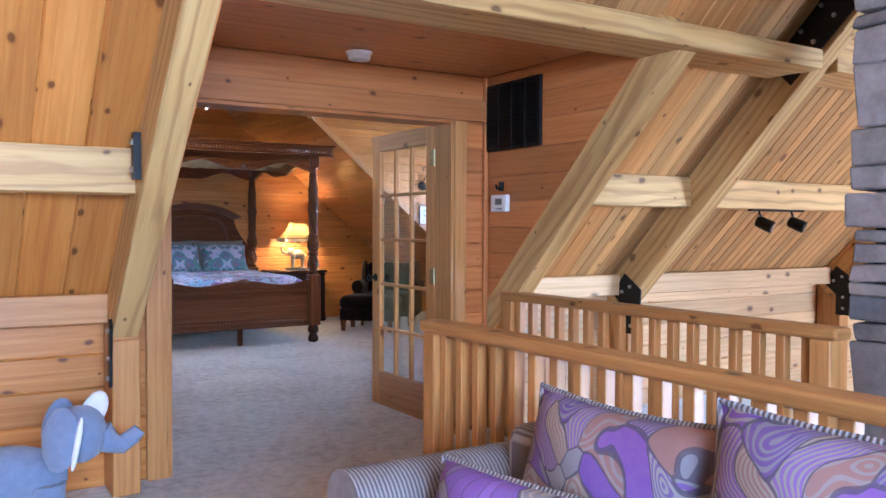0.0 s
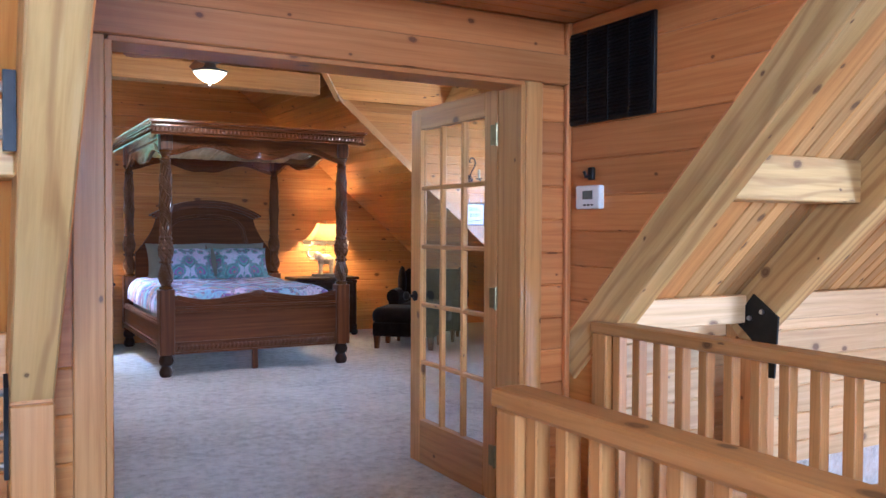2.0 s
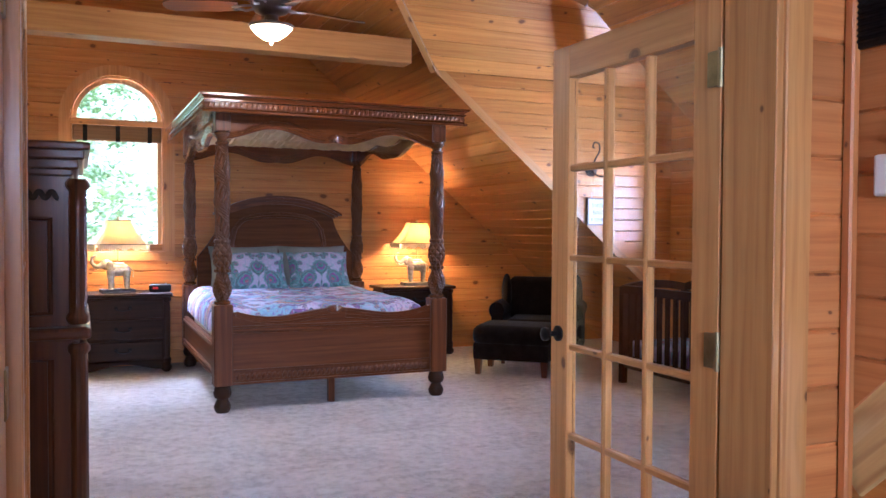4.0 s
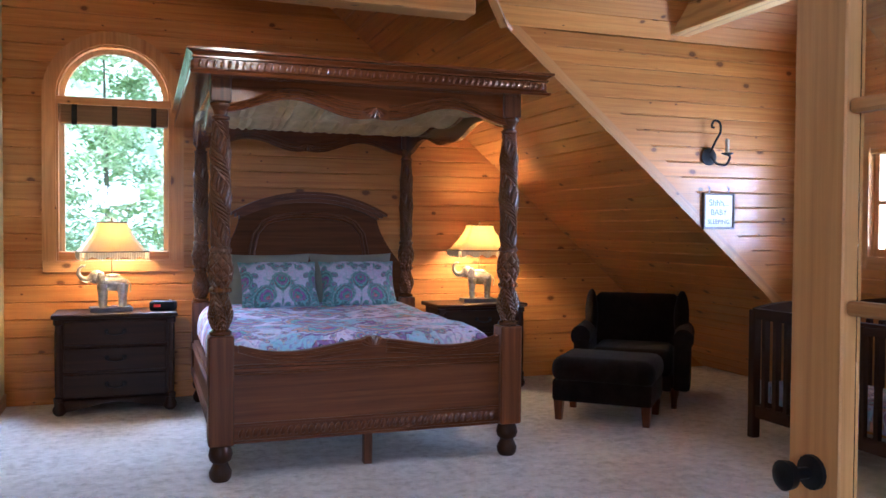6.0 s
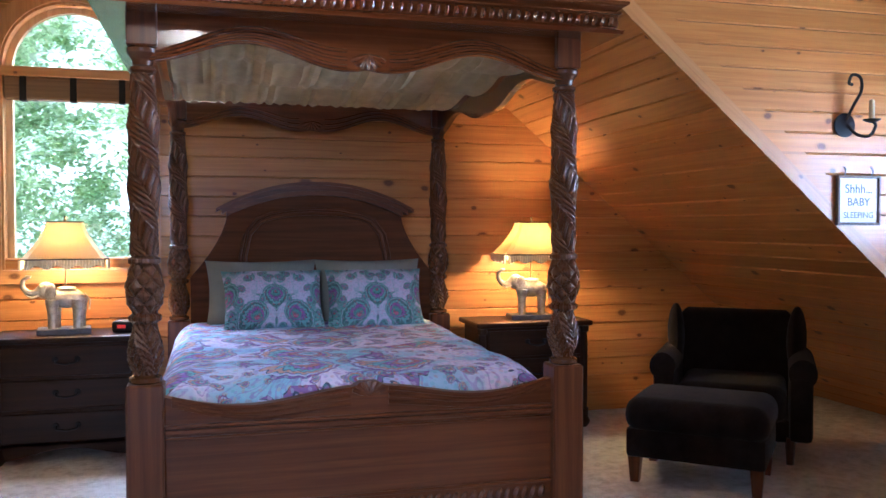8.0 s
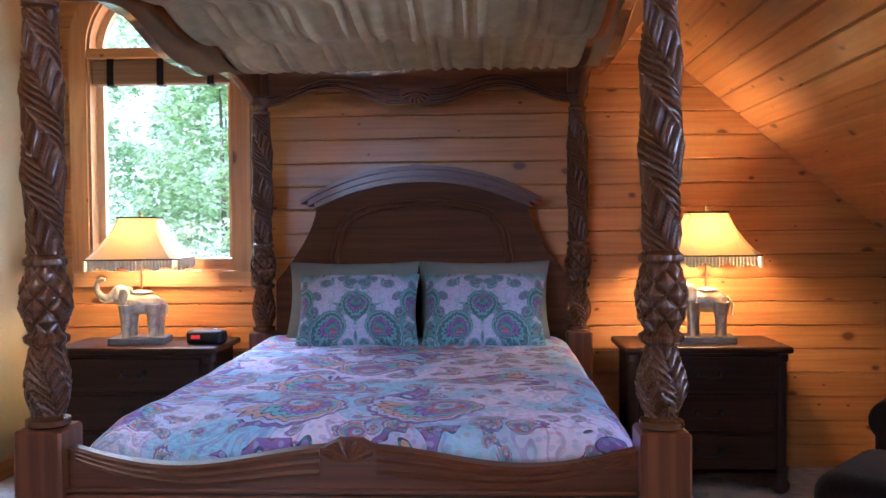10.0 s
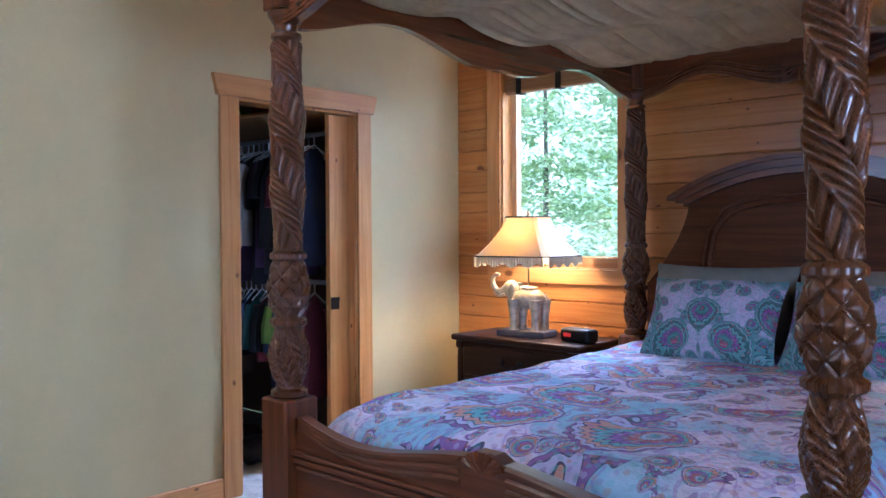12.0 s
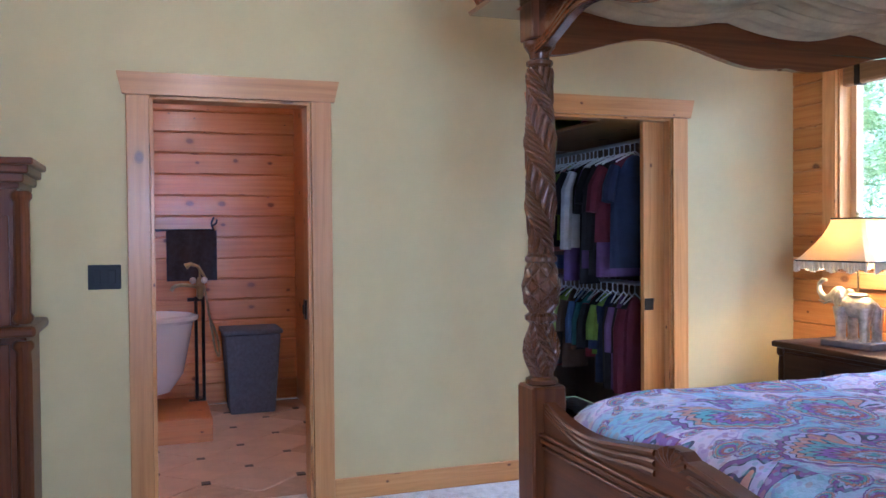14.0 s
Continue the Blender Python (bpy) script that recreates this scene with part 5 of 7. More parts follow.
def glowing_foliage():
    """Distant woods and sky, their daylight and haze painted in as emission."""
    m, ns, ls, b = mat("glowing_distant_woods")
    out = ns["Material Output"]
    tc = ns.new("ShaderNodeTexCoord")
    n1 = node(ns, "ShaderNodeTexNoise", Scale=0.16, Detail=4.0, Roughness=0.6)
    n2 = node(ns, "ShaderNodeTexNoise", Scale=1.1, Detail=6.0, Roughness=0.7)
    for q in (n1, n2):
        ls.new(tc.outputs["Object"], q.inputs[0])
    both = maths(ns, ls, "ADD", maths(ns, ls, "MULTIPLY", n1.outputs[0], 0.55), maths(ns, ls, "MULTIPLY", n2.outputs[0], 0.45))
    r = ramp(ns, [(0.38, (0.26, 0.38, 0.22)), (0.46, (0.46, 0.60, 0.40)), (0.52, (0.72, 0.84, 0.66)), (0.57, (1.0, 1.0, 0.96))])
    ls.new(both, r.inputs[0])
    # the sheet glows by itself in place of sunlit foliage
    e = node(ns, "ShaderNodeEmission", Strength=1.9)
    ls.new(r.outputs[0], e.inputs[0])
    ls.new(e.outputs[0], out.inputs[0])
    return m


backdrop = tagged(link_mesh("backdrop", boxed(-60, 55, 62, 62.2, -4, 60, 0), glowing_foliage()), "glowing backdrop painted as hazy distant woods and sky", "backdrop", kind="structure")
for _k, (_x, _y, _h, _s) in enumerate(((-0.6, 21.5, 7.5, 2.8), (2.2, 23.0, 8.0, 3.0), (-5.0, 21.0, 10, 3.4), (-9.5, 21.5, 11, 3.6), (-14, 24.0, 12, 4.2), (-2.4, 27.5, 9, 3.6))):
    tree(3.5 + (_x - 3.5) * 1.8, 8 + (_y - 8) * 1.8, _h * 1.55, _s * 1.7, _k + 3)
ground = tagged(link_mesh("ground", boxed(-300, 300, 12.5, 600, -3.6, -3.5, 0), plain("grass_ground", (0.07, 0.10, 0.03), 0.9, 0, 0.4, 2)), "grassy ground outside the house", "ground", kind="structure")

# ---- the four-poster bed ----
bed = thing("four_poster_bed", "carved dark mahogany four-poster canopy bed", "bed")
BX0, BX1, BY0, BY1 = 2.835, 4.55, 9.80, 12.0
COL = [(0.052, 0.80), (0.060, 0.806), (0.060, 0.822), (0.044, 0.83), (0.048, 0.845), (0.062, 0.88), (0.068, 0.92), (0.064, 0.96), (0.052, 1.0), (0.044, 1.03), (0.056, 1.04), (0.057, 1.055),
       (0.044, 1.065), (0.062, 1.10), (0.070, 1.14), (0.069, 1.18), (0.058, 1.225), (0.050, 1.25), (0.055, 1.258), (0.055, 1.272), (0.043, 1.282)]
COL += [(0.043 + 0.017 * math.sin(math.pi * (0.12 + 0.78 * i / 40)), 1.285 + 0.68 * i / 40) for i in range(41)]
COL += [(0.040, 1.97), (0.050, 1.978), (0.050, 1.99), (0.036, 2.0), (0.040, 2.02), (0.058, 2.045), (0.060, 2.06), (0.052, 2.068)]


def groove(x, w):
    """One at whole numbers, falling off over w: a narrow cut."""
    d = x - round(x)
    return math.exp(-(d / w) ** 2)


def carving(a, z):
    """Twisted acanthus leaves, a scaled upper bulb and curled leaves on the lower."""
    turn = a / (2 * math.pi)
    if 1.285 < z < 1.965:
        t = (2 * turn + z * 4.2) % 1.0
        v = abs(t - 0.5) * 2
        cut = groove(z * 29 + v * 2.4, 0.18) * min(1.0, v / 0.12)
        return 1.0 - 0.07 * v - 0.20 * cut - 0.16 * math.exp(-((1 - v) / 0.10) ** 2) + 0.07 * math.exp(-(v / 0.09) ** 2)
    if 1.065 < z < 1.255:
        cut = max(groove(6 * turn + z * 15, 0.10), groove(6 * turn - z * 15, 0.10))
        return 1.02 - 0.16 * cut + 0.05 * (1 - cut) * math.cos(12 * math.pi * (turn + z * 2.5)) * math.cos(12 * math.pi * (turn - z * 2.5))
    if 0.835 < z < 1.03:
        t = (4 * turn + z * 4.0) % 1.0
        v = abs(t - 0.5) * 2
        cut = groove(z * 34 + v * 1.6, 0.18) * min(1.0, v / 0.15)
        return 1.0 - 0.05 * v - 0.13 * cut - 0.12 * math.exp(-((1 - v) / 0.14) ** 2) + 0.06 * math.exp(-(v / 0.12) ** 2)
    if 1.03 <= z <= 1.065 or 1.25 < z < 1.285:
        return 1.0 + 0.10 * abs(math.sin(5 * a)) ** 0.7
    return 1.0


def dense(profile):
    out = []
    for (r0, z0), (r1, z1) in zip(profile, profile[1:]):
        k = max(1, math.ceil((z1 - z0) / 0.004))
        out += [(r0 + (r1 - r0) * i / k, z0 + (z1 - z0) * i / k) for i in range(k)]
    return out + [profile[-1]]


_me = None
for _x, _y in ((BX0, BY0), (BX1, BY0), (BX0 + 0.03, BY1), (BX1 + 0.02, BY1)):
    if _me is None:
        q = part("post_column", lathe(bmesh.new(), dense(COL), 96, (0, 0, 0), carving), CARVED, bed, "twisted acanthus leaf carved column", grain=(0, 0, 1), smooth=True)
        q2 = part("post_foot", lathe(bmesh.new(), [(0.045, 0), (0.058, 0.02), (0.062, 0.05), (0.045, 0.085), (0.040, 0.10), (0.058, 0.115), (0.066, 0.145), (0.058, 0.18), (0.05, 0.20)], 24), WALNUT, bed, "turned bun foot", grain=(0, 0, 1), smooth=True)
        q3 = part("post_block", boxed(-0.068, 0.068, -0.068, 0.068, 0.20, 0.80, 0.008), MAHOGANY, bed, grain=(0, 0, 1))
        q4 = part("post_cap", boxed(-0.055, 0.055, -0.055, 0.055, 2.068, 2.22, 0.005), MAHOGANY, bed, grain=(0, 0, 1))
        _me = [o.data for o in (q, q2, q3, q4)]
        made = (q, q2, q3, q4)
    else:
        made = []
        for nm, d in zip(("post_column", "post_foot", "post_block", "post_cap"), _me):
            o = new(nm, d)
            o.parent = bed
            made.append(o)
    for o in made:
        o.location = (_x, _y, 0)


def apron_low(u):
    """Lower edge of the canopy apron, u from -1 to 1 between posts."""
    w = abs(u)
    return 2.06 - 0.045 * math.cos(2 * math.pi * (1 - w) / 0.9)


def curved_board(p0, p1, low, high, thick, k=36):
    """A board from p0 to p1 in plan whose lower and upper edges follow curves."""
    p0, p1 = Vector((*p0, 0)), Vector((*p1, 0))
    d = (p1 - p0).normalized()
    n = Vector((-d.y, d.x, 0)) * thick / 2
    bm = bmesh.new()
    rows = []
    for i in range(k + 1):
        u = 2 * i / k - 1
        p = p0.lerp(p1, i / k)
        rows.append([bm.verts.new((p + s * n) + Vector((0, 0, z))) for s, z in ((-1, low(u)), (1, low(u)), (1, high(u)), (-1, high(u)))])
    for a, b in zip(rows, rows[1:]):
        for j in range(4):
            bm.faces.new((a[j], a[(j + 1) % 4], b[(j + 1) % 4], b[j]))
    bm.faces.new(rows[0][::-1])
    bm.faces.new(rows[-1])
    bmesh.ops.recalc_face_normals(bm, faces=bm.faces)
    return bm


def fluted(bm, p0, p1, edge, n, offs, r=0.008, k=30):
    """Carved ribs that follow an edge."""
    p0, p1 = Vector((*p0, 0)), Vector((*p1, 0))
    for off in offs:
        for half in ((-0.97, -0.1), (0.1, 0.97)):
            pts = []
            for i in range(k + 1):
                u = half[0] + (half[1] - half[0]) * i / k
                p = p0.lerp(p1, (u + 1) / 2)
                pts.append(p + Vector((0, 0, edge(u) + off * (0.5 + 0.9 * (1 - abs(u))))) + Vector(n))
            tube(bm, pts, r, 6)
    mid = p0.lerp(p1, 0.5) + Vector(n)
    d = (p1 - p0).normalized()
    sign = 1 if offs[0] > 0 else -1
    for a in range(-3, 4):
        t = radians(a * 22)
        c = mid + Vector((0, 0, edge(0) + sign * 0.055))
        e = c + d * 0.075 * math.sin(t) + Vector((0, 0, -sign * 0.06 * math.cos(t)))
        tube(bm, [c, c.lerp(e, 0.6), e], [0.006, 0.014, 0.009], 6)
    return bm


FR = [((BX0, BY0 - 0.01), (BX1, BY0 - 0.01), (0, -0.02, 0)), ((BX0 + 0.03, BY1), (BX1, BY1), (0, -0.02, 0)), ((BX0 - 0.005, BY0), (BX0 + 0.02, BY1), (-0.02, 0, 0)), ((BX1 + 0.01, BY0), (BX1 + 0.02, BY1), (0.02, 0, 0))]
for _p0, _p1, _n in FR:
    ap = part("canopy_apron", curved_board(_p0, _p1, apron_low, lambda u: 2.21, 0.035), VARNISH, bed, "scalloped carved apron", grain=(1, 0, 0) if _n[1] else (0, 1, 0))
    part("carving", fluted(bmesh.new(), _p0, _p1, apron_low, _n, (0.012, 0.036, 0.060)), VARNISH, ap, grain=(1, 0, 0) if _n[1] else (0, 1, 0), smooth=True)

CX0, CX1, CY0, CY1 = 2.70, 4.69, 9.62, 12.14


def ring_moulding(prof):
    """A moulding run round the canopy; prof lists (outset, height)."""
    bm = bmesh.new()
    rows = []
    for o, z in prof:
        rows.append([bm.verts.new(p) for p in ((CX0 - o, CY0 - o, z), (CX1 + o, CY0 - o, z), (CX1 + o, CY1 + o * 0.2, z), (CX0 - o, CY1 + o * 0.2, z))])
    rows.append([bm.verts.new(p) for p in ((CX0 + 0.1, CY0 + 0.1, prof[-1][1]), (CX1 - 0.1, CY0 + 0.1, prof[-1][1]), (CX1 - 0.1, CY1 - 0.1, prof[-1][1]), (CX0 + 0.1, CY1 - 0.1, prof[-1][1]))])
    rows.append([bm.verts.new(p) for p in ((CX0 + 0.1, CY0 + 0.1, prof[0][1]), (CX1 - 0.1, CY0 + 0.1, prof[0][1]), (CX1 - 0.1, CY1 - 0.1, prof[0][1]), (CX0 + 0.1, CY1 - 0.1, prof[0][1]))])
    rows.append(rows[0])
    for a, b in zip(rows, rows[1:]):
        for k in range(4):
            bm.faces.new((a[k], a[(k + 1) % 4], b[(k + 1) % 4], b[k]))
    bmesh.ops.recalc_face_normals(bm, faces=bm.faces)
    return bm


cornice = part("canopy_cornice", ring_moulding([(0.03, 2.185), (0.035, 2.20), (0.02, 2.205), (0.012, 2.215), (0.014, 2.262), (0.026, 2.268), (0.026, 2.276), (0.012, 2.280), (0.035, 2.296), (0.05, 2.303), (0.05, 2.315), (0.0, 2.317)]), VARNISH, bed, grain=(1, 0, 0))
_bm = bmesh.new()
_k = 54
for _i in range(_k):
    blob(_bm, (CX0 + (CX1 - CX0) * (_i + 0.5) / _k, CY0 - 0.014, 2.238), (0.012, 0.018, 0.024), (0, 14, 0), 6, 5)
for _i in range(66):
    for _x in (CX0 - 0.014, CX1 + 0.014):
        blob(_bm, (_x, CY0 + (CY1 - CY0) * (_i + 0.5) / 66, 2.238), (0.018, 0.012, 0.024), (0, 0, 0), 6, 5)
part("egg_and_dart", _bm, VARNISH, cornice, "row of carved egg and dart beads", grain=(1, 0, 0), smooth=True)


def drape():
    """Gathered cloth stretched under the canopy, with ruffled bands."""
    bm = bmesh.new()
    nx, ny = 90, 26
    rows = []
    for j in range(ny + 1):
        y = BY0 + 0.10 + (BY1 - BY0 - 0.2) * j / ny
        sag = 0.05 * abs(math.sin(math.pi * 3 * j / ny))
        rows.append([bm.verts.new((BX0 + 0.04 + (BX1 - BX0 - 0.06) * i / nx, y + 0.012 * math.sin(i * 0.9 + j), 2.19 - sag + 0.007 * math.sin(i * 1.7 + 0.2 * j) + 0.004 * math.sin(i * 4.1))) for i in range(nx + 1)])
    for a, b in zip(rows, rows[1:]):
        for i in range(nx):
            bm.faces.new((a[i], a[i + 1], b[i + 1], b[i]))
    return bm


part("canopy_cloth", drape(), CREAM_CLOTH, bed, "gathered cream canopy cloth", smooth=True)


def foot_top(u):
    w = abs(u)
    return 0.722 + 0.028 * math.cos(2 * math.pi * w / 1.25) + 0.018 * w ** 6 + (0.016 if w < 0.06 else 0)


foot = part("footboard", curved_board((BX0 + 0.05, BY0), (BX1 - 0.05, BY0), lambda u: 0.20, foot_top, 0.05, 48), MAHOGANY, bed, grain=(1, 0, 0))
part("footboard_carving", fluted(bmesh.new(), (BX0 + 0.07, BY0), (BX1 - 0.07, BY0), foot_top, (0, -0.026, 0), (-0.008, -0.03, -0.052), 0.010), MAHOGANY, foot, grain=(1, 0, 0), smooth=True)
_bm = bmesh.new()
for _z, _h, _d in ((0.600, 0.018, 0.016), (0.625, 0.012, 0.022), (0.578, 0.010, 0.010), (0.30, 0.014, 0.014), (0.205, 0.014, 0.018)):
    box(_bm, BX0 + 0.068, BX1 - 0.068, BY0 - 0.025 - _d, BY0 - 0.02, _z, _z + _h, 0.003)
part("footboard_moulding", _bm, MAHOGANY, foot, grain=(1, 0, 0))
_bm = bmesh.new()
blob(_bm, (0, 0, 0), (0.016, 0.014, 0.028), (0, 18, 0), 6, 5)
_first = part("bead", _bm, MAHOGANY, foot, grain=(1, 0, 0), smooth=True)
for _i in range(40):
    q = _first if _i == 0 else new("bead", _first.data)
    q.parent = foot
    q.location = (BX0 + 0.09 + (BX1 - BX0 - 0.18) * (_i + 0.5) / 40, BY0 - 0.026, 0.258)
for _x, _n in ((BX0 - 0.01, -1), (BX1 + 0.01, 1)):
    rail = part("side_rail", boxed(_x - 0.02, _x + 0.02, BY0 + 0.06, BY1 - 0.06, 0.22, 0.50, 0.006), MAHOGANY, bed, grain=(0, 1, 0))
    bm = bmesh.new()
    for _z in (0.235, 0.27, 0.46):
        box(bm, _x + _n * 0.012, _x + _n * 0.034, BY0 + 0.06, BY1 - 0.06, _z, _z + 0.018, 0.004)
    part("rail_moulding", bm, MAHOGANY, rail, grain=(0, 1, 0))
part("centre_leg", boxed(3.66, 3.71, 9.86, 9.91, 0, 0.21, 0.003), MAHOGANY, bed, grain=(0, 0, 1))


HX = 3.735


def crown_arc(u):
    return 1.685 - 0.175 * abs(u) ** 2.1


def head_top(u):
    w = abs(u)
    if w < 0.71:
        return crown_arc(w * 1.26) - 0.02
    return 1.49 - 0.42 * ((w - 0.71) / 0.29) ** 0.62


head = part("headboard", curved_board((HX - 0.80, BY1 + 0.02), (HX + 0.80, BY1 + 0.02), lambda u: 0.35, head_top, 0.05, 80), HEADBOARD, bed, grain=(1, 0, 0))
for _half, _lo, _hi, _deep in ((0.575, -0.085, -0.055, 0.10), (0.605, -0.055, -0.022, 0.14), (0.64, -0.022, 0.0, 0.19)):
    part("crown_moulding", curved_board((HX - _half, BY1 - 0.01), (HX + _half, BY1 - 0.01), lambda u, k=_half, o=_lo: crown_arc(u * k / 0.64) + o, lambda u, k=_half, o=_hi: crown_arc(u * k / 0.64) + o, _deep, 40), MAHOGANY, head, grain=(1, 0, 0))


def panel_rim(grow):
    """The bowed frame of the sunk panel."""
    side = [(-0.47 - grow, 0.80), (-0.46 - grow, 1.20), (-0.43 - grow, 1.34), (-0.36 - grow * 0.8, 1.425 + grow * 0.6), (-0.29, 1.452 + grow)]
    top = [(-0.15, 1.475 + grow), (0.0, 1.482 + grow), (0.15, 1.475 + grow)]
    return side + top + [(-x, z) for x, z in side[::-1]]


_bm = bmesh.new()
for _g, _r in ((0.0, 0.014), (0.032, 0.008)):
    tube(_bm, [(HX + x, BY1 - 0.008, z) for x, z in panel_rim(_g)], _r, 8)
part("panel_moulding", _bm, MAHOGANY, head, grain=(1, 0, 0), smooth=True)

# bedding
mattress = thing("mattress", "white mattress in the bed frame", "mattress")
part("pad", boxed(BX0 + 0.06, BX1 - 0.05, BY0 + 0.06, BY1 - 0.05, 0.30, 0.64, 0.05, 3), WHITE_CLOTH, mattress, smooth=True)


def quilt():
    bm = bmesh.new()
    nx, ny = 66, 80
    x0, x1, y0, y1 = BX0 - 0.005, BX1 - 0.005, BY0 + 0.06, BY1 - 0.10
    rows = []
    for j in range(ny + 1):
        row = []
        for i in range(nx + 1):
            u, v = i / nx, j / ny
            s = 2 * u - 1
            drop = 0.0
            x = x0 + (x1 - x0) * u
            e = max(0.0, abs(s) - 0.80) / 0.20
            if e > 0:
                drop = 0.20 * e ** 2.2
                x = (x0 + x1) / 2 + math.copysign((x1 - x0) / 2 * (0.80 + 0.20 * math.sin(e * math.pi / 2)), s)
            f = max(0.0, 0.14 - v) / 0.14
            y = y0 + (y1 - y0) * (v if f == 0 else 0.14 - 0.14 * math.sin(f * math.pi / 2))
            drop += 0.16 * f ** 2.2
            z = 0.772 - drop + 0.035 * max(0, v - 0.55)
            z += 0.012 * noise.noise(Vector((x * 3.1, y * 3.1, 0))) + 0.007 * noise.noise(Vector((x * 9, y * 9, 3)))
            row.append(bm.verts.new((x, y, z)))
        rows.append(row)
    for a, b in zip(rows, rows[1:]):
        for i in range(nx):
            bm.faces.new((a[i], a[i + 1], b[i + 1], b[i]))
    ret = bmesh.ops.extrude_face_region(bm, geom=list(bm.faces))
    for v in ret["geom"]:
        if isinstance(v, bmesh.types.BMVert):
            v.co.z -= 0.035
    bmesh.ops.recalc_face_normals(bm, faces=bm.faces)
    return bm


q = part("quilt", quilt(), QUILT, smooth=True)
tagged(q, "lavender and teal paisley quilt spread over the bed", "quilt")


def bed_pillow(x, y, z, w, h, lean, cloth, label, name, turn=0.0):
    ob = thing(name, label, "pillow", (x, y, z), group="bed pillows")
    ob.matrix_basis = pose(x, y, z) @ pose(0, 0, 0, 0, 0, turn) @ pose(0, 0, 0, lean, 0, 0)
    part("cover", cushion(w, h, 0.22, pinch=0.07), cloth, ob, smooth=True)
    return ob


bed_pillow(3.38, 11.80, 0.765, 0.70, 0.44, -20, SAGE, "plain sage green pillow against the headboard", "bed_pillow", 2)
bed_pillow(4.06, 11.80, 0.765, 0.70, 0.44, -20, SAGE, "plain sage green pillow against the headboard", "bed_pillow", -2)
bed_pillow(3.44, 11.56, 0.755, 0.62, 0.42, -30, SHAM, "teal and plum paisley pillow sham on the bed", "pillow_sham", 3)
bed_pillow(4.06, 11.56, 0.755, 0.62, 0.42, -30, SHAM, "teal and plum paisley pillow sham on the bed", "pillow_sham", -3)

# ---- nightstands and lamps ----


def nightstand(x, y, w, d=0.46):
    ob = thing("nightstand", "dark walnut three-drawer nightstand with carved feet", "nightstand", (x, y, 0), group="nightstands")
    h = 0.745
    part("top", boxed(-w / 2, w / 2, -d, 0, h - 0.035, h, 0.012, 2), WALNUT, ob, grain=(1, 0, 0))
    part("body", boxed(-w / 2 + 0.045, w / 2 - 0.045, -d + 0.03, -0.005, 0.10, h - 0.035, 0.004), WALNUT, ob, grain=(1, 0, 0))
    for s in (-1, 1):
        part("pilaster", lathe(bmesh.new(), [(0.026, 0.09), (0.034, 0.11), (0.034, 0.13), (0.022, 0.14), (0.026, 0.2), (0.026, 0.6), (0.022, 0.66), (0.034, 0.67), (0.034, 0.705)], 14, (s * (w / 2 - 0.05), -d + 0.045, 0), lambda a, z: 1 + 0.06 * math.cos(8 * a)), WALNUT, ob, grain=(0, 0, 1), smooth=True)
        part("foot", lathe(bmesh.new(), [(0.026, 0), (0.045, 0.02), (0.05, 0.045), (0.036, 0.075), (0.04, 0.10)], 14, (s * (w / 2 - 0.055), -d + 0.05, 0)), WALNUT, ob, grain=(0, 0, 1), smooth=True)
        part("foot", boxed(s * (w / 2 - 0.055) - 0.03, s * (w / 2 - 0.055) + 0.03, -0.07, -0.02, 0, 0.10, 0.005), WALNUT, ob, grain=(0, 0, 1))
    part("skirt", curved_board((-w / 2 + 0.06, -d + 0.04), (w / 2 - 0.06, -d + 0.04), lambda u: 0.055 + 0.03 * math.cos(u * math.pi), lambda u: 0.12, 0.02, 20), WALNUT, ob, grain=(1, 0, 0))
    for k in range(3):
        z = 0.125 + k * 0.195
        dr = part("drawer", boxed(-w / 2 + 0.085, w / 2 - 0.085, -d + 0.012, -d + 0.032, z, z + 0.175, 0.008, 2), WALNUT, ob, grain=(1, 0, 0))
        bm = tube(bmesh.new(), [(-0.06, -d + 0.01, z + 0.10), (-0.055, -d - 0.02, z + 0.085), (0, -d - 0.026, z + 0.075), (0.055, -d - 0.02, z + 0.085), (0.06, -d + 0.01, z + 0.10)], 0.006, 6)
        for s in (-1, 1):
            blob(bm, (s * 0.06, -d + 0.008, z + 0.10), (0.018, 0.006, 0.018))
        part("pull", bm, BLACK_METAL, dr, "dark bail pull", smooth=True)
    return ob


nightstand(2.24, 12.19, 0.88)
nightstand(5.19, 12.19, 0.84)


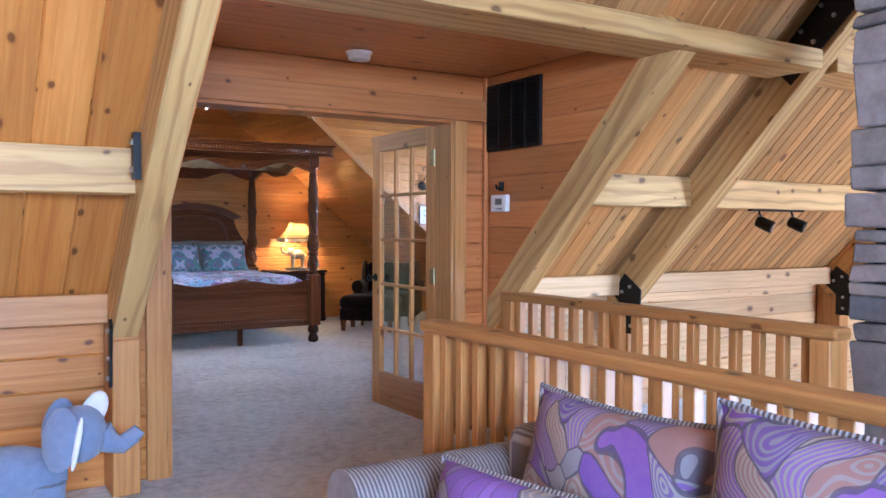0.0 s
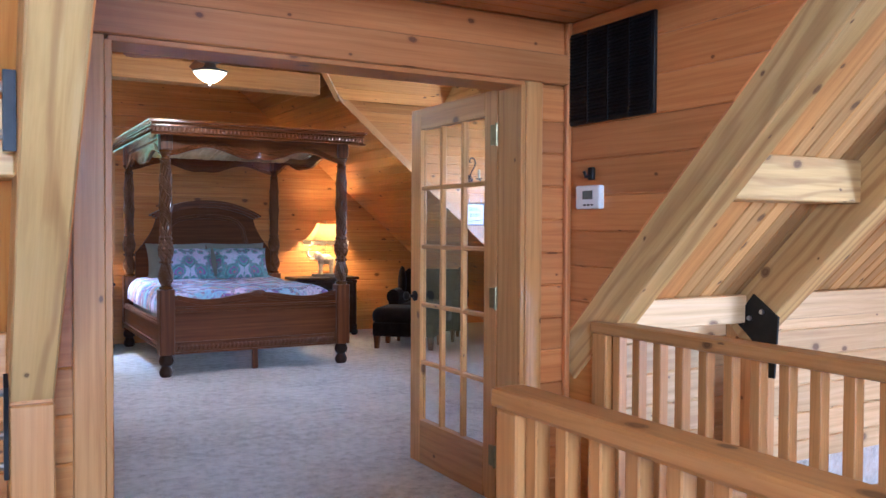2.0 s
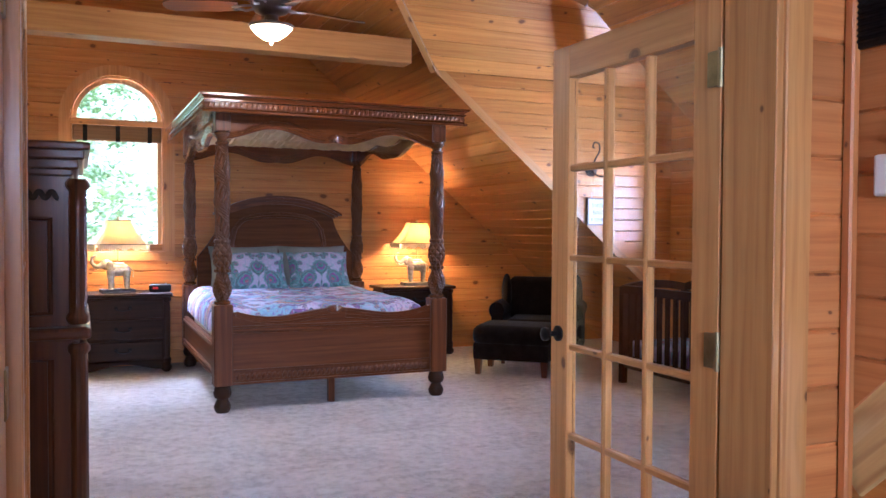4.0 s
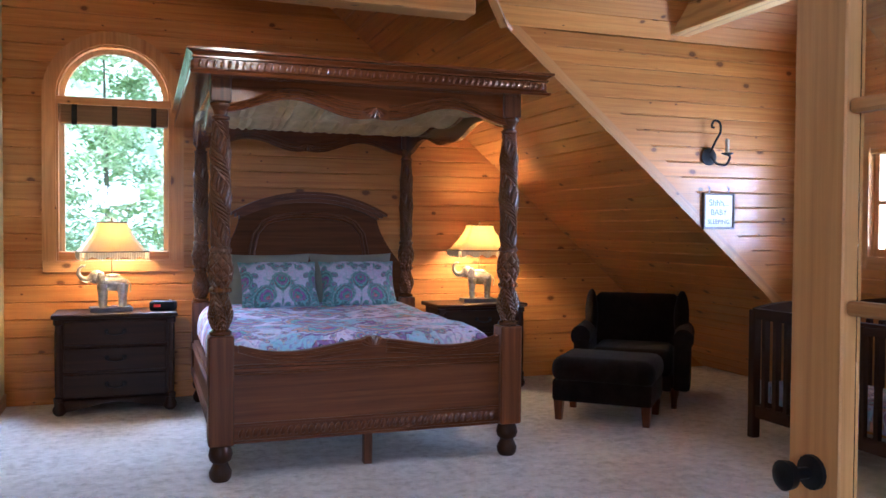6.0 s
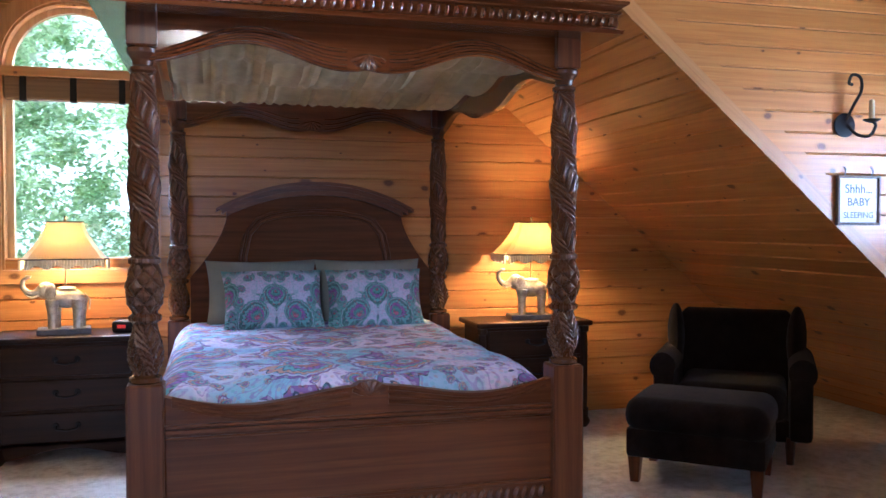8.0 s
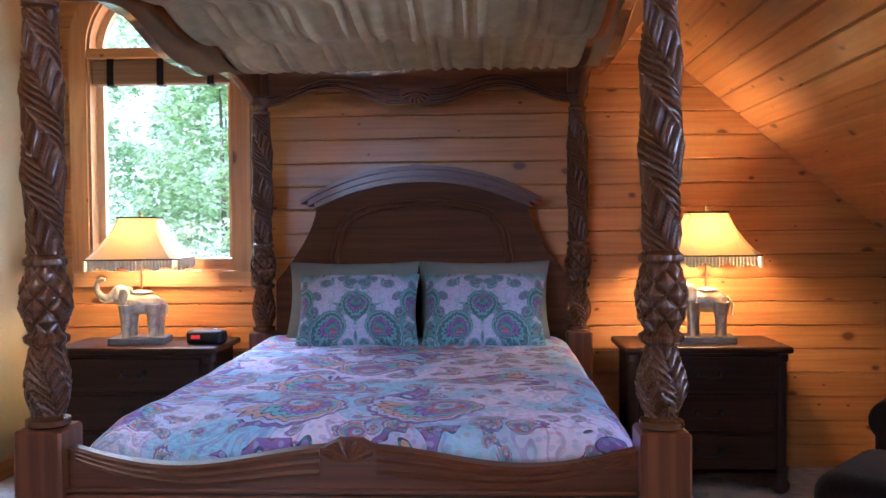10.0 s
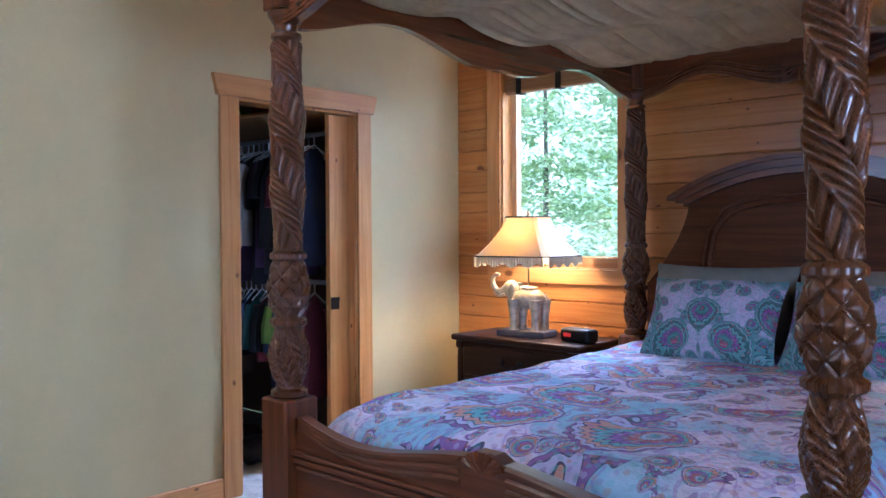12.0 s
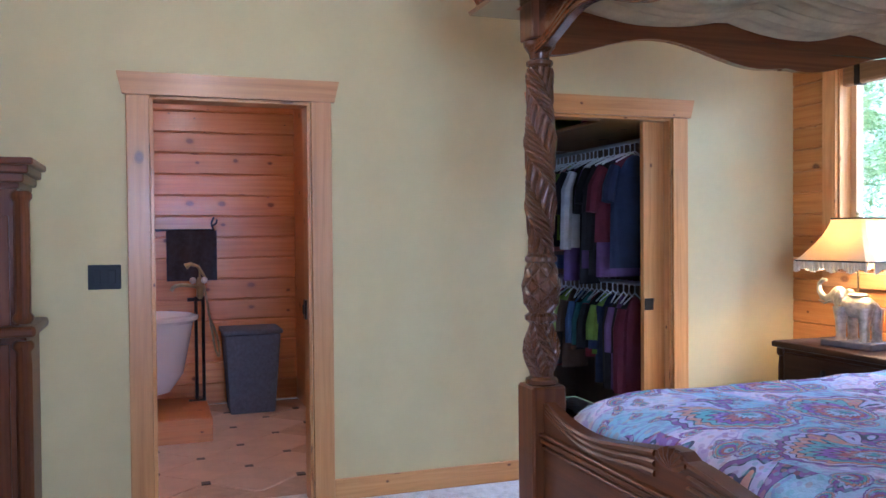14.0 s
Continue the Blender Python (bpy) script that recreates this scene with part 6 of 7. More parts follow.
def elephant_lamp(x, y, turn):
    ob = thing("elephant_lamp", "table lamp with a gilt elephant and fringed parchment shade", "table lamp", (x, y, 0.745), turn, group="elephant lamps")
    part("plinth", boxed(-0.15, 0.15, -0.09, 0.09, 0, 0.035, 0.006, 2), GREY_STONE, ob)
    bm = bmesh.new()
    blob(bm, (0.015, 0, 0.215), (0.105, 0.060, 0.062))
    for dx, dy in ((-0.065, -0.034), (-0.045, 0.034), (0.075, -0.034), (0.095, 0.034)):
        tube(bm, [(dx, dy, 0.035), (dx, dy, 0.05), (dx, dy, 0.12), (dx, dy, 0.21)], [0.030, 0.025, 0.027, 0.042], 10)
    blob(bm, (-0.105, 0, 0.265), (0.048, 0.040, 0.052), (0, 25, 0))
    tube(bm, [(-0.13, 0, 0.262), (-0.165, 0, 0.245), (-0.20, 0, 0.252), (-0.225, 0, 0.285), (-0.225, 0, 0.325), (-0.20, 0, 0.348), (-0.18, 0, 0.345)], [0.032, 0.024, 0.019, 0.016, 0.013, 0.012, 0.010], 10)
    for s in (-1, 1):
        blob(bm, (-0.075, s * 0.048, 0.255), (0.036, 0.008, 0.050), (s * 10, 0, s * 25), 10, 7)
        tube(bm, [(-0.135, s * 0.02, 0.235), (-0.175, s * 0.028, 0.222), (-0.205, s * 0.03, 0.238)], [0.007, 0.006, 0.003], 6)
    tube(bm, [(0.115, 0, 0.24), (0.145, 0, 0.20), (0.14, 0, 0.14)], 0.006, 6)
    blob(bm, (0.015, 0, 0.276), (0.055, 0.050, 0.012), (0, 0, 0), 12, 6)
    part("elephant", bm, BRONZE, ob, "gilt and silver elephant with raised trunk", smooth=True)
    part("stem", tube(bmesh.new(), [(0.01, 0, 0.27), (0.01, 0, 0.50)], 0.006, 8), BRASS, ob)
    bm = bmesh.new()
    rows = []
    k = 8
    for i in range(k + 1):
        t = i / k
        r = 0.238 + (0.10 - 0.238) * (1 - (1 - t) ** 1.5)
        z = 0.455 + 0.225 * t
        rows.append([bm.verts.new((0.01 + a * r, b * r * 0.92, z)) for a, b in ((-0.86, -1), (0.86, -1), (1, -0.86), (1, 0.86), (0.86, 1), (-0.86, 1), (-1, 0.86), (-1, -0.86))])
    for a, b in zip(rows, rows[1:]):
        for i in range(8):
            bm.faces.new((a[i], a[(i + 1) % 8], b[(i + 1) % 8], b[i]))
    sh = part("shade", bm, SHADE, ob, "lit cream parchment shade")
    trim = bmesh.new()
    for z, r in ((0.457, 0.240), (0.678, 0.102)):
        pts = [(0.01 + a * r, b * r * 0.92, z) for a, b in ((-0.86, -1), (0.86, -1), (1, -0.86), (1, 0.86), (0.86, 1), (-0.86, 1), (-1, 0.86), (-1, -0.86), (-0.86, -1))]
        tube(trim, pts, 0.004, 5)
    part("shade_trim", trim, BLACK_METAL, sh, "dark braid trim")
    for s in range(4):
        fr = bmesh.new()
        for i in range(26):
            u = -0.9 + 1.8 * (i + 0.5) / 26
            a, b = ((u, -1), (1, u), (u, 1), (-1, u))[s]
            h = 0.045 + 0.012 * math.cos(i * 0.95)
            p = Vector((0.01 + a * 0.238, b * 0.238 * 0.92, 0.454))
            tube(fr, [p, p - Vector((0, 0, h))], 0.0085, 5)
        part("fringe", fr, FRINGE, sh, "beaded cream fringe")
    part("finial", lathe(bmesh.new(), [(0.008, 0.67), (0.012, 0.685), (0.006, 0.695), (0.01, 0.705), (0.003, 0.715)], 10, (0.01, 0, 0)), BRASS, ob, smooth=True)
    return ob


elephant_lamp(2.20, 11.94, 8)
elephant_lamp(5.22, 11.94, -6)
bulb("lamp_bulb_left", (2.21, 11.94, 1.27), 15, (1.0, 0.60, 0.24), 0.06)
bulb("lamp_bulb_right", (5.23, 11.94, 1.27), 30, (1.0, 0.58, 0.20), 0.06)

clock = thing("clock_radio", "small black clock radio with red digits", "clock radio", (2.58, 11.90, 0.745), -8)
part("case", boxed(-0.10, 0.10, -0.05, 0.05, 0.0, 0.075, 0.02, 3), BLACK_METAL, clock, smooth=True)
part("display", boxed(-0.065, -0.015, -0.053, -0.049, 0.03, 0.05, 0), glowing("red_digits", (0.9, 0.05, 0.03), 0.12), clock, "red lit display")
part("dial", lathe(bmesh.new(), [(0.012, 0), (0.012, 0.008)], 12, (0.05, 0, 0.074)), STEEL, clock)

# ---- armchair and ottoman ----
_t = -45 + 2
ottoman = thing("ottoman", "dark brown upholstered ottoman with tapered wooden legs", "ottoman", (5.69, 10.51, 0), _t + 1)
part("cushion", boxed(-0.375, 0.375, -0.285, 0.285, 0.27, 0.465, 0.085, 5), DARK_CLOTH, ottoman, smooth=True)
part("base", boxed(-0.36, 0.36, -0.27, 0.27, 0.14, 0.30, 0.02, 2), DARK_CLOTH, ottoman, smooth=True)
for _x, _y in ((-0.315, -0.225), (0.315, -0.225), (-0.315, 0.225), (0.315, 0.225)):
    part("leg", tube(bmesh.new(), [(_x, _y, 0), (_x, _y, 0.15)], [0.032, 0.048], 4), MAHOGANY, ottoman, grain=(0, 0, 1), smooth=True)
armchair = thing("armchair", "dark brown upholstered wing armchair in the corner", "armchair", (6.22, 11.0, -0.0), _t + 6)
part("seat", boxed(-0.34, 0.34, -0.36, 0.30, 0.24, 0.46, 0.07, 4), DARK_CLOTH, armchair, smooth=True)
_bm = boxed(-0.40, 0.40, 0.22, 0.38, 0.24, 0.90, 0.07, 5)
for _v in _bm.verts:
    _v.co.y += 0.14 * max(0, _v.co.z - 0.45) - 0.55 * max(0.0, abs(_v.co.x) - 0.26)
    if _v.co.z > 0.75:
        _v.co.z += 0.17 * math.cos(_v.co.x * 3.3) - 0.125
part("backrest", _bm, DARK_CLOTH, armchair, smooth=True)
for _s in (-1, 1):
    part("wing", blob(bmesh.new(), (_s * 0.40, 0.20, 0.68), (0.06, 0.17, 0.21), (-12, 0, _s * -10), 16, 10), DARK_CLOTH, armchair, smooth=True)
for _s in (-1, 1):
    _bm = boxed(_s * 0.42 - 0.07, _s * 0.42 + 0.07, -0.34, 0.34, 0.14, 0.52, 0.03, 2)
    bmesh.ops.create_cone(_bm, cap_ends=True, segments=18, radius1=0.085, radius2=0.085, depth=0.66, matrix=pose(_s * 0.43, 0, 0.54, 90, 0, 0))
    part("arm", _bm, DARK_CLOTH, armchair, smooth=True)
    for _y in (-0.28, 0.28):
        part("leg", tube(bmesh.new(), [(_s * 0.36, _y, 0), (_s * 0.36, _y, 0.16)], [0.022, 0.034], 8), MAHOGANY, armchair, grain=(0, 0, 1), smooth=True)
part("apron", boxed(-0.36, 0.36, -0.30, 0.30, 0.13, 0.26, 0.01), DARK_CLOTH, armchair, smooth=True)
armchair.scale = (0.92, 0.92, 1.0)

# ---- crib in the dormer ----
crib = thing("crib", "dark walnut slatted baby crib with a pale mattress", "crib")
KX0, KX1, KY0, KY1 = 6.31, 6.99, 8.36, 9.67
for _x in (KX0, KX1):
    for _y in (KY0, KY1):
        part("leg", boxed(_x - 0.03, _x + 0.03, _y - 0.03, _y + 0.03, 0, 0.86, 0.006), WALNUT, crib, grain=(0, 0, 1))


def crib_side(p0, p1, crest):
    part("top_rail", curved_board(p0, p1, lambda u: 0.80 + crest * (1 - u * u), lambda u: 0.87 + crest * (1 - u * u), 0.05, 20), WALNUT, crib, grain=(1, 0, 0))
    part("bottom_rail", curved_board(p0, p1, lambda u: 0.14, lambda u: 0.22, 0.03, 2), WALNUT, crib, grain=(1, 0, 0))
    k = max(6, int(math.dist(p0, p1) / 0.095))
    me = None
    for i in range(1, k):
        t = i / k
        if me is None:
            q = part("slat", boxed(-0.017, 0.017, -0.017, 0.017, 0.2, 0.81, 0.003), WALNUT, crib, grain=(0, 0, 1))
            me = q.data
        else:
            q = new("slat", me)
            q.parent = crib
        q.location = (p0[0] + (p1[0] - p0[0]) * t, p0[1] + (p1[1] - p0[1]) * t, 0)


crib_side((KX0, KY0), (KX0, KY1), 0.0)
crib_side((KX1, KY0), (KX1, KY1), 0.10)
crib_side((KX0, KY0), (KX1, KY0), 0.04)
crib_side((KX0, KY1), (KX1, KY1), 0.04)
part("crib_mattress", boxed(KX0 + 0.03, KX1 - 0.03, KY0 + 0.03, KY1 - 0.03, 0.24, 0.38, 0.03, 2), QUILT, crib, "pale printed crib mattress", smooth=True)

# ---- armoire by the green wall ----
armoire = thing("armoire", "tall dark mahogany armoire with fluted corner columns", "armoire")
AX0, AX1, AY0, AY1 = 1.455, 1.87, 6.92, 7.95
part("lower_case", boxed(AX0, AX1, AY0, AY1, 0.06, 0.98, 0.006), MAHOGANY, armoire, grain=(0, 0, 1))
part("upper_case", boxed(AX0, AX1 - 0.03, AY0 + 0.03, AY1 - 0.03, 0.98, 1.58, 0.006), MAHOGANY, armoire, grain=(0, 0, 1))
part("plinth", boxed(AX0, AX1 + 0.03, AY0 - 0.03, AY1 + 0.03, 0, 0.08, 0.008), MAHOGANY, armoire, grain=(0, 1, 0))
part("waist_moulding", boxed(AX0, AX1 + 0.04, AY0 - 0.04, AY1 + 0.04, 0.955, 1.0, 0.014, 2), MAHOGANY, armoire, grain=(0, 1, 0))
_bm = bmesh.new()
for _z, _h, _o in ((1.56, 0.03, 0.0), (1.585, 0.04, 0.02), (1.62, 0.04, 0.04), (1.655, 0.03, 0.06)):
    box(_bm, AX0, AX1 - 0.02 + _o, AY0 + 0.02 - _o, AY1 - 0.02 + _o, _z, _z + _h, 0.008, 2)
part("cornice", _bm, MAHOGANY, armoire, grain=(0, 1, 0))
for _y in (AY0 + 0.01, AY1 - 0.01):
    for _z0, _z1 in ((0.10, 0.94), (1.01, 1.55)):
        _m = [(0.03, _z0), (0.04, _z0 + 0.015), (0.04, _z0 + 0.03), (0.028, _z0 + 0.045), (0.03, _z0 + 0.1), (0.03, _z1 - 0.1), (0.028, _z1 - 0.045), (0.04, _z1 - 0.03), (0.04, _z1 - 0.012), (0.03, _z1)]
        part("column", lathe(bmesh.new(), _m, 24, (AX1 - 0.005, _y, 0), lambda a, z: 1 + 0.05 * math.cos(10 * a)), MAHOGANY, armoire, "fluted turned corner column", grain=(0, 0, 1), smooth=True)
for _z0, _z1 in ((0.16, 0.88), (1.05, 1.40)):
    _bm = bmesh.new()
    tube(_bm, [(AX0 + 0.07, AY0 + (0.028 if _z0 > 1 else -0.002), _z0), (AX1 - 0.10, AY0 + (0.028 if _z0 > 1 else -0.002), _z0), (AX1 - 0.10, AY0 + (0.028 if _z0 > 1 else -0.002), _z1), (AX0 + 0.07, AY0 + (0.028 if _z0 > 1 else -0.002), _z1), (AX0 + 0.07, AY0 + (0.028 if _z0 > 1 else -0.002), _z0)], 0.012, 6)
    part("side_panel_moulding", _bm, MAHOGANY, armoire, grain=(0, 0, 1), smooth=True)
    for _a, _b in ((AY0 + 0.06, (AY0 + AY1) / 2 - 0.004), ((AY0 + AY1) / 2 + 0.004, AY1 - 0.06)):
        _x = AX1 - 0.03 if _z0 > 1 else AX1
        d = part("door", boxed(_x, _x + 0.02, _a, _b, _z0 - 0.05, _z1 + 0.05, 0.004), MAHOGANY, armoire, grain=(0, 0, 1))
        part("door_panel", boxed(_x + 0.018, _x + 0.03, _a + 0.07, _b - 0.07, _z0 + 0.02, _z1 - 0.02, 0.010), MAHOGANY, d, grain=(0, 0, 1))
_bm = bmesh.new()
for _i in range(14):
    blob(_bm, (AX0 + 0.06 + 0.021 * _i, AY0 + 0.026, 1.49), (0.012, 0.006, 0.024), (0, 25 * (-1) ** _i, 0), 6, 5)
part("carved_frieze", _bm, WALNUT, armoire, "carved leaf frieze", grain=(1, 0, 0), smooth=True)
switch = thing("light_switch", "black double light switch plate on the green wall", "light switch")
part("plate", boxed(GREEN_X + 0.001, GREEN_X + 0.009, 8.155, 8.30, 1.115, 1.23, 0.003), BLACK_METAL, switch)
for _y in (8.195, 8.26):
    part("rocker", boxed(GREEN_X + 0.008, GREEN_X + 0.014, _y - 0.016, _y + 0.016, 1.14, 1.205, 0.002), BLACK_METAL, switch)

# ---- ceiling fan ----
FX, FY = 2.97, 8.73
fan = thing("ceiling_fan", "five-bladed ceiling fan with a lit glass bowl", "ceiling fan", (FX, FY, 0))
NICKEL = plain("pewter", (0.20, 0.18, 0.18), 0.3, 0.9, 0.15, 20)
part("downrod", tube(bmesh.new(), [(0, 0, 2.85), (0, 0, RIDGE_Z)], 0.014, 10), NICKEL, fan)
part("canopy", lathe(bmesh.new(), [(0.02, RIDGE_Z - 0.08), (0.05, RIDGE_Z - 0.05), (0.07, RIDGE_Z - 0.002)], 20), NICKEL, fan, smooth=True)
part("motor", lathe(bmesh.new(), [(0.05, 2.68), (0.10, 2.70), (0.125, 2.74), (0.125, 2.80), (0.10, 2.84), (0.03, 2.86)], 28), NICKEL, fan, smooth=True)
part("light_fitter", lathe(bmesh.new(), [(0.05, 2.60), (0.13, 2.605), (0.14, 2.62), (0.05, 2.645), (0.04, 2.69)], 28), NICKEL, fan, smooth=True)
part("glass_bowl", lathe(bmesh.new(), [(0.01, 2.525), (0.05, 2.535), (0.10, 2.57), (0.128, 2.604)], 28), glowing("lit_alabaster", (1.0, 0.78, 0.42), 3.2), fan, "lit alabaster glass bowl", smooth=True)
part("finial", lathe(bmesh.new(), [(0.003, 2.50), (0.012, 2.512), (0.008, 2.526)], 10), NICKEL, fan, smooth=True)
for _i in range(5):
    _a = _i * 72 + 14
    bl = part("blade", prism(bmesh.new(), [(0.20, -0.055, 0), (0.32, -0.07, 0), (0.60, -0.072, 0), (0.655, -0.045, 0), (0.665, 0.0, 0), (0.655, 0.045, 0), (0.60, 0.072, 0), (0.32, 0.07, 0), (0.20, 0.055, 0)], (0, 0, 0.008)), MAHOGANY, fan, "reddish wooden blade", grain=(1, 0, 0))
    bl.matrix_basis = pose(0, 0, 2.735, 0, 0, _a) @ pose(0, 0, 0, 12, 0, 0)
    part("blade_iron", tube(bmesh.new(), [(0.10, -0.02, 0.0), (0.16, -0.035, -0.01), (0.24, 0, 0), (0.16, 0.035, -0.01), (0.10, 0.02, 0)], 0.008, 6), STEEL, bl, "bright scrolled blade iron")
bulb("fan_bulb", (FX, FY, 2.47), 17, (1.0, 0.80, 0.55), 0.08)

# ---- sconce and sign on the cheek wall ----
SX, SZ = 6.20, 1.91


sconce = thing("candle_sconce", "black iron scroll wall sconce with a candle", "sconce")
_y = CHEEK_Y
_p = lathe(bmesh.new(), [(0.01, 0), (0.06, 0.002), (0.062, 0.012), (0.02, 0.02)], 20)
o = part("backplate", _p, BLACK_METAL, sconce, smooth=True)
o.matrix_basis = pose(SX, _y - 0.001, SZ, 90, 0, 0)
part("scroll", tube(bmesh.new(), rounded([(SX, _y - 0.03, SZ), (SX + 0.03, _y - 0.06, SZ - 0.05), (SX + 0.08, _y - 0.09, SZ - 0.06), (SX + 0.10, _y - 0.11, SZ - 0.01), (SX + 0.08, _y - 0.11, SZ + 0.01)]), 0.008, 8), BLACK_METAL, sconce)
part("scroll", tube(bmesh.new(), rounded([(SX, _y - 0.02, SZ + 0.02), (SX + 0.02, _y - 0.05, SZ + 0.10), (SX + 0.055, _y - 0.06, SZ + 0.17), (SX + 0.05, _y - 0.06, SZ + 0.235), (SX + 0.01, _y - 0.05, SZ + 0.25), (SX - 0.01, _y - 0.05, SZ + 0.21), (SX + 0.01, _y - 0.05, SZ + 0.20)]), 0.008, 8), BLACK_METAL, sconce)
part("drip_pan", lathe(bmesh.new(), [(0.012, 0), (0.04, 0.012), (0.042, 0.018)], 16, (SX + 0.085, _y - 0.10, SZ + 0.005)), BLACK_METAL, sconce, smooth=True)
part("candle", lathe(bmesh.new(), [(0.014, 0.02), (0.014, 0.11), (0.006, 0.118)], 12, (SX + 0.085, _y - 0.10, SZ + 0.005)), plain("ivory_candle", (0.72, 0.62, 0.40), 0.5), sconce, "ivory candle sleeve", smooth=True)
sign = thing("nursery_sign", "small framed white nursery sign hung on a string", "sign")
GX0, GX1, GZ0, GZ1 = 6.155, 6.42, 1.40, 1.655
part("panel", boxed(GX0 + 0.012, GX1 - 0.012, _y - 0.014, _y - 0.002, GZ0 + 0.012, GZ1 - 0.012, 0), WHITE_PLASTIC, sign)
GREY_WOOD = wood("grey_frame_wood", (0.10, 0.08, 0.07), (0.17, 0.14, 0.12), (0.24, 0.2, 0.17), 0, 0.6)
for _a, _b, _c, _d in ((GX0, GX1, GZ0, GZ0 + 0.014), (GX0, GX1, GZ1 - 0.014, GZ1), (GX0, GX0 + 0.014, GZ0 + 0.014, GZ1 - 0.014), (GX1 - 0.014, GX1, GZ0 + 0.014, GZ1 - 0.014)):
    part("frame_bar", boxed(_a, _b, _y - 0.024, _y - 0.002, _c, _d, 0.002), GREY_WOOD, sign, grain=(1, 0, 1))
for _x in (GX0 + 0.05, GX1 - 0.05):
    part("hanger", tube(bmesh.new(), [(_x, _y - 0.012, GZ1), (_x + 0.006, _y - 0.012, GZ1 + 0.03), (_x - 0.004, _y - 0.008, GZ1 + 0.045)], 0.004, 5), STEEL, sign)
INK = plain("blue_grey_ink", (0.10, 0.14, 0.20), 0.6)


def lettering(text, x, z, size, parent):
    cu = bpy.data.curves.new("lettering", "FONT")
    cu.body, cu.size, cu.align_x, cu.extrude = text, size, "CENTER", 0.0006
    tmp = bpy.data.objects.new("lettering_tmp", cu)
    me = bpy.data.meshes.new_from_object(tmp)
    bpy.data.objects.remove(tmp)
    me.materials.append(INK)
    ob = new("lettering", me)
    ob.parent = parent
    ob.matrix_basis = pose(x, _y - 0.0155, z, 90, 0, 0)


lettering("Shhh...", (GX0 + GX1) / 2, 1.565, 0.065, sign)
lettering("BABY", (GX0 + GX1) / 2, 1.50, 0.058, sign)
lettering("SLEEPING", (GX0 + GX1) / 2, 1.437, 0.044, sign)

# ---- bathroom seen through the doorway ----
BATH_X, BATH_Y0, BATH_Y1 = -1.35, 7.6, 9.62
TILE = plain("terracotta_cream_tile", (0.66, 0.50, 0.38), 0.35, 0, 0.14, 5)
GROUT = plain("tile_grout", (0.56, 0.42, 0.31), 0.8)
INSET = plain("dark_inset_tile", (0.05, 0.045, 0.05), 0.35)
bath_floor = tagged(link_mesh("floor_bath", boxed(BATH_X, GREEN_X - 0.04, BATH_Y0, BATH_Y1, -0.05, -0.006, 0), GROUT), "cream tile floor with small dark inset tiles", "floor", kind="structure")
_me = _md = None
for _i in range(-7, 8):
    for _j in range(-7, 8):
        _c = pose(0, 0, 0, 0, 0, 45) @ Vector((0.37 * _i, 0.37 * _j, 0)) + Vector((0.1, 8.7, 0))
        if not (BATH_X + 0.2 < _c.x < GREEN_X - 0.30 and BATH_Y0 + 0.2 < _c.y < BATH_Y1 - 0.22):
            continue
        if _me is None:
            t = 0.182
            q = part("tile", prism(bmesh.new(), [(-t + 0.034, -t, -0.006), (t - 0.034, -t, -0.006), (t, -t + 0.034, -0.006), (t, t - 0.034, -0.006), (t - 0.034, t, -0.006), (-t + 0.034, t, -0.006), (-t, t - 0.034, -0.006), (-t, -t + 0.034, -0.006)], (0, 0, 0.008)), TILE, bath_floor)
            q2 = part("inset_tile", prism(bmesh.new(), [(-0.033, 0, -0.006), (0, -0.033, -0.006), (0.033, 0, -0.006), (0, 0.033, -0.006)], (0, 0, 0.008)), INSET, bath_floor)
            _me, _md = q.data, q2.data
        else:
            q, q2 = new("tile", _me), new("inset_tile", _md)
            q.parent = q2.parent = bath_floor
        q.matrix_basis = pose(_c.x, _c.y, 0, 0, 0, 45)
        q2.matrix_basis = pose(_c.x, _c.y + 0.185 * math.sqrt(2), 0, 0, 0, 45)
wall_bath = tagged(link_mesh("wall_bath", boxed(BATH_X - 0.1, BATH_X - 0.03, BATH_Y0, BATH_Y1, 0, 2.7, 0), PINE_RED, (0, 1, 0)), "red-toned pine log wall of the bathroom", "wall", kind="structure")
courses(wall_bath, (BATH_X - 0.03, 0, 0), (0, 1, 0), (0, 0, 1), (1, 0, 0), 0, 2.7, 0.165, lambda v: [(BATH_Y0, BATH_Y1)], 0.03, PINE_RED, 0.010)
upright_box("wall_bath_side", BATH_X, GREEN_X - 0.121, BATH_Y1 - 0.06, BATH_Y1, 0, 2.7, PINE_RED, (1, 0, 0), "red-toned pine side wall of the bathroom", "wall")
upright_box("wall_bath_far_side", BATH_X, GREEN_X - 0.121, BATH_Y0 - 0.1, BATH_Y0, 0, 2.7, PINE_RED, (1, 0, 0), "red-toned pine side wall of the bathroom", "wall")
upright_box("ceiling_bath", BATH_X - 0.1, GREEN_X - 0.121, BATH_Y0 - 0.1, BATH_Y1, 2.6, 2.7, PINE_RED, (1, 0, 0), "pine ceiling of the bathroom", "ceiling")
_bm = bmesh.new()
for _a, _b, _c, _d in ((-0.75, -0.66, 0, 2.05), (0.05, 0.14, 0, 2.05), (-0.75, 0.14, 2.05, 2.15)):
    box(_bm, _a, _b, BATH_Y1 - 0.085, BATH_Y1 - 0.061, _c, _d, 0.004)
tagged(link_mesh("side_door_casing", _bm, PINE_TRIM, (0, 0, 1)), "pine casing of a side door in the bathroom", "trim", kind="structure")
door_2 = tagged(thing("door_2", "closed reddish pine plank side door of the bathroom", "door"), kind="structure")
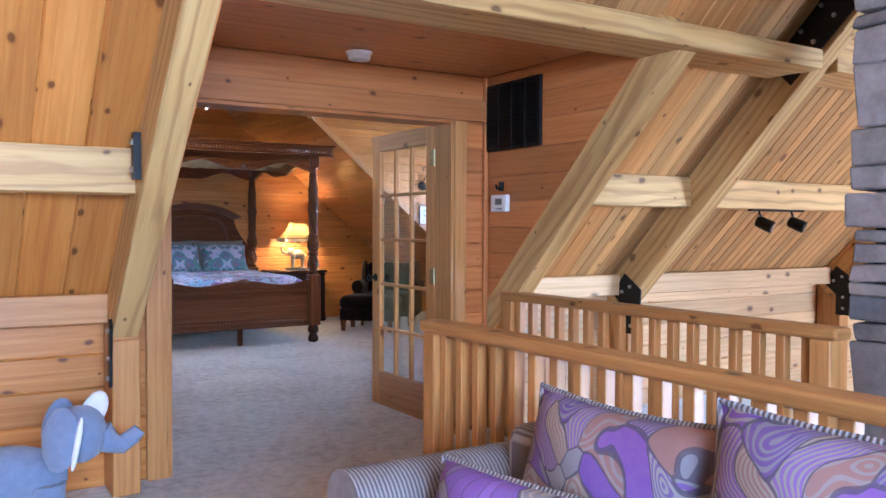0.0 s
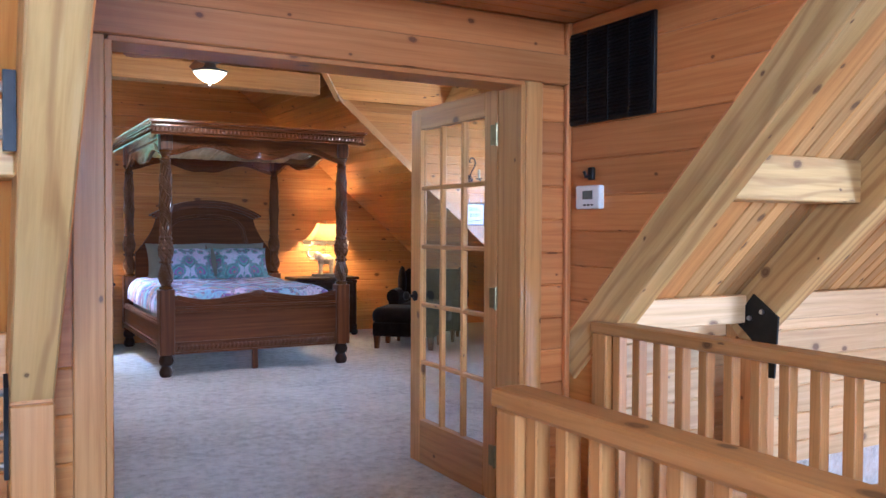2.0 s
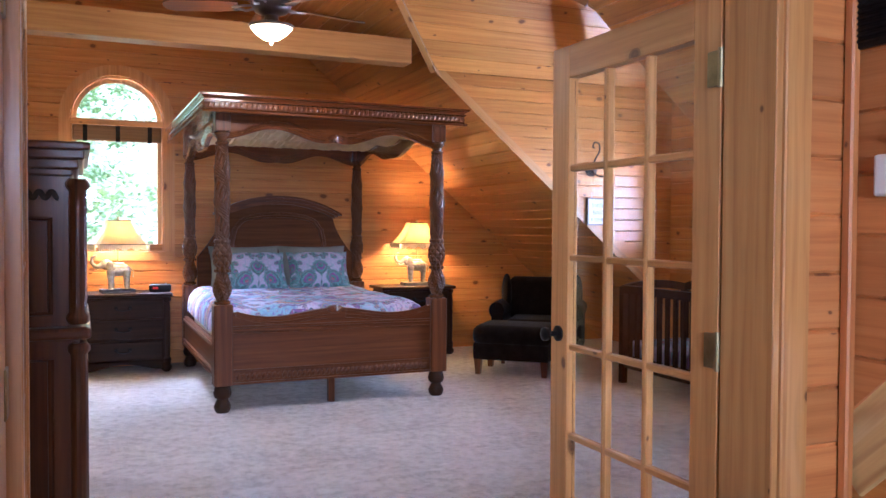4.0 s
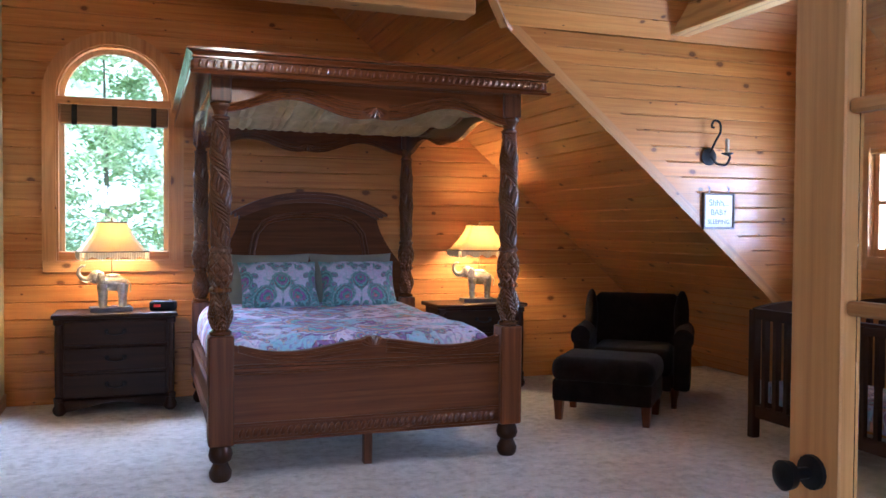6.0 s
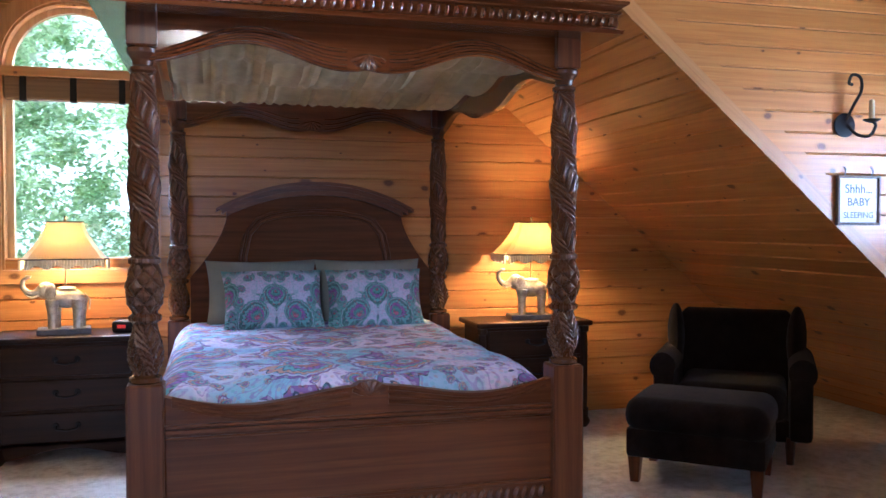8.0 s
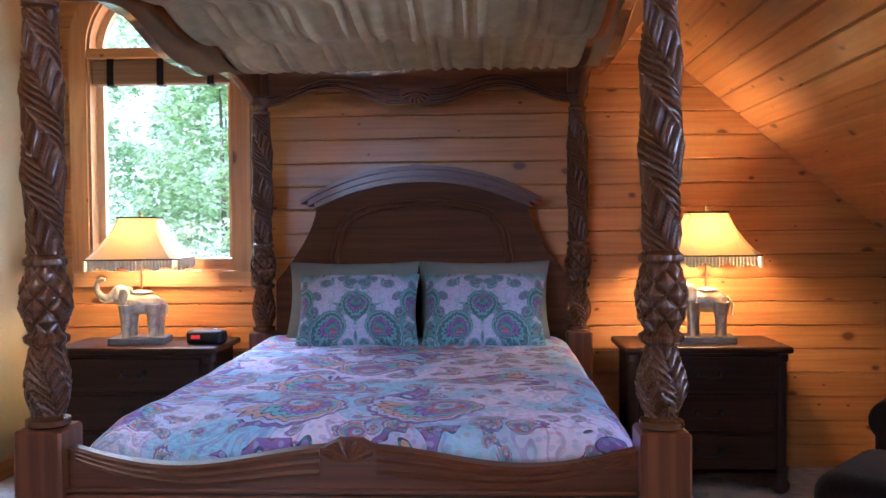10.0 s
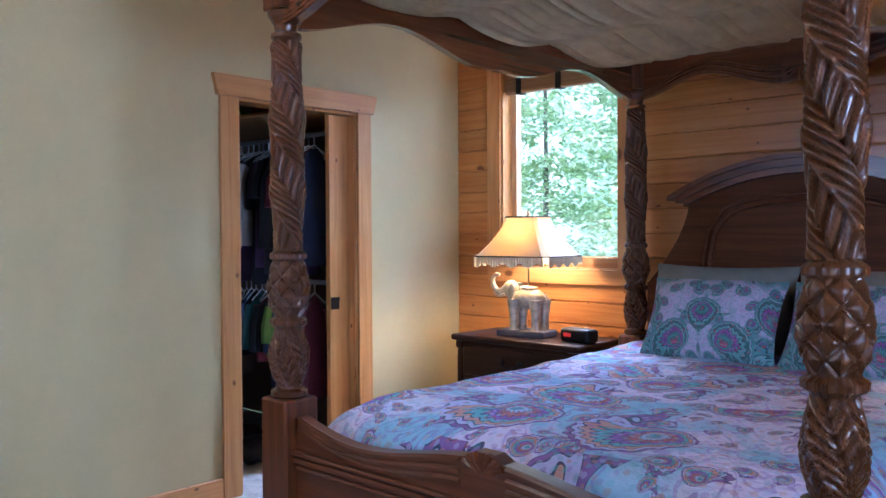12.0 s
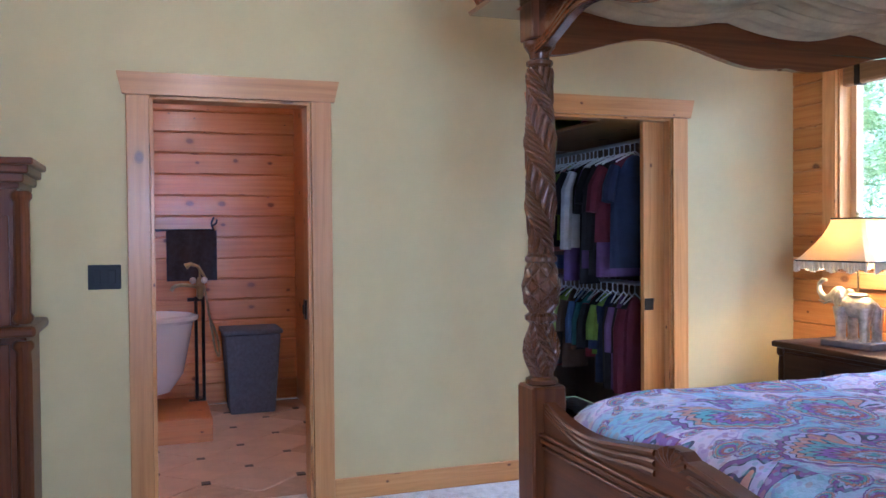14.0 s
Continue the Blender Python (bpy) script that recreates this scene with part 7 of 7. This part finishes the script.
part("panel", boxed(-0.66, 0.05, BATH_Y1 - 0.078, BATH_Y1 - 0.063, 0.01, 2.05, 0.002), PINE_RED, door_2, grain=(0, 0, 1))
for _z in (0.30, 1.72):
    part("hinge", boxed(-0.70, -0.64, BATH_Y1 - 0.094, BATH_Y1 - 0.086, _z - 0.05, _z + 0.05, 0.002), STEEL, door_2, "bright steel hinge")
tub = thing("clawfoot_tub", "white clawfoot bathtub on a wooden step", "bathtub", (-0.45, 8.02, 0.16))
_prof = [(0.0, 0.12), (0.62, 0.13), (0.72, 0.25), (0.78, 0.50), (0.80, 0.60), (0.845, 0.625), (0.845, 0.65), (0.80, 0.66), (0.74, 0.60), (0.68, 0.25), (0.55, 0.18), (0.0, 0.17)]
_bm = bmesh.new()
lathe(_bm, [(max(r, 0.001), z) for r, z in _prof], 36)
for _v in _bm.verts:
    _v.co.x *= 0.48
    _v.co.y *= 0.85
part("basin", _bm, plain("white_enamel", (0.80, 0.79, 0.78), 0.15, 0, 0.02, 6, coat=0.5), tub, smooth=True)
for _x, _y2 in ((-0.22, -0.4), (0.22, -0.4), (-0.22, 0.4), (0.22, 0.4)):
    part("claw_foot", tube(bmesh.new(), [(_x * 1.2, _y2, 0), (_x * 1.25, _y2, 0.06), (_x, _y2, 0.18)], [0.035, 0.02, 0.03], 8), BLACK_METAL, tub, smooth=True)
fau = thing("tub_faucet", "bronze telephone-style tub faucet on risers", "faucet")
TX, TY = -0.68, 8.76
for _y2 in (TY - 0.03, TY + 0.02):
    part("riser", tube(bmesh.new(), [(TX, _y2, 0.0), (TX, _y2, 0.92)], 0.012, 8), BLACK_METAL, fau)
for _z in (0.16, 0.90):
    part("riser_clamp", tube(bmesh.new(), [(TX, TY - 0.09, _z), (TX, TY + 0.03, _z)], 0.014, 8), BLACK_METAL, fau)
part("mixer_body", lathe(bmesh.new(), [(0.014, 0.90), (0.026, 0.92), (0.026, 0.99), (0.034, 1.0), (0.03, 1.03), (0.014, 1.06)], 14, (TX, TY, 0)), BRASS, fau, smooth=True)
part("spout", tube(bmesh.new(), rounded([(TX, TY, 0.985), (TX, TY - 0.09, 1.005), (TX, TY - 0.17, 1.0), (TX, TY - 0.20, 0.965)]), 0.013, 8), BRASS, fau, smooth=True)
for _y2 in (TY - 0.05, TY + 0.03):
    part("cross_handle", blob(bmesh.new(), (TX + 0.04, _y2, 1.04), (0.018, 0.024, 0.024)), STEEL, fau, smooth=True)
part("cradle", tube(bmesh.new(), [(TX, TY, 1.05), (TX, TY, 1.13), (TX, TY - 0.05, 1.15)], 0.008, 8), BRASS, fau, smooth=True)
part("hand_shower", tube(bmesh.new(), [(TX + 0.02, TY + 0.04, 1.05), (TX + 0.02, TY - 0.01, 1.14), (TX + 0.02, TY - 0.06, 1.16), (TX + 0.02, TY - 0.10, 1.14)], [0.010, 0.011, 0.014, 0.026], 10), BRASS, fau, smooth=True)
part("hose", tube(bmesh.new(), rounded([(TX, TY + 0.03, 1.0), (TX, TY + 0.06, 0.8), (TX, TY + 0.10, 0.55), (TX, TY + 0.13, 0.48), (TX, TY + 0.12, 0.62), (TX, TY + 0.07, 0.75)]), 0.008, 8), BRASS, fau, smooth=True)
upright_box("tub_step", -0.85, -0.05, 7.7, 8.80, 0.0, 0.16, PINE_RED, (0, 1, 0), "reddish wooden step under the bathtub", "step", kind="")
hamper = thing("hamper", "tall grey-blue woven hamper with a lid", "hamper")
_bm = boxed(-1.19, -0.81, 8.94, 9.36, 0.0, 0.61, 0.01)
for _v in _bm.verts:
    k = 0.80 + 0.20 * _v.co.z / 0.61
    _v.co.x, _v.co.y = -1.0 + (_v.co.x + 1.0) * k, 9.145 + (_v.co.y - 9.145) * k
part("body", _bm, plain("grey_blue_weave", (0.10, 0.12, 0.17), 0.8, 0, 0.25, 40, bump=0.8), hamper)
part("lid", boxed(-1.205, -0.795, 8.925, 9.375, 0.61, 0.645, 0.01, 2), plain("grey_blue_lid", (0.12, 0.14, 0.19), 0.8, 0, 0.2, 40, bump=0.6), hamper)
towel = thing("towel", "dark grey towel hanging on a wall rack", "towel")
_bm = bmesh.new()
_rows = []
for _i in range(19):
    _u = _i / 18
    _rows.append([_bm.verts.new((BATH_X + 0.06 + 0.012 * math.sin(_u * 19) * (0.4 + _w), 8.54 + 0.385 * _u, 1.405 - 0.40 * _w)) for _w in (0, 0.25, 0.5, 0.75, 1.0)])
for _a, _b in zip(_rows, _rows[1:]):
    for _k in range(4):
        _bm.faces.new((_a[_k], _a[_k + 1], _b[_k + 1], _b[_k]))
_ret = bmesh.ops.extrude_face_region(_bm, geom=list(_bm.faces))
for _v in _ret["geom"]:
    if isinstance(_v, bmesh.types.BMVert):
        _v.co.x -= 0.012
bmesh.ops.recalc_face_normals(_bm, faces=_bm.faces)
part("cloth", _bm, plain("charcoal_towel", (0.035, 0.033, 0.045), 0.95, 0, 0.3, 30, bump=0.8), towel, smooth=True)
part("rack", tube(bmesh.new(), [(BATH_X, 8.45, 1.38), (BATH_X + 0.05, 8.45, 1.408), (BATH_X + 0.05, 8.91, 1.408)], 0.009, 8), BLACK_METAL, towel)
part("hook", tube(bmesh.new(), rounded([(BATH_X, 8.90, 1.38), (BATH_X + 0.05, 8.90, 1.41), (BATH_X + 0.06, 8.885, 1.46), (BATH_X + 0.05, 8.905, 1.51)]), 0.008, 6), BLACK_METAL, towel, smooth=True)
part("hook", tube(bmesh.new(), rounded([(BATH_X + 0.055, 8.89, 1.44), (BATH_X + 0.06, 8.92, 1.46), (BATH_X + 0.05, 8.93, 1.49)]), 0.007, 6), BLACK_METAL, towel, smooth=True)
bulb("bath_bulb", (0.2, 8.7, 2.45), 12, (1.0, 0.74, 0.50), 0.12)
pocket = tagged(thing("door_3", "knotty pine pocket door drawn partly out of the wall", "door"), kind="structure")
part("slab", boxed(GREEN_X - 0.082, GREEN_X - 0.046, D2[1] - 0.16, D2[1] - 0.019, 0.012, OPEN_H - 0.02, 0.003), PINE_TRIM, pocket, grain=(0, 0, 1))
part("latch_plate", boxed(GREEN_X - 0.047, GREEN_X - 0.040, D2[1] - 0.155, D2[1] - 0.095, 0.90, 0.97, 0.002), BLACK_METAL, pocket, "black latch plate")
latch = thing("door_latch", "black recessed latch on a pocket door", "latch")
part("plate", boxed(GREEN_X - 0.085, GREEN_X - 0.03, D1[1] - 0.031, D1[1] - 0.02, 0.93, 1.03, 0.003), BLACK_METAL, latch)
part("pull", boxed(GREEN_X - 0.07, GREEN_X - 0.045, D1[1] - 0.039, D1[1] - 0.03, 0.955, 1.005, 0.003), BLACK_METAL, latch)

# ---- closet with clothes ----
CLX, CLY0, CLY1 = -0.55, 9.74, 11.75
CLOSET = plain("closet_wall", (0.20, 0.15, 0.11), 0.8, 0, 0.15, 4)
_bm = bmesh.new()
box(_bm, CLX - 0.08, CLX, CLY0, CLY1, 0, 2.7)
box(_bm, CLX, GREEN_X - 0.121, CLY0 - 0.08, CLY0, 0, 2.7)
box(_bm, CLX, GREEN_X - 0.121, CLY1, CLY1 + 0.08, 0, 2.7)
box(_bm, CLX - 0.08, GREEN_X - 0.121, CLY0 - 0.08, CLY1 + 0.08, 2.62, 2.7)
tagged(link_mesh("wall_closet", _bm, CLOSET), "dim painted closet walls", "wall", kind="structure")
tagged(link_mesh("floor_closet", boxed(CLX, GREEN_X - 0.02, CLY0, CLY1, -0.06, -0.004, 0), CARPET), "beige carpet in the closet", "floor", kind="structure")
def plaid():
    m, ns, ls, b = mat("blue_plaid_cloth")
    tc = ns.new("ShaderNodeTexCoord")
    col = (0.36, 0.38, 0.46)
    for axis, tone in (("Y", (0.07, 0.09, 0.20)), ("Z", (0.10, 0.11, 0.18))):
        w = node(ns, "ShaderNodeTexWave", Scale=5.0, Distortion=0.3)
        w.bands_direction = axis
        ls.new(tc.outputs["Object"], w.inputs[0])
        col = mixc(ns, ls, col, tone, maths(ns, ls, "MULTIPLY", maths(ns, ls, "GREATER_THAN", w.outputs[1], 0.6), 0.75))
    ls.new(col, b.inputs["Base Color"])
    b.inputs["Roughness"].default_value = 0.9
    return m


HANGER = plain("white_hanger", (0.7, 0.7, 0.68), 0.4)
CLOTHES = [plain("cloth_" + n, c, 0.9, 0, 0.2, 14, bump=0.4) for n, c in (("black", (0.015, 0.015, 0.018)), ("navy", (0.02, 0.03, 0.07)), ("rose", (0.15, 0.065, 0.06)), ("grey", (0.22, 0.21, 0.22)), ("blue", (0.08, 0.14, 0.30)), ("white", (0.62, 0.60, 0.60)), ("brown", (0.12, 0.075, 0.05)), ("teal", (0.07, 0.20, 0.20)), ("red", (0.22, 0.025, 0.03)), ("lime", (0.22, 0.32, 0.05)), ("pink", (0.55, 0.30, 0.28)), ("stone", (0.42, 0.40, 0.38)), ("maroon", (0.10, 0.015, 0.03)), ("violet", (0.14, 0.08, 0.20)))] + [plaid()]


def garment(x, y, top, length, wide, c, r, sleeves):
    ob = thing("hanging_garment", "folded garment on a white hanger in the closet", "garment", (x, y, top), r.uniform(-16, 24), group="clothes in the closet")
    bm = bmesh.new()
    k, rows = 9, []
    for j in range(k + 1):
        t = j / k
        w = wide * (0.35 + 0.65 * min(1, t * 4)) * (1 + 0.1 * t)
        d = 0.014 + 0.02 * min(1, t * 3)
        z = -0.02 - length * t
        ring = []
        for i in range(16):
            a = 2 * math.pi * i / 16
            f = 1 + 0.22 * t * math.sin(5 * a + r.random() * 0.5)
            ring.append(bm.verts.new((d * f * math.cos(a), w / 2 * math.sin(a), z - 0.03 * abs(math.sin(a)) * (1 - t))))
        rows.append(ring)
    for a, b in zip(rows, rows[1:]):
        for i in range(16):
            bm.faces.new((a[i], b[i], b[(i + 1) % 16], a[(i + 1) % 16]))
    bm.faces.new(rows[-1])
    if sleeves:
        for s in (-1, 1):
            tube(bm, [(0, s * wide * 0.42, -0.10), (0.005, s * wide * 0.55, -0.22), (0.01, s * wide * 0.60, -0.22 - sleeves)], [0.035, 0.045, 0.04], 8)
    part("cloth", bm, c, ob, smooth=True)
    part("hanger", tube(bmesh.new(), [(0, -wide * 0.4, -0.07), (0, 0, 0.0), (0, wide * 0.4, -0.07), (0, 0, 0.0), (0, 0, 0.05), (0, 0.025, 0.075), (0, 0.03, 0.05)], 0.005, 5), HANGER, ob, "white hanger")
    return ob


_r = random.Random(5)
for _yr, _zr in ((11.30, 1.93), (11.30, 1.04), (10.05, 1.93)):
    rod = thing("closet_rod", "bright metal closet rod with hangers", "rod")
    part("rod", tube(bmesh.new(), [(CLX + 0.01, _yr, _zr), (GREEN_X - 0.14, _yr, _zr)], 0.014, 10), STEEL, rod)
    _x, _n = CLX + 0.12, 0
    high = (0, 14, 3, 1, 10, 11, 14, 4, 3, 0, 10, 9, 0, 13, 11, 0, 5, 0, 13, 0, 5, 0)
    low = (0, 1, 6, 12, 4, 0, 14, 7, 8, 0, 9, 6, 0, 4, 0, 7, 8, 0, 9, 0, 0, 1)
    while _x < GREEN_X - 0.30:
        _c = CLOTHES[(high if _zr > 1.5 else low)[_n % 22]]
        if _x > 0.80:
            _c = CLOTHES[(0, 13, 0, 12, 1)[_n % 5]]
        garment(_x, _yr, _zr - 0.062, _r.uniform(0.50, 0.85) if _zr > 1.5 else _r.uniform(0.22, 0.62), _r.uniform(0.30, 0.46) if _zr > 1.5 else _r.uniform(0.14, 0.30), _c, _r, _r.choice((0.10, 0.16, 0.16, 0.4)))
        _x += _r.uniform(0.05, 0.08)
        _n += 1
shelf = thing("closet_shelf", "pine closet shelf unit with cubbies", "shelf")
part("board", boxed(CLX, GREEN_X - 0.14, 11.0, 11.74, 2.03, 2.05, 0.002), PINE_TRIM, shelf, grain=(1, 0, 0))
for _z in (0.35, 0.75, 1.15, 1.55, 1.95):
    part("board", boxed(CLX + 0.002, CLX + 0.36, 10.3, 10.95, _z, _z + 0.02, 0.002), PINE_TRIM, shelf, grain=(0, 1, 0))
for _y2 in (10.29, 10.95):
    part("side", boxed(CLX + 0.002, CLX + 0.36, _y2 - 0.01, _y2 + 0.01, 0, 2.0, 0.002), PINE_TRIM, shelf, grain=(0, 0, 1))
for _k, (_x, _y2, _z, _c) in enumerate(((CLX + 0.2, 10.5, 1.17, 0), (CLX + 0.2, 10.75, 1.57, 2), (CLX + 0.2, 10.6, 0.77, 0), (CLX + 0.2, 10.5, 1.97, 8), (0.6, 11.3, 2.05, 8), (0.95, 11.3, 2.05, 6), (0.2, 11.3, 2.05, 9), (1.0, 10.9, 0.0, 0), (0.5, 11.1, 0.0, 0))):
    bm = bmesh.new()
    for _ in range(4):
        blob(bm, (_r.uniform(-0.08, 0.08), _r.uniform(-0.08, 0.08), _r.uniform(0.05, 0.10)), (_r.uniform(0.06, 0.1), _r.uniform(0.06, 0.12), 0.06), (0, 0, _r.uniform(0, 90)), 10, 7)
    q = part("folded_bundle", bm, CLOTHES[_c], smooth=True)
    q.location = (_x, _y2, _z - 0.004)
    tagged(q, "soft rolled bundle of clothing on a closet shelf", "clothing", group="bundles in the closet")
